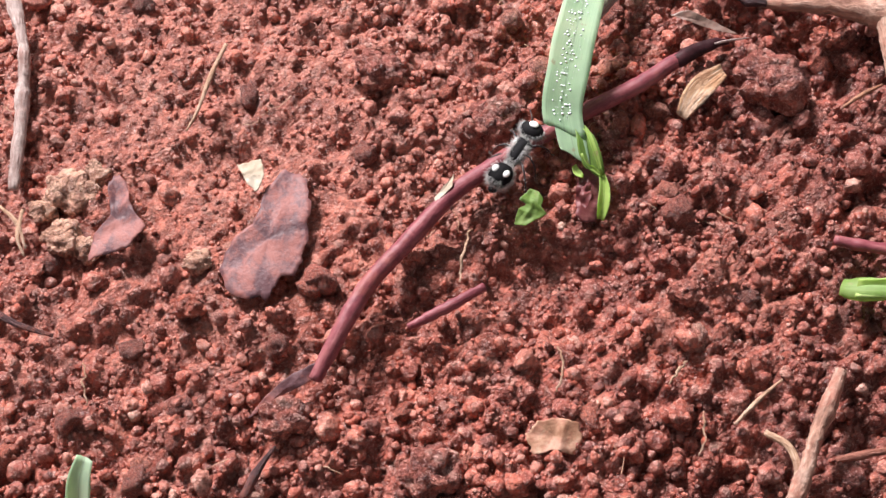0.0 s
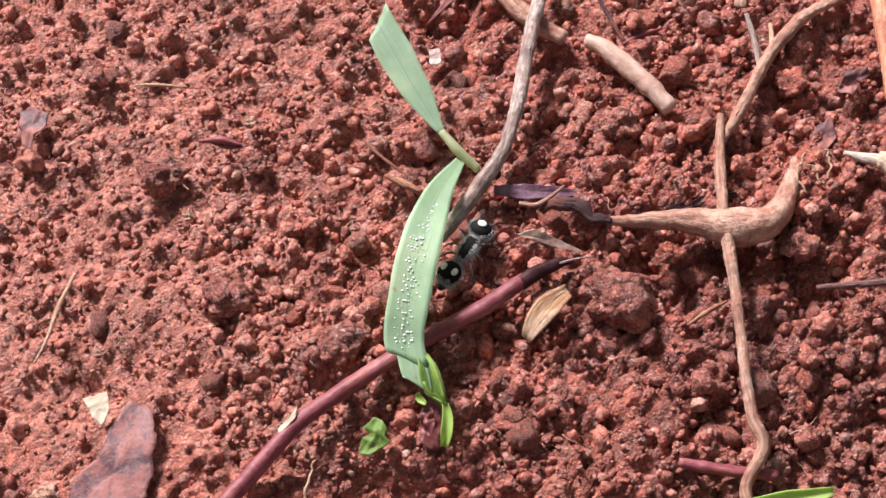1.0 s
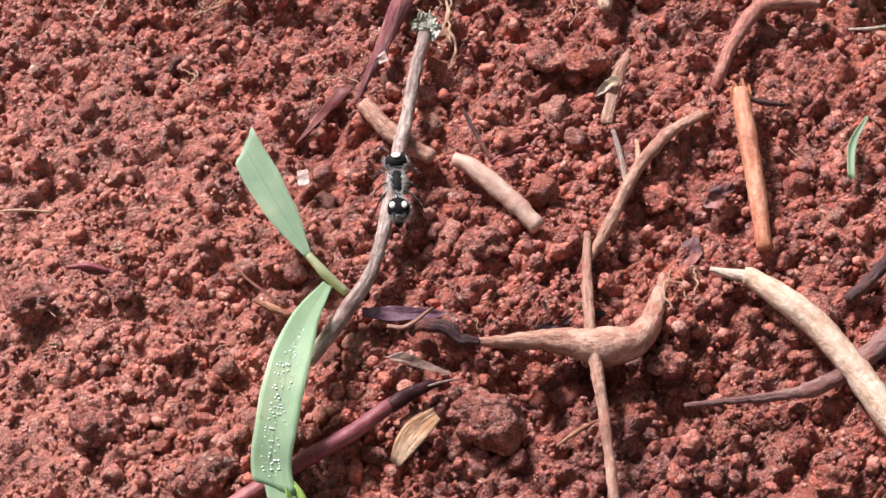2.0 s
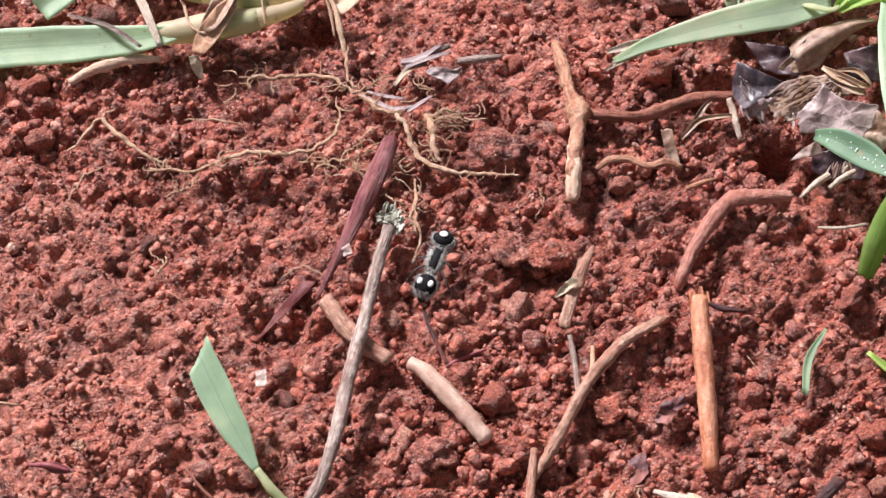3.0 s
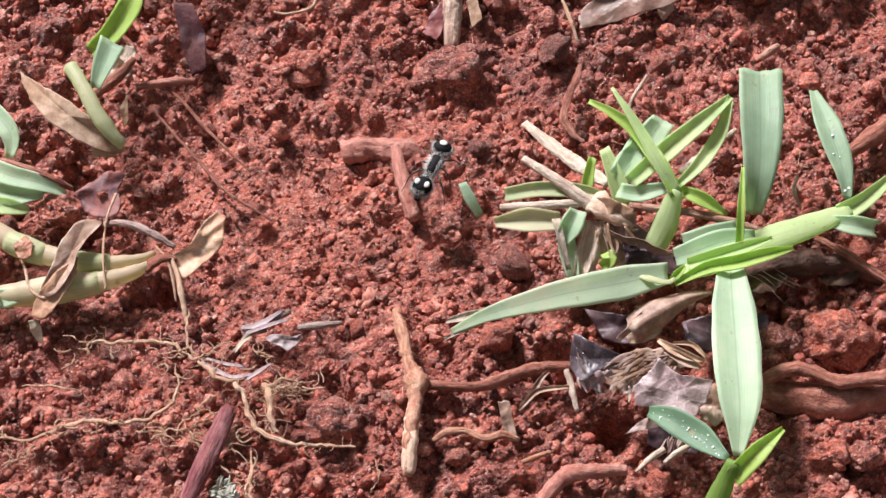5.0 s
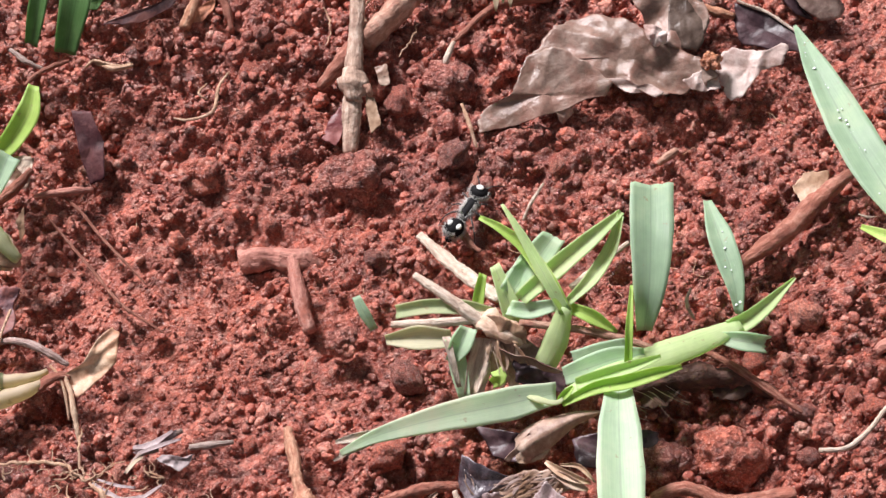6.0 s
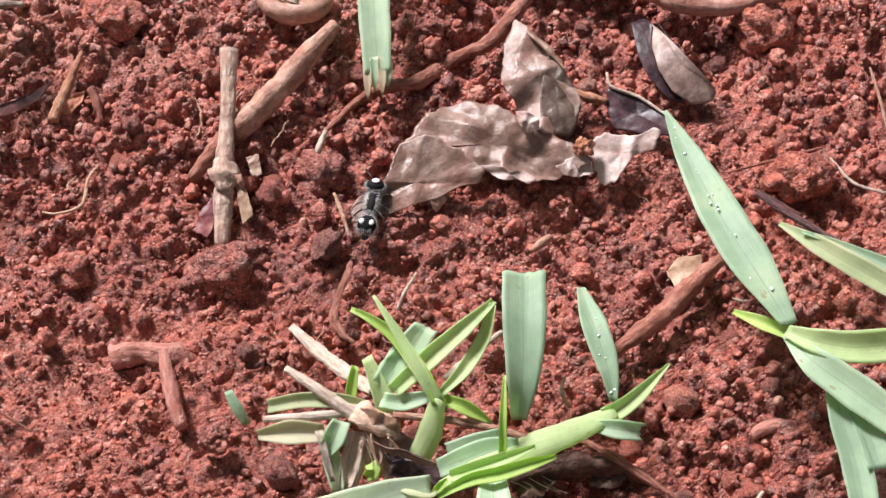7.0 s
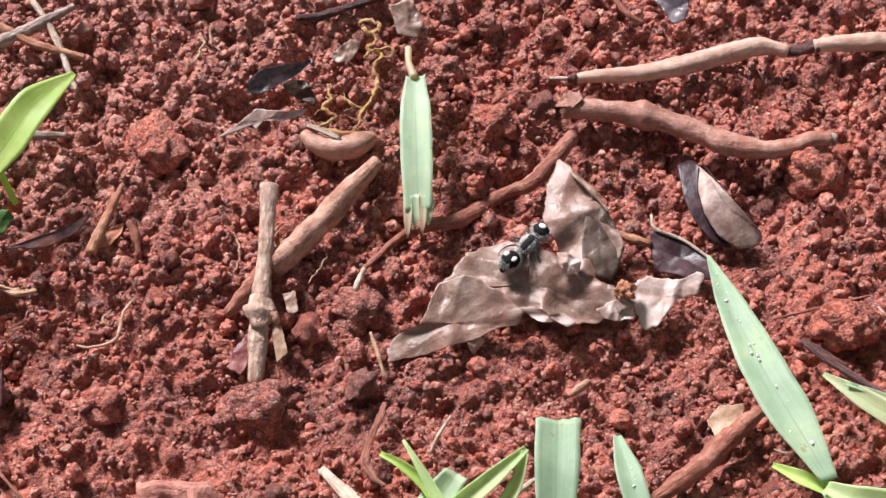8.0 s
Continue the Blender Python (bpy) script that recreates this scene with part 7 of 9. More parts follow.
# ---- the top: dead leaf, sticks, far grass ----
def dead_leaf():
    big = thing("dead_leaf", "large crumpled grey-brown dead leaf lying on soil", "leaf")
    add("blade", leaf_mesh("blade", [(10.51, 17.98, -0.02), (10.57, 18.32, 0.03), (10.72, 18.46, 0.12), (11.12, 18.56, 0.33), (11.43, 19.23, 0.53), (11.97, 19.32, 0.62), (12.45, 19.02, 0.61), (12.87, 18.67, 0.45), (12.79, 18.48, 0.27), (12.42, 18.44, 0.25), (12.13, 18.27, 0.24), (11.64, 18.15, 0.18), (11.10, 18.04, 0.06)], crumple=0.15, jag=0.03, seed=2, waves=1.2, seg=120, rings=22), DEAD_LEAF, big, "pale grey-brown folded tip")
    add("blade", leaf_mesh("blade", [(11.52, 19.24, 0.25), (11.63, 19.59, 0.25), (11.94, 19.92, 0.27), (12.24, 20.13, 0.29), (12.69, 20.16, 0.32), (13.18, 19.99, 0.37), (13.84, 19.50, 0.43), (14.51, 19.09, 0.38), (14.78, 18.73, 0.28), (14.28, 18.60, 0.24), (13.64, 18.46, 0.24), (13.22, 18.73, 0.26), (12.88, 18.82, 0.25), (12.35, 19.10, 0.23), (11.97, 19.31, 0.24)], crumple=0.29, jag=0.04, seed=31, waves=1.8, seg=130, rings=24), DEAD_LEAF, big, "crumpled dark middle of the leaf")
    add("lobe", leaf_mesh("lobe", [(13.66, 21.61, 0.82), (13.85, 21.42, 0.81), (14.13, 21.05, 0.80), (14.40, 20.59, 0.73), (14.62, 20.14, 0.58), (14.70, 19.85, 0.48), (14.48, 19.34, 0.28), (13.94, 19.38, 0.33), (13.66, 19.69, 0.38), (13.32, 20.37, 0.59), (13.43, 21.08, 0.71)], crumple=0.22, jag=0.03, seed=5, waves=1.5, seg=110, rings=20), DEAD_LEAF, big, "upturned grey-brown lobe")
    add("torn_edge", leaf_mesh("torn_edge", [(14.67, 19.24, 0.23), (15.12, 19.37, 0.28), (15.65, 19.25, 0.29), (15.95, 19.38, 0.34), (16.09, 19.24, 0.32), (15.97, 19.00, 0.25), (15.58, 18.93, 0.19), (15.21, 18.52, 0.09), (15.01, 18.46, 0.09), (14.87, 18.62, 0.09), (14.79, 18.86, 0.18)], crumple=0.14, jag=0.1, seed=6), PINK_LEAF, big, "pale pinkish torn edge")
    add("rim", leaf_mesh("rim", [(12.85, 18.75, 0.39), (13.07, 18.74, 0.40), (13.35, 18.60, 0.38), (13.55, 18.62, 0.36), (13.80, 18.45, 0.30), (13.63, 18.39, 0.26), (13.45, 18.51, 0.26), (13.20, 18.48, 0.29), (13.01, 18.60, 0.33)], crumple=0.06, jag=0.08, seed=7), PINK_LEAF, big, "pale curled underside")
    add("rim", leaf_mesh("rim", [(14.14, 18.71, 0.30), (14.49, 18.89, 0.33), (14.76, 18.79, 0.28), (14.82, 18.58, 0.21), (14.52, 18.52, 0.19), (14.28, 18.59, 0.23)], crumple=0.06, jag=0.1, seed=8), PINK_LEAF, big, "pale curled underside")
    # overlay on the lobe; the shade of this half is in its dark colour
    add("fold", leaf_mesh("fold", [(14.19, 20.80, 0.84), (14.39, 20.54, 0.80), (14.60, 20.11, 0.66), (14.69, 19.81, 0.54), (14.46, 19.28, 0.38), (14.15, 19.36, 0.42), (13.94, 19.45, 0.44), (13.96, 19.82, 0.56), (14.02, 20.26, 0.70)], crumple=0.10, jag=0.03, seed=13), FOLD_SHADE, big, "brown folded half of the lobe, darkened as shade")
    add("rolled_edge", tube_mesh("rolled_edge", [(13.84, 21.28, 0.85), (13.95, 21.11, 0.87), (14.12, 20.94, 0.86), (14.30, 20.68, 0.83), (14.45, 20.42, 0.78)], [0.040, 0.111, 0.131, 0.080, 0.040], rough=0.2), BROWN_LEAF, big, "brown rolled edge")
    add("curl", leaf_mesh("curl", [(13.51, 19.73, 0.60), (13.73, 19.64, 0.66), (13.91, 19.51, 0.64), (13.89, 19.35, 0.56), (13.67, 19.31, 0.52), (13.54, 19.47, 0.58)], crumple=0.08, jag=0.06, seed=14, dome=0.08), PINK_LEAF, big, "small pale curled flap")
    add("shred", leaf_mesh("shred", [(11.89, 18.24, 0.15), (12.13, 18.31, 0.20), (12.20, 18.26, 0.12), (12.00, 18.07, 0.00)], crumple=0.03, jag=0.1, seed=9), DEAD_LEAF, big, "hanging shred")


dead_leaf()


def node_stick():
    stick = thing("node_stick", "dry jointed grass stalk standing in soil", "stick")
    add("stalk", tube_mesh("stalk", [(8.49, 21.26, 0.80), (8.45, 20.48, 0.65), (8.40, 19.61, 0.51), (8.34, 18.89, 0.39)], [0.342, 0.272, 0.262, 0.342], rough=0.06, flat=0.8), TAN_STICK, stick, "bleached tan stalk")
    add("node", tube_mesh("node", [(8.37, 19.05, 0.43), (8.36, 18.86, 0.44), (8.34, 18.71, 0.43), (8.33, 18.51, 0.38)], [0.282, 0.443, 0.503, 0.342], rough=0.35, flat=0.85), TAN_STICK, stick, "swollen lumpy joint")
    add("bud", tube_mesh("bud", [(8.46, 18.79, 0.41), (8.58, 18.74, 0.40), (8.68, 18.62, 0.34)], [0.181, 0.221, 0.080], rough=0.3), PALE_ROOT, stick, "dried bud at the joint")
    add("stalk", tube_mesh("stalk", [(8.34, 18.83, 0.37), (8.30, 18.28, 0.23), (8.27, 17.59, 0.07)], [0.342, 0.362, 0.282], rough=0.08, flat=0.8), TAN_STICK, stick, "brown lower stalk")
    add("husk", leaf_mesh("husk", [(8.56, 18.81, 0.38), (8.72, 18.55, 0.32), (8.83, 18.10, 0.21), (8.64, 17.97, 0.17), (8.56, 18.36, 0.27)], crumple=0.03), CHIP, stick, "torn pale husk")


node_stick()
leaf("dark_husk", "red-violet leaf behind the stalk", "leaf", [(7.76, 17.94, 0.09), (7.94, 18.36, 0.14), (8.18, 18.60, 0.19), (8.14, 18.03, 0.10), (8.00, 17.78, 0.06)], RED_BARK, "dark husks", crumple=0.05)
root("slant_stick", "rough brown stick leaning behind the stalk", "stick", [(10.40, 21.97, 0.46), (9.96, 21.43, 0.44), (9.40, 20.75, 0.38), (8.85, 20.14, 0.32), (8.51, 19.80, 0.32)], [0.262, 0.443, 0.463, 0.483, 0.443], PALE_ROOT, "short sticks", rough=0.1)
root("slant_stick", "dark brown stick end under the stalk", "stick", [(8.48, 19.89, 0.27), (8.11, 19.41, 0.21), (7.72, 18.98, 0.11)], [0.362, 0.382, 0.181], BROWN_ROOT, "short sticks", rough=0.1)
leaf("pale_flake", "dull grey flake beside the stalk", "flake", [(8.72, 19.27, 0.29), (8.94, 19.29, 0.33), (8.99, 18.95, 0.22), (8.81, 18.93, 0.18)], BROWN_LEAF, "pale flakes", crumple=0.04)


def grass_cutting():
    plant = thing("grass_cutting", "pale green cut grass blade hanging over a twig", "grass")
    pts = [(11.13, 23.43, 1.05), (11.12, 22.56, 1.07), (11.12, 21.54, 0.90), (11.12, 20.92, 0.72), (11.12, 20.70, 0.62)]
    add("blade", blade_mesh("blade", pts, [0.342, 0.543, 0.584, 0.563, 0.463], fold=0.10, seed=3, tear=0.10), GRASS_PALE, plant)
    for k, (x, low) in enumerate(((10.94, 20.26), (11.07, 20.44), (11.20, 20.34), (11.31, 20.52))):
        add("frayed_strip", blade_mesh("frayed_strip", [(x, 20.98, 0.735), (x, 20.76, 0.65), (x - 0.01, 0.5 * (low + 20.70), 0.56), (x - 0.02, low, 0.44)], [0.16, 0.16, 0.14, 0.03], fold=0.1, seed=20 + k), (STOLON, GRASS_PALE, STOLON, GRASS_PALE)[k], plant, "frayed pale strip")
    add("stem", tube_mesh("stem", [(11.01, 24.18, 0.95), (11.02, 23.75, 1.04), (11.12, 23.39, 1.05)], [0.141, 0.121, 0.181], rough=0.06), STOLON, plant, "short yellow stalk")


grass_cutting()
thick_twig = root("bent_twig", "thick brown bent twig lying across crumbs", "twig", [(13.85, 23.15, 0.31), (14.49, 23.06, 0.33), (15.31, 22.91, 0.31), (16.11, 22.56, 0.29), (16.90, 22.17, 0.28), (17.71, 22.07, 0.24), (18.30, 22.24, 0.27), (18.66, 22.26, 0.25)], [0.362, 0.443, 0.443, 0.443, 0.423, 0.382, 0.342, 0.282], BENT_TWIG, "top twigs", rough=0.10, knots=((0.3, 0.25, 0.05), (0.62, 0.25, 0.05)))
add("cut_end", tube_mesh("cut_end", [(18.60, 22.26, 0.255), (18.70, 22.26, 0.25), (18.78, 22.25, 0.24)], [0.240, 0.270, 0.200], rough=0.12), GREY_STICK, thick_twig, "grey broken end")
add("bark_flap", leaf_mesh("bark_flap", [(13.70, 23.12, 0.44), (13.86, 23.34, 0.52), (14.12, 23.30, 0.56), (14.20, 23.14, 0.57), (13.98, 22.98, 0.50)], crumple=0.05, jag=0.12, seed=7), BENT_TWIG, thick_twig, "lifted flap of bark")
pale_twig = root("bent_twig", "pale tan twig in two pieces lying on soil", "twig", [(14.06, 23.82, 0.33), (14.40, 23.84, 0.36), (15.18, 23.88, 0.33), (16.04, 24.04, 0.32), (17.01, 24.30, 0.34), (17.61, 24.44, 0.35), (18.12, 24.28, 0.35)], [0.200, 0.270, 0.330, 0.362, 0.362, 0.362, 0.241], SMOOTH_TWIG, "top twigs", rough=0.07)
add("twig_end", tube_mesh("twig_end", [(18.62, 24.39, 0.36), (19.04, 24.40, 0.38), (19.67, 24.39, 0.41), (20.29, 24.37, 0.44)], [0.241, 0.342, 0.362, 0.362], rough=0.07), SMOOTH_TWIG, pale_twig)
add("joint", tube_mesh("joint", [(18.05, 24.30, 0.33), (18.29, 24.31, 0.33), (18.52, 24.36, 0.34), (18.72, 24.40, 0.35)], [0.181, 0.221, 0.241, 0.250], rough=0.2), DARK_STICK, pale_twig, "dark split joint")
add("joint", tube_mesh("joint", [(13.96, 23.84, 0.32), (14.06, 23.82, 0.34), (14.15, 23.82, 0.35)], [0.150, 0.260, 0.220], rough=0.25), DARK_STICK, pale_twig, "dark split joint")
add("core", tube_mesh("core", [(13.62, 23.90, 0.28), (13.80, 23.87, 0.30), (14.02, 23.83, 0.33)], [0.07, 0.09, 0.09], rough=0.1), STRAW, pale_twig, "pale bare core")
root("winding_root", "winding brown root running under the leaf", "root", [(13.99, 22.58, 0.21), (13.55, 22.02, 0.13), (13.17, 21.67, 0.02), (12.71, 21.61, -0.17), (12.23, 21.28, -0.15), (11.81, 20.85, 0.09), (11.25, 20.71, 0.16), (10.84, 20.67, -0.03), (10.43, 20.28, -0.03), (10.08, 19.86, 0.04)], [0.241, 0.302, 0.282, 0.201, 0.262, 0.302, 0.241, 0.161, 0.121, 0.091], BROWN_ROOT, "brown roots", rough=0.12)
root("straw_bit", "cream broken root end on soil", "straw", [(10.14, 19.83, 0.16), (10.04, 19.61, 0.14), (9.97, 19.41, 0.08)], [0.101, 0.131, 0.111], STRAW, "straw fibres")


def seed_husk():
    husk = thing("seed_husk", "boat-shaped grey seed husk lying open", "husk")
    add("shell", leaf_mesh("shell", [(15.82, 21.81, 0.30), (16.02, 21.88, 0.32), (16.19, 21.80, 0.32), (16.12, 21.21, 0.26), (16.19, 20.74, 0.20), (16.41, 20.29, 0.12), (16.65, 20.10, 0.05), (16.31, 20.25, 0.05), (16.05, 20.62, 0.08), (15.87, 21.12, 0.18)], crumple=0.02, dome=0.05, jag=0.02), DARK_LEAF, husk, "dark outer shell")
    add("shell", leaf_mesh("shell", [(16.17, 21.77, 0.42), (16.29, 21.55, 0.42), (16.50, 21.19, 0.40), (16.76, 20.77, 0.36), (17.05, 20.39, 0.30), (17.19, 20.20, 0.24), (17.08, 20.06, 0.17), (16.74, 20.01, 0.13), (16.41, 20.26, 0.16), (16.21, 20.68, 0.22), (16.13, 21.18, 0.30)], crumple=0.03, dome=0.15, jag=0.015, seed=3, seg=80, rings=16), SHELL, husk, "smooth grey-brown inner shell, paler at its top")
    add("rim", tube_mesh("rim", [(16.24, 21.68, 0.46), (16.50, 21.19, 0.44), (16.77, 20.74, 0.40), (17.16, 20.20, 0.28)], [0.02, 0.035, 0.035, 0.02], rough=0.1, sides=7), DARK_STICK, husk, "dark thin rim")


seed_husk()
leaf("dark_husk", "black leaf with a pale rim", "leaf", [(15.23, 20.38, 0.23), (15.69, 20.21, 0.23), (16.15, 19.83, 0.24), (16.49, 19.24, 0.21), (15.93, 19.43, 0.04), (15.31, 19.64, 0.03), (15.19, 20.10, 0.08)], DARK_LEAF, "dark husks", crumple=0.05, seed=12)
root("straw_bit", "thin pale leaf rim fibre", "straw", [(15.25, 20.65, 0.33), (15.30, 20.37, 0.30), (15.78, 20.11, 0.28), (16.25, 19.64, 0.30)], [0.050, 0.060, 0.060, 0.040], STRAW, "straw fibres")
root("straw_bit", "orange twig bit beside the leaf", "straw", [(14.66, 20.36, 0.18), (14.90, 20.24, 0.18), (15.20, 20.16, 0.13)], [0.141, 0.181, 0.141], ORANGE_ROOT, "straw fibres")


def right_grass():
    plant = thing("grass_plant", "spreading grass plant with long dewy blade", "grass")
    long_blade = [(15.99, 18.94, 1.50), (16.23, 17.69, 1.84), (16.60, 16.32, 2.01), (17.02, 15.16, 2.09), (17.35, 14.33, 2.06)]
    ob = add("blade", blade_mesh("blade", long_blade, [0.059, 0.455, 0.693, 0.713, 0.257], fold=0.14, seed=2), GRASS, plant, "long tapering green blade with dew beads")
    dew_on(ob, long_blade, 0.3, 26, 0.024, 6)
    add("blade", blade_mesh("blade", [(16.61, 14.94, 1.48), (16.96, 14.59, 1.72), (17.36, 14.20, 1.97)], [0.078, 0.234, 0.215], fold=0.3, seed=3), GRASS_BRIGHT, plant, "short bright blade")
    add("blade", blade_mesh("blade", [(17.28, 14.22, 2.06), (17.72, 13.91, 2.21), (18.31, 13.74, 2.27), (19.20, 13.79, 2.25)], [0.195, 0.449, 0.547, 0.488], fold=0.2, seed=4), GRASS_FRESH, plant, "pale runner blade")
    add("blade", blade_mesh("blade", [(17.29, 14.21, 1.96), (17.60, 13.62, 2.12), (18.14, 13.10, 2.09), (18.83, 12.47, 1.99)], [0.156, 0.508, 0.586, 0.488], fold=0.15, seed=5), GRASS_PALE, plant, "pale blade with dew beads")
    add("blade", blade_mesh("blade", [(17.90, 13.54, 1.84), (17.96, 12.78, 1.79), (18.06, 12.02, 1.74), (18.08, 11.11, 1.69)], [0.234, 0.430, 0.488, 0.449], fold=0.15, seed=6), GRASS, plant, "drooping green blade")
    add("blade", blade_mesh("blade", [(18.16, 13.51, 1.87), (18.30, 12.74, 1.82), (18.42, 11.89, 1.78)], [0.254, 0.430, 0.430], fold=0.15, seed=7), GRASS, plant, "drooping green blade")


right_grass()


def dry_blades():
    plant = thing("dry_grass", "bleached dry grass blade beside soil clods", "grass")
    add("blade", blade_mesh("blade", [(17.73, 16.88, 0.95), (18.20, 16.37, 1.11), (18.76, 15.85, 1.18), (19.50, 15.25, 1.19)], [0.078, 0.332, 0.391, 0.391], fold=0.2, seed=2), FADING, plant, "bleached cream blade")
    add("blade", blade_mesh("blade", [(18.04, 16.58, 1.14), (18.56, 16.29, 1.19), (19.55, 15.63, 1.27)], [0.059, 0.156, 0.254], fold=0.2, seed=3), GRASS, plant, "grey-green blade")
    add("stalk", tube_mesh("stalk", [(17.59, 17.93, 0.29), (17.96, 17.36, 0.54), (18.44, 16.83, 0.70), (18.90, 16.30, 0.87)], [0.098, 0.137, 0.117, 0.078], rough=0.1), DARK_STICK, plant, "dark thin stalk")


dry_blades()


def left_leaf_plant():
    plant = thing("leafy_weed", "bright green weed leaf with a thin stem", "plant")
    add("leaf", blade_mesh("leaf", [(3.45, 21.23, 1.27), (3.91, 21.75, 1.62), (4.38, 22.48, 1.79), (5.02, 23.26, 1.68)], [0.402, 0.724, 0.644, 0.101], fold=0.12, seed=2), GRASS_BRIGHT, plant, "broad bright green leaf")
    add("stem", tube_mesh("stem", [(3.64, 21.70, 1.21), (3.80, 21.44, 0.88), (3.94, 21.21, 0.56)], [0.121, 0.131, 0.121], rough=0.05), GRASS_BRIGHT, plant, "thin green stem")
    add("leaf", leaf_mesh("leaf", [(3.44, 21.14, 0.46), (3.81, 21.10, 0.55), (3.90, 21.01, 0.44), (3.70, 20.77, 0.32), (3.45, 20.74, 0.32)], crumple=0.06), GRASS_DARK, plant, "small dark green leaf")


left_leaf_plant()


def left_blades():
    plant = thing("grass_tuft", "dark green grass tuft at the edge", "grass")
    add("blade", blade_mesh("blade", [(3.00, 20.48, 1.70), (2.87, 20.00, 1.36), (2.71, 19.59, 0.93)], [0.327, 0.327, 0.231], fold=0.2, seed=2), GRASS_DARK, plant)
    add("blade", blade_mesh("blade", [(3.71, 20.61, 1.80), (3.54, 19.90, 1.45), (3.32, 19.39, 0.91)], [0.576, 0.538, 0.384], fold=0.15, seed=3), GRASS_DARK, plant)
    add("blade", blade_mesh("blade", [(2.86, 18.63, 1.07), (2.77, 18.15, 0.94), (2.46, 17.73, 0.72), (2.04, 17.43, 0.50)], [0.192, 0.442, 0.384, 0.288], fold=0.25, seed=4), GRASS_BRIGHT, plant, "bright green shoot tip")
    add("sheath", leaf_mesh("sheath", [(2.17, 15.87, 0.47), (2.49, 16.01, 0.48), (2.69, 15.67, 0.38), (2.54, 15.43, 0.28), (2.16, 15.43, 0.26)], crumple=0.05), STOLON, plant, "pale shoot sheath")
    add("husk", leaf_mesh("husk", [(2.22, 17.36, 0.40), (2.62, 17.56, 0.52), (2.83, 17.49, 0.52), (2.71, 17.06, 0.30), (2.33, 16.91, 0.29)], crumple=0.06), BROWN_LEAF, plant, "withered husk")


left_blades()
leaf("dark_husk", "dark maroon curled husk standing in soil", "leaf", [(3.44, 18.39, 0.56), (3.76, 18.41, 0.56), (3.99, 17.84, 0.44), (4.01, 17.22, 0.22), (3.75, 17.18, 0.12), (3.56, 17.69, 0.33)], MAROON_LEAF, "dark husks", crumple=0.06, seed=14)
leaf("dark_husk", "dark violet pointed leaf on soil", "leaf", [(3.74, 20.39, 0.33), (4.28, 20.59, 0.39), (4.77, 20.76, 0.39), (5.24, 21.06, 0.41), (5.07, 20.72, 0.33), (4.48, 20.44, 0.29)], PURPLE_LEAF, "dark husks", crumple=0.04, seed=15)
arched_leaf = leaf("dark_husk", "dark violet glossy arched leaf with brown underside", "leaf", [(8.00, 23.57, 0.60), (8.05, 23.75, 0.72), (8.27, 23.86, 0.84), (8.70, 23.97, 0.88), (9.12, 24.13, 0.80), (9.28, 24.20, 0.74), (9.11, 24.03, 0.72), (8.90, 23.83, 0.70), (8.64, 23.71, 0.66), (8.26, 23.51, 0.60)], SLATE_LEAF, "dark husks", crumple=0.10, seed=16)
add("underside", leaf_mesh("underside", [(8.64, 23.71, 0.60), (8.90, 23.81, 0.66), (9.10, 23.80, 0.60), (9.27, 23.47, 0.45), (9.22, 23.37, 0.38), (9.01, 23.45, 0.42), (8.76, 23.57, 0.50)], crumple=0.08, jag=0.1, seed=36), ROT_AND_SHADE, arched_leaf, "rotten brown underside")
leaf("faded_leaf", "pale pinkish curled leaf scrap on crumbs", "leaf", [(7.47, 22.64, 0.45), (7.72, 22.79, 0.52), (7.94, 22.90, 0.60), (8.19, 23.08, 0.70), (8.45, 23.04, 0.70), (8.78, 23.03, 0.66), (9.11, 23.10, 0.62), (9.05, 23.02, 0.56), (8.69, 22.90, 0.54), (8.35, 22.93, 0.56), (8.18, 22.77, 0.50), (8.06, 22.89, 0.54), (7.74, 22.70, 0.46)], PINK_LEAF, "dead leaf pieces", crumple=0.07, jag=0.04, seed=17)
leaf("faded_leaf", "grey-pink leaf scrap standing in crumbs", "leaf", [(10.66, 25.37, 0.84), (11.11, 25.44, 0.87), (11.29, 25.02, 0.69), (11.19, 24.79, 0.52), (10.82, 24.85, 0.60)], DEAD_LEAF, "dead leaf pieces", crumple=0.07, seed=18)
leaf("faded_leaf", "dull grey leaf scrap on crumbs", "leaf", [(9.51, 24.38, 0.57), (9.92, 24.68, 0.69), (10.13, 24.62, 0.66), (9.96, 24.32, 0.53), (9.70, 24.23, 0.54)], DEAD_LEAF, "dead leaf pieces", crumple=0.07, seed=19)
leaf("faded_leaf", "blue-grey leaf scrap on soil", "leaf", [(15.73, 25.57, 0.48), (16.38, 25.64, 0.53), (16.29, 25.14, 0.37), (16.02, 25.10, 0.32)], SLATE_LEAF, "dead leaf pieces", crumple=0.05, seed=20)
seed_pod = root("seed_pod", "tan pinkish curved pod lying on crumbs", "pod", [(9.05, 22.67, 0.42), (9.32, 22.40, 0.45), (9.68, 22.28, 0.46), (10.03, 22.37, 0.45), (10.33, 22.58, 0.40)], [0.22, 0.42, 0.48, 0.46, 0.26], POD, rough=0.10, sides=18)
add("ribbon", blade_mesh("ribbon", [(9.12, 22.73, 0.62), (9.42, 22.53, 0.70), (9.75, 22.33, 0.70)], [0.05, 0.09, 0.07], fold=0.2, seed=37), STRAW, seed_pod, "thin straw ribbon over the pod")
root("thin_twig", "brown twig across the top", "twig", [(8.91, 25.20, 0.75), (9.39, 25.22, 0.76), (9.93, 25.43, 0.76), (10.57, 25.69, 0.70)], [0.121, 0.181, 0.141, 0.121], DARK_STICK, "thin twigs")
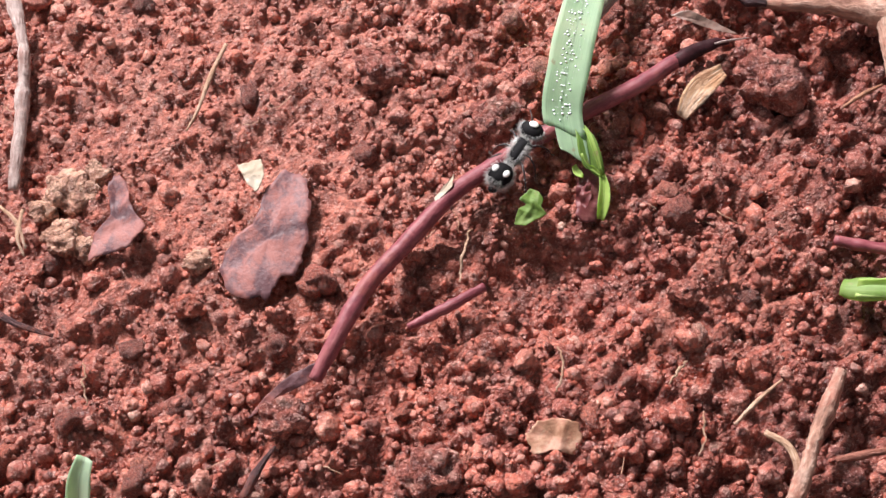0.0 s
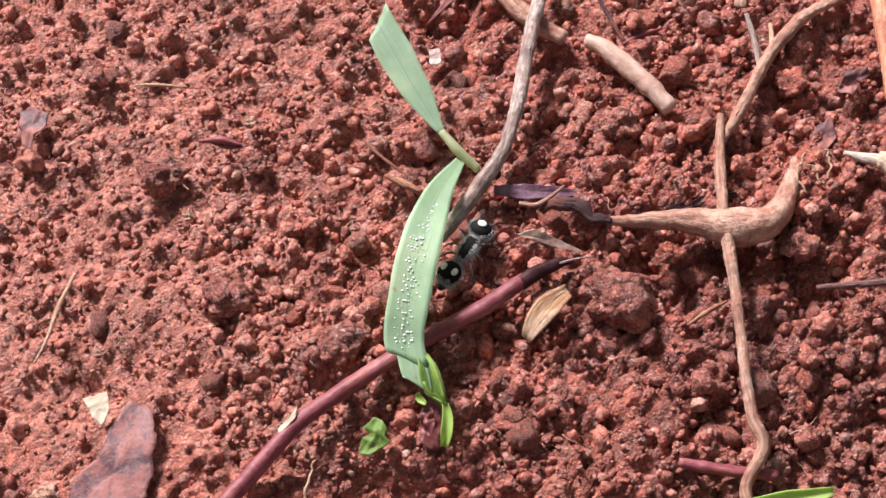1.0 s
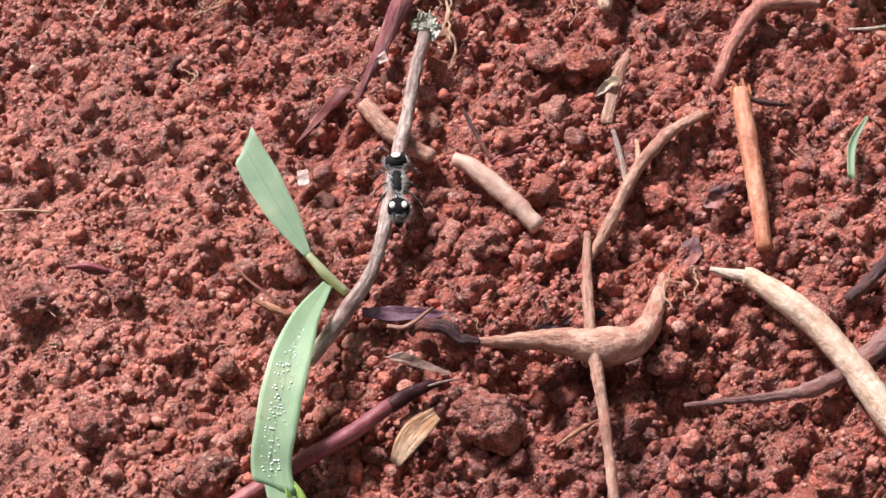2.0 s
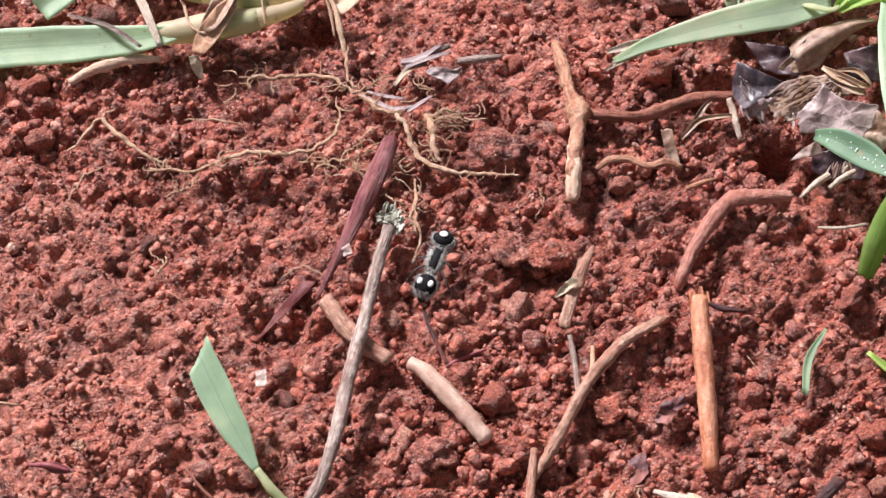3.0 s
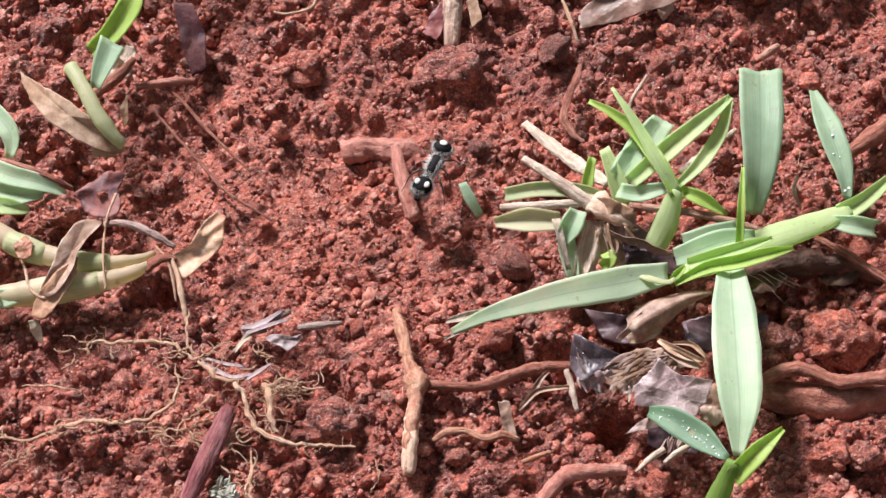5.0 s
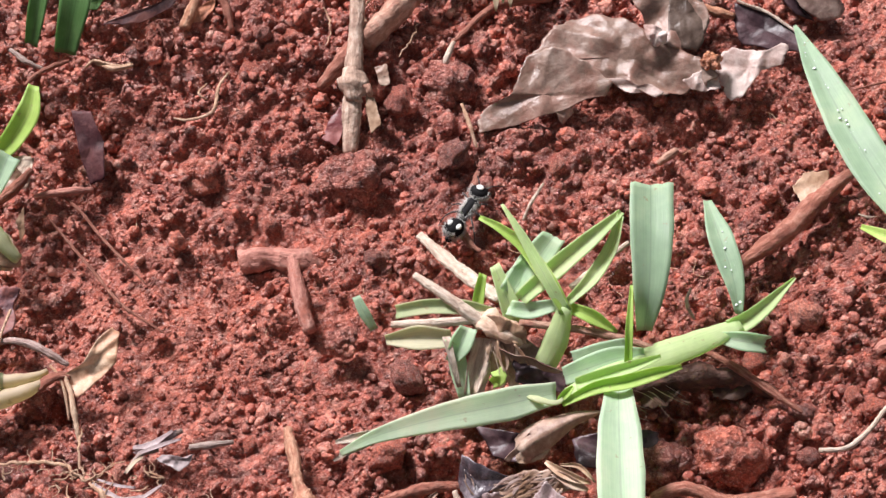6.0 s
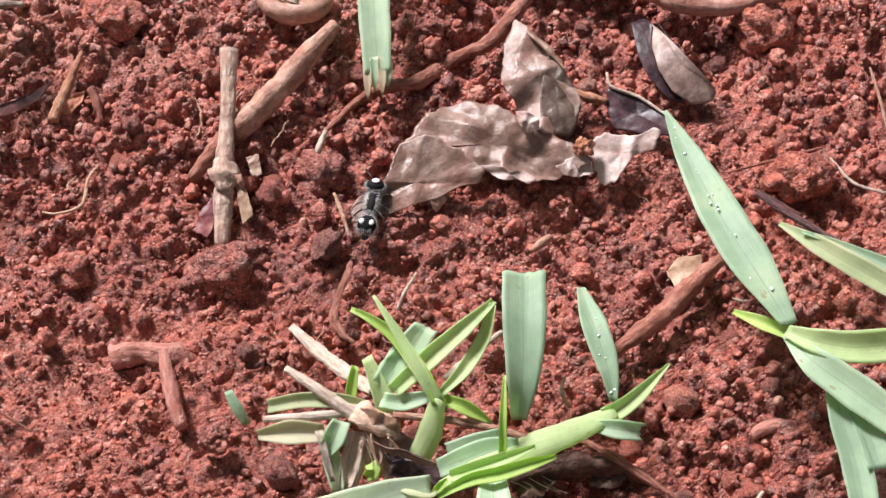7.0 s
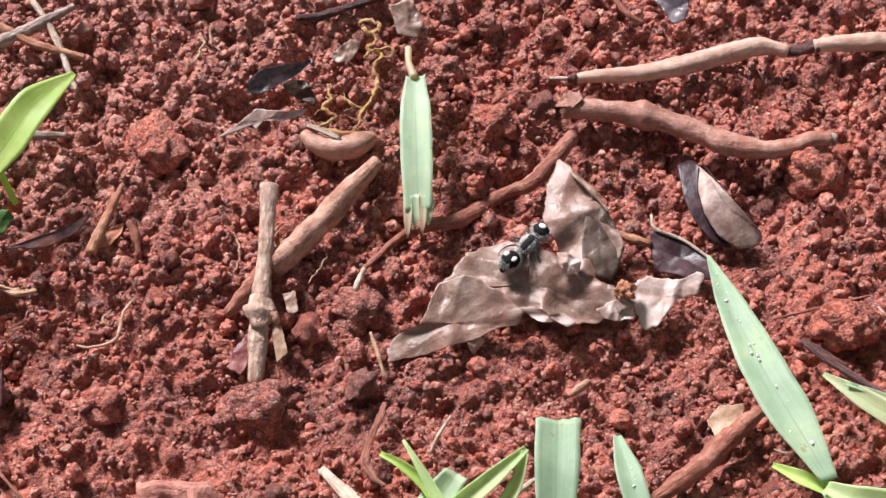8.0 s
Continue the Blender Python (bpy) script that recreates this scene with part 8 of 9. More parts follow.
CURLY = [
    ([(10.09, 25.05, 0.73), (10.30, 25.07, 0.77), (10.51, 24.89, 0.73), (10.29, 24.78, 0.71), (10.14, 24.95, 0.71), (10.43, 24.63, 0.68), (10.24, 24.47, 0.67), (10.47, 24.35, 0.63), (10.36, 24.06, 0.57), (10.41, 23.71, 0.51), (10.27, 23.36, 0.45), (10.03, 22.97, 0.37)], [0.060, 0.070, 0.080, 0.070, 0.060, 0.080, 0.080, 0.080, 0.091, 0.091, 0.070, 0.040]),
    ([(10.18, 24.29, 0.64), (10.34, 24.42, 0.67), (10.70, 24.45, 0.62), (10.68, 24.34, 0.59), (10.42, 24.26, 0.58)], [0.060, 0.070, 0.080, 0.060, 0.040]),
    ([(9.51, 23.76, 0.49), (9.54, 23.38, 0.49), (9.41, 23.18, 0.47), (9.59, 23.10, 0.43), (9.61, 23.01, 0.39), (9.30, 22.86, 0.40)], [0.050, 0.070, 0.080, 0.080, 0.060, 0.040]),
    ([(9.70, 23.52, 0.45), (9.96, 23.30, 0.46), (10.11, 23.14, 0.40), (9.95, 22.76, 0.35)], [0.040, 0.060, 0.060, 0.040]),
    ([(9.13, 22.84, 0.50), (9.60, 22.60, 0.51), (10.01, 22.67, 0.47)], [0.060, 0.091, 0.060]),
]
for k, (pts, wid) in enumerate(CURLY):
    path, _ = spline(pts, 4 * len(pts))
    path = path + np.random.RandomState(600 + k).normal(0, 0.02, path.shape)
    fine = root("fine_root", "curly orange-yellow rootlet on crumbs", "root", [tuple(q) for q in path], wid, CURLY_ROOT, "fine roots", rough=0.25, sides=7)
    side_rootlets(fine, path, 7, 620 + k)
root("wood_splinter", "tan wood splinter lying on crumbs", "splinter", [(5.81, 21.57, 0.54), (5.57, 20.94, 0.44), (5.29, 20.28, 0.29)], [0.101, 0.221, 0.221], ORANGE_ROOT, "splinters", rough=0.12)
root("wood_splinter", "short brown splinter standing in crumbs", "splinter", [(5.96, 20.85, 0.42), (6.09, 20.55, 0.34), (6.15, 20.24, 0.22)], [0.161, 0.181, 0.101], BROWN_ROOT, "splinters", rough=0.12)
leaf("wood_chip", "orange-tan wood chip among crumbs", "chip", [(5.40, 20.40, 0.25), (5.53, 20.68, 0.37), (5.86, 20.81, 0.42), (5.83, 20.62, 0.35), (5.63, 20.44, 0.27)], STUB, crumple=0.06, seed=4)
root("straw_bit", "kinked cream rootlet on crumbs", "straw", [(6.13, 19.30, 0.27), (5.96, 18.97, 0.31), (5.85, 18.49, 0.24), (5.42, 18.37, 0.19), (5.16, 18.44, 0.15)], [0.036, 0.060, 0.070, 0.056, 0.036], FINE_ROOT, "straw fibres")
root("straw_bit", "cream rootlet scrap on soil", "straw", [(3.75, 19.61, 0.27), (4.07, 19.45, 0.31), (4.40, 19.53, 0.26)], [0.080, 0.111, 0.080], FINE_ROOT, "straw fibres")
root("straw_bit", "bleached straw stalk on crumbs", "straw", [(3.92, 25.49, 1.35), (4.43, 24.67, 1.15), (4.88, 23.56, 0.83)], [0.121, 0.141, 0.091], STRAW, "straw fibres")
root("straw_bit", "bent orange straw on crumbs", "straw", [(3.32, 24.91, 1.25), (4.08, 24.46, 1.13), (5.02, 24.21, 0.98)], [0.161, 0.181, 0.141], ORANGE_ROOT, "straw fibres")
root("grey_debris", "violet-grey flat stalk", "twig", [(3.24, 24.42, 1.11), (4.06, 24.82, 1.20), (4.78, 25.28, 1.21)], [0.262, 0.262, 0.141], GREY_STICK, "grey debris")
root("grey_debris", "pale grey straw at the edge", "twig", [(3.33, 22.68, 0.70), (4.06, 22.63, 0.72), (4.75, 22.66, 0.65)], [0.201, 0.221, 0.101], GREY_STICK, "grey debris")
root("straw_bit", "thin yellow straw hanging by the leaf", "straw", [(10.24, 18.45, 0.23), (10.36, 18.06, 0.18), (10.47, 17.63, 0.08)], [0.060, 0.080, 0.050], FINE_ROOT, "straw fibres")
root("wood_splinter", "tan splinter on soil below the leaf", "splinter", [(13.60, 17.18, 0.03), (13.76, 17.26, 0.11), (13.94, 17.42, 0.05)], [0.121, 0.181, 0.141], PALE_ROOT, "splinters")
root("thin_twig", "dark stalk behind the dewy blade", "twig", [(17.62, 18.02, 0.19), (17.95, 17.66, 0.28), (18.30, 17.41, 0.26)], [0.091, 0.141, 0.091], DARK_STICK, "thin twigs")
root("thin_twig", "thin pale twig at the top", "twig", [(14.94, 25.72, 0.43), (15.18, 25.29, 0.42), (15.49, 25.11, 0.34)], [0.091, 0.121, 0.091], BROWN_ROOT, "thin twigs")
root("thin_twig", "thin brown twig lying behind the dewy blade", "twig", [(17.18, 18.51, 0.10), (17.70, 18.59, 0.18), (18.32, 18.73, 0.20), (18.91, 18.90, 0.14)], [0.03, 0.06, 0.07, 0.05], BROWN_ROOT, "thin twigs")
root("half_buried_root", "violet-brown root half buried in soil", "root", [(16.82, 13.36, 0.00), (17.01, 13.47, 0.08), (17.30, 13.53, 0.08), (17.59, 13.50, 0.00)], [0.12, 0.24, 0.26, 0.16], MUDDY_ROOT, "brown roots", rough=0.12)
root("straw_bit", "thin pale straw among crumbs", "straw", [(19.00, 18.62, 0.22), (19.30, 18.04, 0.28), (19.84, 17.81, 0.24)], [0.04, 0.06, 0.05], STRAW, "straw fibres")
root("straw_bit", "thin tan straw among crumbs", "straw", [(20.04, 20.53, 0.22), (20.08, 19.87, 0.26), (20.12, 19.13, 0.22)], [0.05, 0.07, 0.06], PALE_ROOT, "straw fibres")
root("straw_bit", "frayed pale straw scrap on soil", "straw", [(16.90, 15.96, 0.12), (17.06, 15.86, 0.16), (17.24, 15.89, 0.12)], [0.03, 0.07, 0.03], STRAW, "straw fibres")
root("withered_stalk", "brown withered stalk leaning beside the grass tuft", "stalk", [(1.98, 16.68, 0.20), (2.29, 16.81, 0.34), (2.58, 17.00, 0.46), (2.81, 17.24, 0.55)], [0.16, 0.20, 0.18, 0.10], BROWN_ROOT, rough=0.15)
leaf("pale_flake", "cream cut sheath end beside the withered stalk", "flake", [(2.49, 17.54, 0.52), (2.81, 17.46, 0.60), (2.84, 17.23, 0.56), (2.67, 17.16, 0.50), (2.54, 17.34, 0.48)], STRAW, "pale flakes", crumple=0.05, seed=47)
root("half_buried_root", "red-brown root half buried beside the tuft", "root", [(2.80, 16.96, 0.10), (3.13, 16.98, 0.16), (3.47, 17.01, 0.16), (3.80, 17.06, 0.10)], [0.10, 0.16, 0.17, 0.10], MUDDY_ROOT, "brown roots", rough=0.15)
root("fine_root", "branched pale rootlet on crumbs", "root", [(5.73, 19.10, 0.22), (5.59, 18.88, 0.26), (5.75, 18.77, 0.20)], [0.03, 0.05, 0.03], FINE_ROOT, "fine roots", rough=0.2, sides=7)

# ---- clods of soil ----
clod("dark brown crumbly soil clod resting on soil", (9.98, 19.05, 0.05), 0.466, CLOD_DARK, 1)
clod("bright red crumbly soil clod resting on soil", (6.23, 22.57, 0.43), 0.636, CLOD_RED, 2)
clod("red crumbly soil clod resting on soil", (12.59, 23.07, 0.15), 0.424, CLOD_RED, 3)
clod("bright orange-red crumbly soil clod resting on soil", (18.38, 18.28, 0.31), 0.583, CLOD_RED, 4)
clod("brown crumbly soil clod resting on soil", (8.31, 17.20, 0.07), 0.636, CLOD_DARK, 5)
clod("red crumbly soil clod resting on soil", (18.32, 21.85, 0.06), 0.583, CLOD_RED, 6)
clod("pinkish crumbly soil clod resting on soil", (11.70, 24.24, 0.31), 0.370, CLOD_PINK, 7)
clod("pinkish crumbly soil clod resting on soil", (12.46, 25.25, 0.40), 0.291, CLOD_PINK, 8)
clod("pinkish crumbly soil clod resting on soil", (13.64, 25.04, 0.31), 0.243, CLOD_PINK, 9)
clod("dark brown crumbly soil clod resting on soil", (12.16, 22.10, 0.10), 0.318, CLOD_DARK, 10)
clod("red crumbly soil clod resting on soil", (7.19, 20.01, 0.17), 0.318, CLOD_RED, 11)
clod("pale red crumbly soil clod resting on soil", (9.62, 3.88, 0.16), 0.515, CLOD_PINK, 12)
clod("grey-pink crumbly soil clod resting on soil", (6.35, 8.76, 0.24), 0.283, CLOD_PINK, 13)
clod("red crumbly soil clod resting on soil", (7.06, 8.58, 0.25), 0.317, CLOD_RED, 14)
clod("pinkish crumbly soil clod resting on soil", (5.17, 5.38, 0.21), 0.343, CLOD_PINK, 15)
clod("pinkish crumbly soil clod resting on soil", (7.60, 3.31, 0.12), 0.275, CLOD_PINK, 16)
clod("dark brown crumbly soil clod resting on soil", (5.09, 2.66, 0.07), 0.472, CLOD_DARK, 17)
clod("dark brown crumbly soil clod resting on soil", (1.19, 2.13, -0.07), 0.386, CLOD_DARK, 18)
clod("red crumbly soil clod resting on soil", (9.63, 1.44, -0.07), 0.300, CLOD_RED, 19)
clod("red crumbly soil clod resting on soil", (7.79, 5.95, 0.24), 0.240, CLOD_RED, 20)
clod("brown crumbly soil clod resting on soil", (-0.35, 2.92, -0.11), 0.350, CLOD_DARK, 21)
clod("dark brown crumbly soil clod resting on soil", (1.11, 2.06, -0.08), 0.373, CLOD_DARK, 22)
clod("dark brown crumbly soil clod resting on soil", (0.28, -2.71, -0.79), 0.373, CLOD_DARK, 23)
clod("dark brown crumbly soil clod resting on soil", (4.96, 2.70, 0.07), 0.428, CLOD_DARK, 24)
clod("dark brown crumbly soil clod resting on soil", (-1.63, -1.95, -0.76), 0.350, CLOD_DARK, 25)
clod("pinkish crumbly soil clod resting on soil", (3.66, -0.45, -0.31), 0.218, CLOD_PINK, 26)
clod("red crumbly soil clod resting on soil", (-2.93, -0.39, -0.65), 0.218, CLOD_RED, 27)
clod("orange-red crumbly soil clod resting on soil", (5.80, 3.27, 0.12), 0.187, CLOD_RED, 28)
clod("orange-red crumbly soil clod resting on soil", (12.83, 7.74, 0.30), 0.521, CLOD_RED, 29)
clod("pinkish crumbly soil clod resting on soil", (6.43, 8.67, 0.24), 0.312, CLOD_PINK, 30)
clod("red crumbly soil clod resting on soil", (6.99, 8.54, 0.25), 0.312, CLOD_RED, 31)
clod("dark brown crumbly soil clod resting on soil", (6.23, 10.40, 0.21), 0.521, CLOD_DARK, 32)
clod("red crumbly soil clod resting on soil", (13.90, 9.54, 0.30), 0.312, CLOD_RED, 33)
clod("pinkish crumbly soil clod resting on soil", (14.42, 9.50, 0.32), 0.284, CLOD_PINK, 34)
clod("pinkish crumbly soil clod resting on soil", (8.11, 13.94, 0.12), 0.284, CLOD_PINK, 35)
clod("bright red crumbly soil clod resting on soil", (1.56, 14.65, 0.04), 0.360, CLOD_RED, 36)
clod("dark brown crumbly soil clod resting on soil", (13.19, 11.48, 0.22), 0.505, CLOD_DARK, 37)
clod("red crumbly soil clod resting on soil", (14.27, 11.62, 0.24), 0.607, CLOD_RED, 38)
clod("red crumbly soil clod resting on soil", (5.71, 17.38, 0.02), 0.40, CLOD_RED, 39)

root("thin_twig", "grey-brown twig among crumbs", "twig", [(2.20, 19.89, 0.40), (2.49, 19.64, 0.38), (2.81, 19.51, 0.27)], [0.086, 0.106, 0.067], GREY_STICK, "thin twigs")
root("thin_root", "twisting brown rootlet over a clod", "root", [(2.49, 19.20, 0.25), (2.68, 19.32, 0.36), (2.91, 19.44, 0.40), (3.26, 19.64, 0.33)], [0.067, 0.086, 0.086, 0.058], BROWN_ROOT, "brown roots", rough=0.2, sides=8)
root("fine_root", "knotted cream rootlet between crumbs", "root", [(3.54, 19.52, 0.27), (3.70, 19.61, 0.34), (3.93, 19.55, 0.34), (4.14, 19.49, 0.31), (4.37, 19.58, 0.27)], [0.048, 0.077, 0.067, 0.067, 0.048], FINE_ROOT, "fine roots", rough=0.25, sides=7)

for strip, wide in (
    ([(4.14, 11.50, 0.24), (4.46, 11.25, 0.31), (4.72, 11.14, 0.28)], [0.036, 0.072, 0.045]),
    ([(4.35, 11.37, 0.26), (4.64, 11.17, 0.33), (4.99, 11.24, 0.28)], [0.036, 0.063, 0.036]),
    ([(4.86, 11.13, 0.28), (5.07, 11.25, 0.34), (5.25, 11.41, 0.28)], [0.036, 0.072, 0.036]),
    ([(4.21, 11.56, 0.24), (4.55, 11.41, 0.31), (4.83, 11.38, 0.27)], [0.027, 0.054, 0.036]),
    ([(4.76, 12.07, 0.28), (5.07, 12.07, 0.38), (5.41, 12.30, 0.38)], [0.060, 0.110, 0.050]),
    ([(4.84, 11.96, 0.28), (5.13, 12.01, 0.40), (5.55, 12.14, 0.40)], [0.050, 0.080, 0.040]),
):
    lone_blade("grey_debris", "thin grey strip of shredded dry sheath", "leaf", strip, wide, GREY_SHRED, "grey debris", fold=0.06, face=(-0.35, -0.25, 1), wavy=0.06, tear=0.15)

leaf("leaf_scrap", "small grey-violet leaf scrap on clay", "leaf", [(-3.51, 6.36, -0.39), (-3.28, 6.38, -0.32), (-3.07, 6.23, -0.29), (-3.09, 6.02, -0.31), (-3.25, 5.89, -0.34), (-3.35, 5.71, -0.39), (-3.45, 5.78, -0.39)], PURPLE_LEAF, crumple=0.06, jag=0.05, seed=71)
root("thin_twig", "small bright red sliver of stem on clay", "twig", [(-0.79, 5.48, -0.04), (-0.47, 5.43, 0.05), (-0.17, 5.35, 0.01)], [0.063, 0.110, 0.055], RED_STEM, "thin twigs")
clod("dark brown crumbly soil mound on clay", (-1.33, 5.01, -0.10), 0.346, CLOD_DARK, 201)
clod("dark brown crumbly soil mound on clay", (0.01, 5.08, -0.00), 0.204, CLOD_DARK, 202)
clod("small cream mineral crumb on clay", (-0.92, 4.25, -0.08), 0.086, CLOD_PALE, 203)
clod("small orange-pink crumb on clay", (-1.00, 4.10, -0.09), 0.110, CLOD_PINK, 204)
clod("pink crumbly clod on clay", (-2.37, 6.83, -0.22), 0.157, CLOD_PINK, 205)
clod("small ochre crumb on clay", (-0.05, 5.75, 0.03), 0.102, CLOD_PALE, 206)

clod("orange-tan pebble lying on the torn leaf edge", (14.66, 19.01, 0.46), 0.19, CLOD_TAN, 207)


# ---- the insect ----
def ball(name, matrix_list, subdiv, material, parent, label="", rough=0.0, seed=0):
    bm = bmesh.new()
    for m in matrix_list:
        bmesh.ops.create_icosphere(bm, subdivisions=subdiv, radius=1, matrix=m)
    me = bpy.data.meshes.new(name)
    bm.to_mesh(me)
    bm.free()
    me.polygons.foreach_set("use_smooth", [True] * len(me.polygons))
    return add(name, me, material, parent, label)


def egg(x, y, z, a, b, c, pitch=0.0):
    return Matrix.Translation(Vector((x, y, z)) * CM) @ pose(0, 0, 0, 0, pitch, 0) @ Matrix.Diagonal((a * CM, b * CM, c * CM, 1))


def hairs(name, roots, ways, length, seed, width=0.0018):
    """Thin tapering hairs from given roots."""
    rng = np.random.RandomState(seed)
    verts, tris = [], []
    for p, n in zip(roots, ways):
        d = n + rng.normal(0, 0.3, 3)
        d /= np.linalg.norm(d)
        side = np.cross(d, (0.3, 0.5, 0.8))
        side /= np.linalg.norm(side)
        up = np.cross(side, d)
        l0 = length * rng.uniform(0.5, 1.2)
        k = len(verts)
        verts += [p + side * width, p - side * width * 0.5 + up * width, p - side * width * 0.5 - up * width, p + d * l0]
        tris += [(k, k + 1, k + 3), (k + 1, k + 2, k + 3), (k + 2, k, k + 3)]
    return mesh_arrays(name, np.array(verts) * CM, np.array(tris))


def egg_hair(name, center, radii, number, length, seed, wanted, sweep=(-0.7, 0, 0)):
    """Hair on an oval body part, where wanted(n) holds for its outward way n."""
    rng = np.random.RandomState(seed)
    n = rng.normal(0, 1, (number * 8, 3))
    n /= np.linalg.norm(n, axis=1)[:, None]
    n = np.array([v for v in n if wanted(v)])[:number]
    return hairs(name, np.array(center) + n * radii, n * 0.7 + np.array(sweep), length, seed + 1)


def build_ant():
    ant = thing("velvet_ant", "black velvet ant with white spots walking on red soil", "insect")
    ball("head", [egg(0.42, 0, 0.32, 0.135, 0.172, 0.130, 14)], 3, ANT_BLACK, ant, "broad round velvety black head")
    ball("head_spot", [egg(0.46, 0, 0.444, 0.064, 0.070, 0.020, 18)], 2, ANT_WHITE, ant, "white spot on the head")
    ball("eye", [egg(0.47, 0.152, 0.32, 0.03, 0.025, 0.035)], 2, ANT_BLACK, ant)
    ball("eye", [egg(0.47, -0.152, 0.32, 0.03, 0.025, 0.035)], 2, ANT_BLACK, ant)
    for s in (1, -1):
        jaw = [(0.53, 0.05 * s, 0.27), (0.59, 0.06 * s, 0.25), (0.62, 0.01 * s, 0.24)]
        add("jaw", tube_mesh("jaw", jaw, [0.05, 0.04, 0.015], rough=0.03, sides=6, keep=False), ANT_LEG, ant)
    ball("thorax", [egg(0.08, 0, 0.27, 0.22, 0.105, 0.11), egg(0.20, 0, 0.27, 0.11, 0.125, 0.10), egg(-0.12, 0, 0.25, 0.10, 0.075, 0.075)], 3, ANT_BLACK, ant, "narrow black thorax with pale hair stripes")
    ball("abdomen", [egg(-0.38, 0, 0.28, 0.185, 0.160, 0.145, -6)], 3, ANT_BLACK, ant, "velvety black oval abdomen")
    ball("abdomen_tip", [egg(-0.56, 0, 0.22, 0.08, 0.07, 0.06)], 2, ANT_BLACK, ant)
    for s in (1, -1):
        ball("abdomen_spot", [egg(-0.375, 0.083 * s, 0.404, 0.060, 0.048, 0.026)], 2, ANT_WHITE, ant, "round white spot")
    pale = "long silvery hair"
    add("body_hair", egg_hair("body_hair", (0.08, 0, 0.27), (0.22, 0.105, 0.11), 1300, 0.10, 1, lambda n: n[2] > -0.4 and (abs(n[1]) > 0.55 or abs(n[0]) > 0.72), (-0.25, 0, 0.1)), ANT_HAIR, ant, pale)
    add("body_hair", egg_hair("body_hair", (0.42, 0, 0.32), (0.135, 0.172, 0.130), 620, 0.075, 2, lambda n: (n[0] < -0.35 and n[2] < 0.55) or (abs(n[1]) > 0.8 and n[2] < 0.5), (-0.3, 0, 0)), ANT_HAIR, ant, pale)
    add("body_hair", egg_hair("body_hair", (-0.38, 0, 0.28), (0.185, 0.16, 0.145), 1500, 0.085, 3, lambda n: (n[0] < -0.62 and n[2] < 0.7) or n[0] > 0.80 or n[2] < 0.25, (-0.35, 0, 0)), ANT_HAIR, ant, pale)
    add("velvet", egg_hair("velvet", (-0.38, 0, 0.28), (0.185, 0.16, 0.145), 900, 0.032, 4, lambda n: n[2] > 0.1, (-0.3, 0, 0)), ANT_BLACK, ant, "short black velvet hair")
    for s in (1, -1):
        pts = [(0.53, 0.06 * s, 0.30), (0.62, 0.13 * s, 0.34), (0.74, 0.23 * s, 0.26), (0.84, 0.25 * s, 0.14)]
        add("antenna", tube_mesh("antenna", pts, [0.026, 0.022, 0.020, 0.012], rough=0.03, sides=6, keep=False), ANT_LEG, ant, "thin dark antenna")
    legs = []
    for k, (x, reach, back) in enumerate(((0.22, 0.23, 0.15), (0.10, 0.25, -0.10), (-0.02, 0.27, -0.30))):
        for s in (1, -1):
            pts = [(0, 0, 0), (back * 0.35, 0.45 * reach * s, 0.05), (back * 0.8, 0.85 * reach * s, -0.05), (back * 1.1, reach * s, -0.22), (back * 1.4, reach * 1.1 * s, -0.26)]
            me = tube_mesh("leg", pts, [0.030, 0.034, 0.022, 0.015, 0.010], rough=0.05, sides=7, keep=False)
            leg = add("leg", me, ANT_LEG, ant, "thin dark leg with silvery bristles")
            c, _ = spline(pts, 80)
            rng = np.random.RandomState(40 + k)
            n = rng.normal(0, 1, (80, 3)) + (0, 0, 0.4)
            add("leg_hair", hairs("leg_hair", c, n, 0.045, 60 + k, 0.0016), ANT_HAIR, leg)
            legs.append((leg, (x * CM, 0.08 * s * CM, 0.24 * CM), s, (k + (s > 0)) % 2))
    return ant, legs


ant, ant_legs = build_ant()

# ---- loose soil ----
def ico(level):
    bm = bmesh.new()
    bmesh.ops.create_icosphere(bm, subdivisions=level, radius=1)
    v = np.array([q.co[:] for q in bm.verts])
    f = np.array([[q.index for q in p.verts] for p in bm.faces])
    bm.free()
    return v, f


def crumb_shapes(level, number, seed):
    """Irregular, slightly angular grains."""
    v, f = ico(level)
    rng = np.random.RandomState(seed)
    out = []
    for k in range(number):
        w = v.copy()
        for _ in range(6):
            n = rng.normal(0, 1, 3)
            n /= np.linalg.norm(n)
            d = w @ n
            cut = rng.uniform(0.5, 0.9)
            w = w - n * np.clip(d - cut, 0, None)[:, None] * 0.6
        bumpy = np.array([noise.noise(Vector(p) * 2.3 + Vector((k * 3.1, seed, 0))) for p in w]) * 0.32
        bumpy += np.array([noise.noise(Vector(p) * 5.5 + Vector((k * 1.7, seed, 4))) for p in w]) * 0.2
        w = w * (1 + bumpy)[:, None] * np.array((1, rng.uniform(0.7, 1.0), rng.uniform(0.6, 0.9)))
        out.append(w)
    return out, f


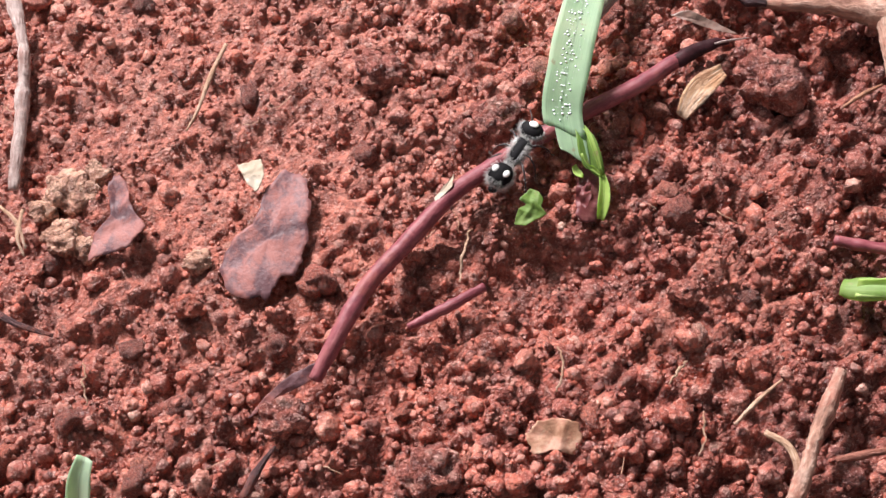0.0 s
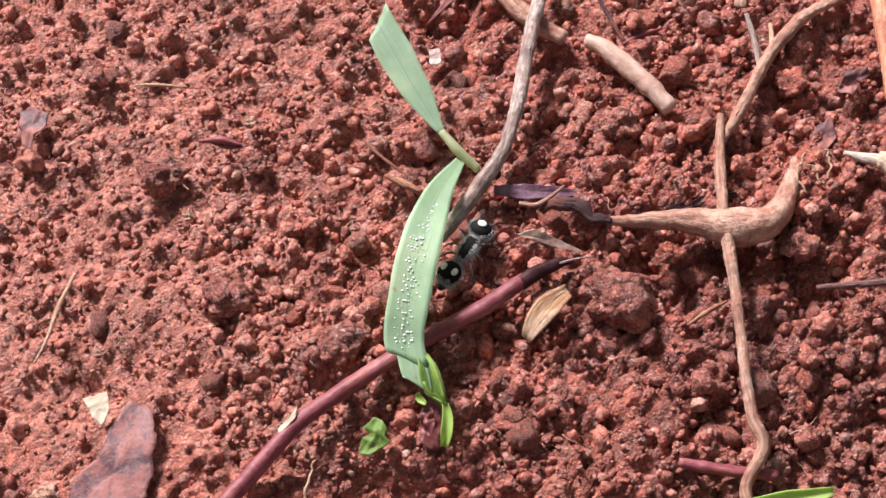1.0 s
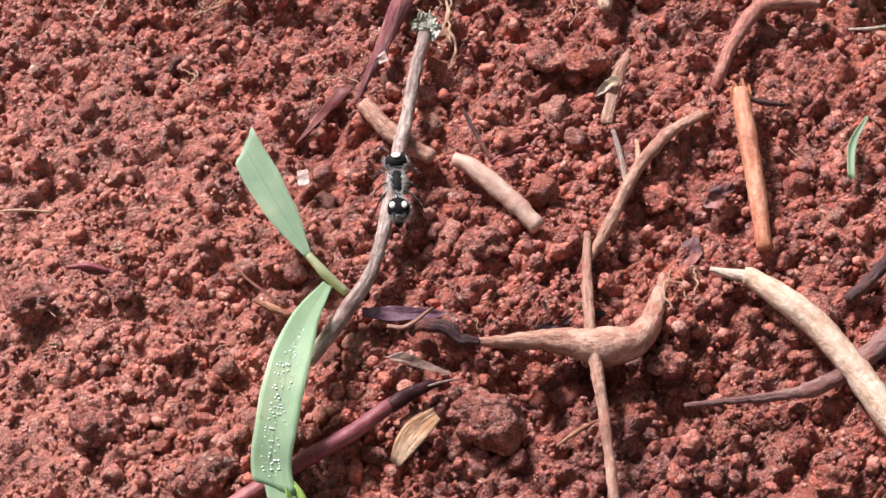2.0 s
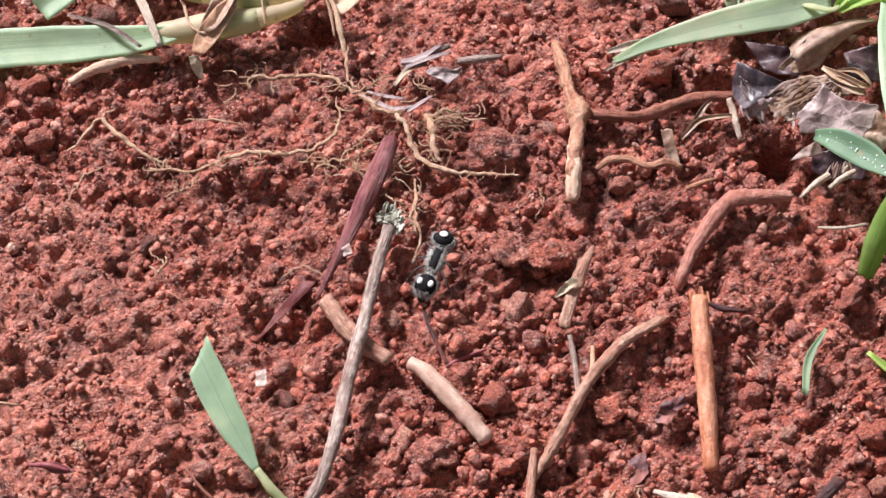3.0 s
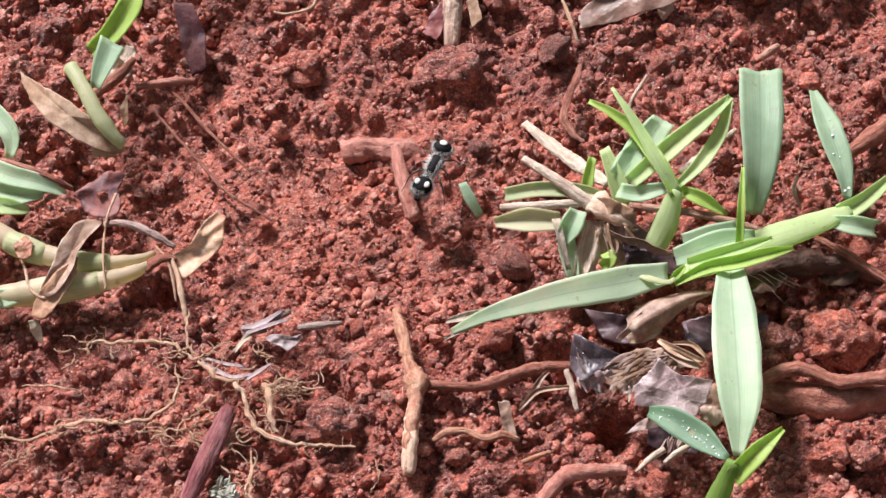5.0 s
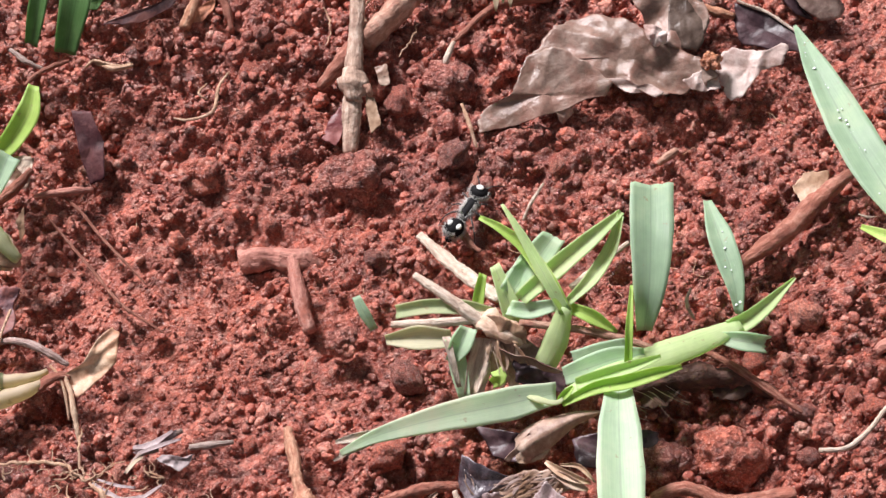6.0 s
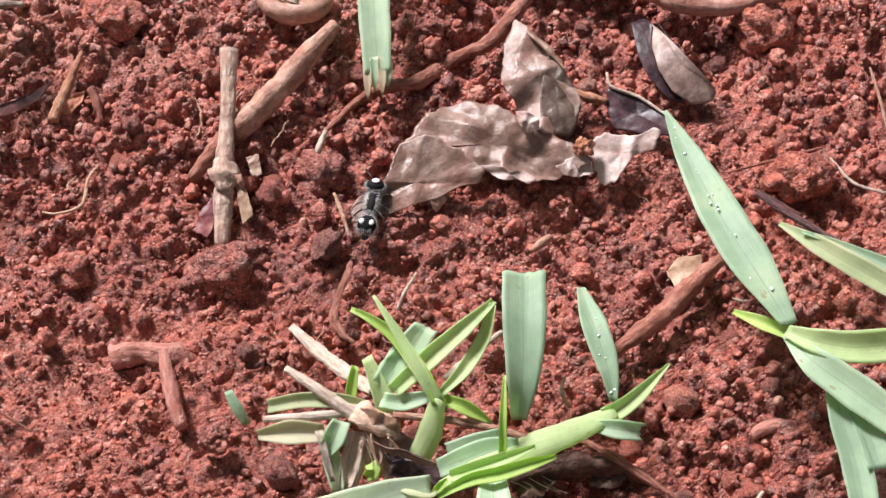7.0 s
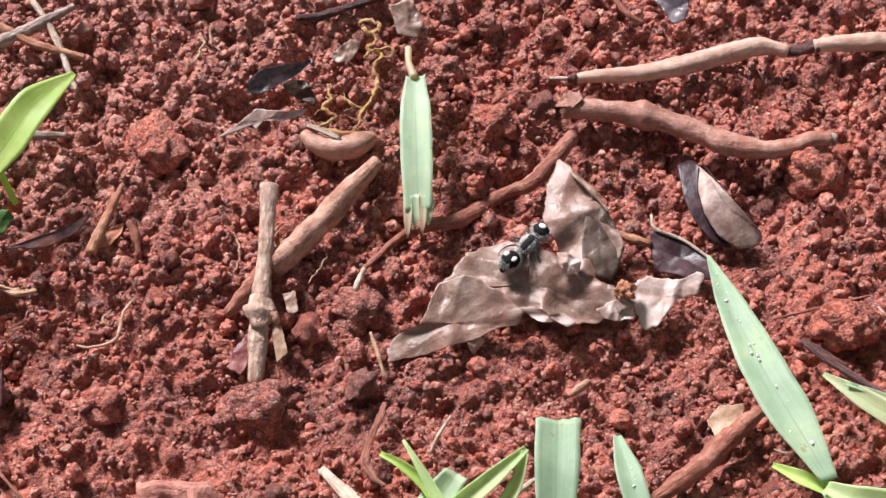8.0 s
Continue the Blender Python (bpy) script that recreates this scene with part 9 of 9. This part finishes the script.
def scatter(number, small, large, power, seed, bias):
    """Places and sizes (cm) of grains; fewer where the soil is packed and none on top of what lies there."""
    rng = np.random.RandomState(seed)
    x, y = rng.uniform(0.01, 0.99, number), rng.uniform(-4.3, 27.3, number)
    left, right = bank_edges(y)
    x = left + x * (right - left)
    r = small + (large - small) * rng.uniform(0, 1, number) ** power
    loose = np.clip((y - 7.0) / 9.0, 0, 1)
    heap = np.clip(0.82 + 0.08 * loose + (1.3 - 0.2 * loose) * fbm(x * 0.75, y * 0.75, 131, 3), 0.34, 1.0)
    keep = rng.uniform(0, 1, number) < heap * crumbly(x, y) ** bias
    x, y, r = x[keep], y[keep], r[keep]
    z = ground_height(x, y) + r * rng.uniform(-0.3, 0.65, len(x))
    obstacles = np.array(KEEP_CLEAR)
    cell = {}
    for k, (ox, oy, orad, _) in enumerate(obstacles):
        for cx in range(int(math.floor(ox - 0.6)), int(math.floor(ox + 0.6)) + 1):
            for cy in range(int(math.floor(oy - 0.6)), int(math.floor(oy + 0.6)) + 1):
                cell.setdefault((cx, cy), []).append(k)
    ok = np.ones(len(x), bool)
    for i in range(len(x)):
        near = cell.get((int(math.floor(x[i])), int(math.floor(y[i]))))
        if near:
            o = obstacles[near]
            over = (np.hypot(o[:, 0] - x[i], o[:, 1] - y[i]) < o[:, 2] * 0.9 + r[i] * 0.7) & (z[i] + 0.6 * r[i] > o[:, 3])
            ok[i] = not over.any()
    return x[ok], y[ok], z[ok], r[ok], rng


def turns(rng, n):
    q = rng.normal(0, 1, (n, 4))
    q /= np.linalg.norm(q, axis=1)[:, None]
    w, x, y, z = q.T
    return np.stack([np.stack([1 - 2 * (y * y + z * z), 2 * (x * y - z * w), 2 * (x * z + y * w)], -1),
                     np.stack([2 * (x * y + z * w), 1 - 2 * (x * x + z * z), 2 * (y * z - x * w)], -1),
                     np.stack([2 * (x * z - y * w), 2 * (y * z + x * w), 1 - 2 * (x * x + y * y)], -1)], 1)


def joined_grains(name, label, shapes, faces, x, y, z, r, rng):
    n = len(x)
    which = rng.randint(0, len(shapes), n)
    base = np.stack(shapes)[which]
    v = np.einsum("nij,nkj->nki", turns(rng, n), base) * r[:, None, None] + np.stack([x, y, z], 1)[:, None]
    tris = (faces[None] + (np.arange(n) * base.shape[1])[:, None, None]).reshape(-1, 3)
    ob = add(name, mesh_arrays(name, v.reshape(-1, 3) * CM, tris), CRUMB)
    ob.parent = ground
    return tagged(ob, label, kind="stuff")


def build_crumbs():
    shapes0, f0 = crumb_shapes(1, 14, 3)
    shapes1, f1 = crumb_shapes(2, 16, 5)
    shapes2, f2 = crumb_shapes(3, 10, 9)
    joined_grains("soil_grains", "fine red soil grains", shapes0, f0, *scatter(42000, 0.026, 0.062, 1.3, 21, 0.05))
    joined_grains("soil_crumbs", "loose rounded red soil crumbs", shapes2, f2, *scatter(2000, 0.115, 0.205, 1.8, 22, 1.0))
    joined_grains("soil_crumbs", "small red soil crumbs", shapes1, f1, *scatter(16000, 0.050, 0.125, 1.4, 24, 0.5))
    # hair-thin fibres among the crumbs
    x, y, z, r, rng = scatter(260, 0.10, 0.34, 1.5, 29, 0.3)
    verts, faces = [], []
    for px_, py_, pz_, size in zip(x, y, z, r):
        a, p = rng.uniform(0, 6.28), np.array((px_, py_, pz_ + 0.05))
        for k in range(6):
            a += rng.normal(0, 0.45)
            across = np.array((-math.sin(a), math.cos(a), 0)) * 0.008 * (1 - 0.12 * k)
            up = np.array((0, 0, 0.007))
            base = len(verts)
            verts += [p - across, p + up, p + across]
            if k:
                for q in range(3):
                    faces.append((base - 3 + q, base - 3 + (q + 1) % 3, base + (q + 1) % 3, base + q))
            p = p + np.array((math.cos(a), math.sin(a), rng.uniform(-0.25, 0.3))) * size / 3
    ob = add("root_fibres", mesh_from("root_fibres", np.array(verts) * CM, faces), FINE_ROOT)
    ob.parent = ground
    tagged(ob, "hair-thin pale root fibres among crumbs", kind="stuff")
    # single pebbles
    meshes = []
    for k, w in enumerate(shapes2):
        me = mesh_arrays("pebble", w * CM, f2)
        me.materials.append(PEBBLE)
        meshes.append(me)
    x, y, z, r, rng = scatter(460, 0.19, 0.36, 2.4, 23, 1.0)
    for k in range(min(300, len(x))):
        ob = new("pebble", meshes[k % len(meshes)])
        ob.parent = ground
        turn = Euler(rng.uniform(0, 6.28, 3)).to_quaternion()
        ob.matrix_basis = Matrix.LocRotScale(Vector((x[k], y[k], z[k] - 0.05)) * CM, turn, Vector((r[k],) * 3))


build_crumbs()


# ---- what moves ----
ANT_ROWS = [
    (0, 1.47, 1.43, -0.22, 56.4),
    (0.2, 1.58, 1.58, -0.20, 53.0),
    (0.4, 1.88, 2.11, -0.15, 58.1),
    (0.5, 2.23, 2.25, -0.12, 59.2),
    (0.8, 2.82, 3.02, -0.05, 56.6),
    (1, 2.95, 3.27, -0.03, 54.8),
    (1.2, 3.52, 3.93, 0.02, 51.4),
    (1.5, 3.97, 4.55, 0.11, 56.6),
    (1.6, 3.90, 4.83, 0.19, 80.1),
    (2, 4.01, 6.17, 0.25, 89.1),
    (2.2, 4.03, 6.33, 0.26, 86.8),
    (3.3, 5.92, 9.21, 0.13, 59.4),
    (3.5, 6.29, 9.69, 0.12, 54.0),
    (3.7, 6.52, 10.24, 0.11, 81.6),
    (4, 6.69, 11.09, 0.09, 84.3),
    (4.3, 7.33, 12.28, 0.12, 64.4),
    (4.5, 7.48, 13.33, 0.04, 74.7),
    (4.7, 7.61, 13.95, 0.02, 73.1),
    (5.25, 8.45, 15.50, 0.40, 58.0),
    (5.8, 10.15, 16.12, -0.05, 61.6),
    (6, 10.25, 16.24, -0.05, 56.4),
    (6.2, 10.59, 16.27, -0.06, 37.2),
    (6.5, 10.53, 16.75, -0.06, 81.8),
    (6.8, 10.56, 17.00, -0.07, 81.8),
    (7, 10.87, 18.10, -0.03, 76.1),
    (7.2, 11.02, 18.50, 0.07, 69.2),
    (7.5, 11.61, 19.14, 0.21, 48.3),
    (7.7, 12.05, 19.33, 0.25, 45.8),
    (8, 12.97, 19.88, 0.29, 45.4),
]


def motions():
    rows = []
    for t, x, y, z, heading in ANT_ROWS:
        rows.append((t, pose(x * CM, y * CM, z * CM, 0, 0, heading)))
    walk(ant, rows)
    for leg, place, side, beat in ant_legs:
        steps = []
        for k in range(0, 97):
            phase = 2 * math.pi * (k / 6.0) + math.pi * beat
            steps.append((k / 12.0, pose(*place, 9 * side * max(0.0, math.cos(phase)), 0, 20 * side * math.sin(phase))))
        walk(leg, steps)


motions()
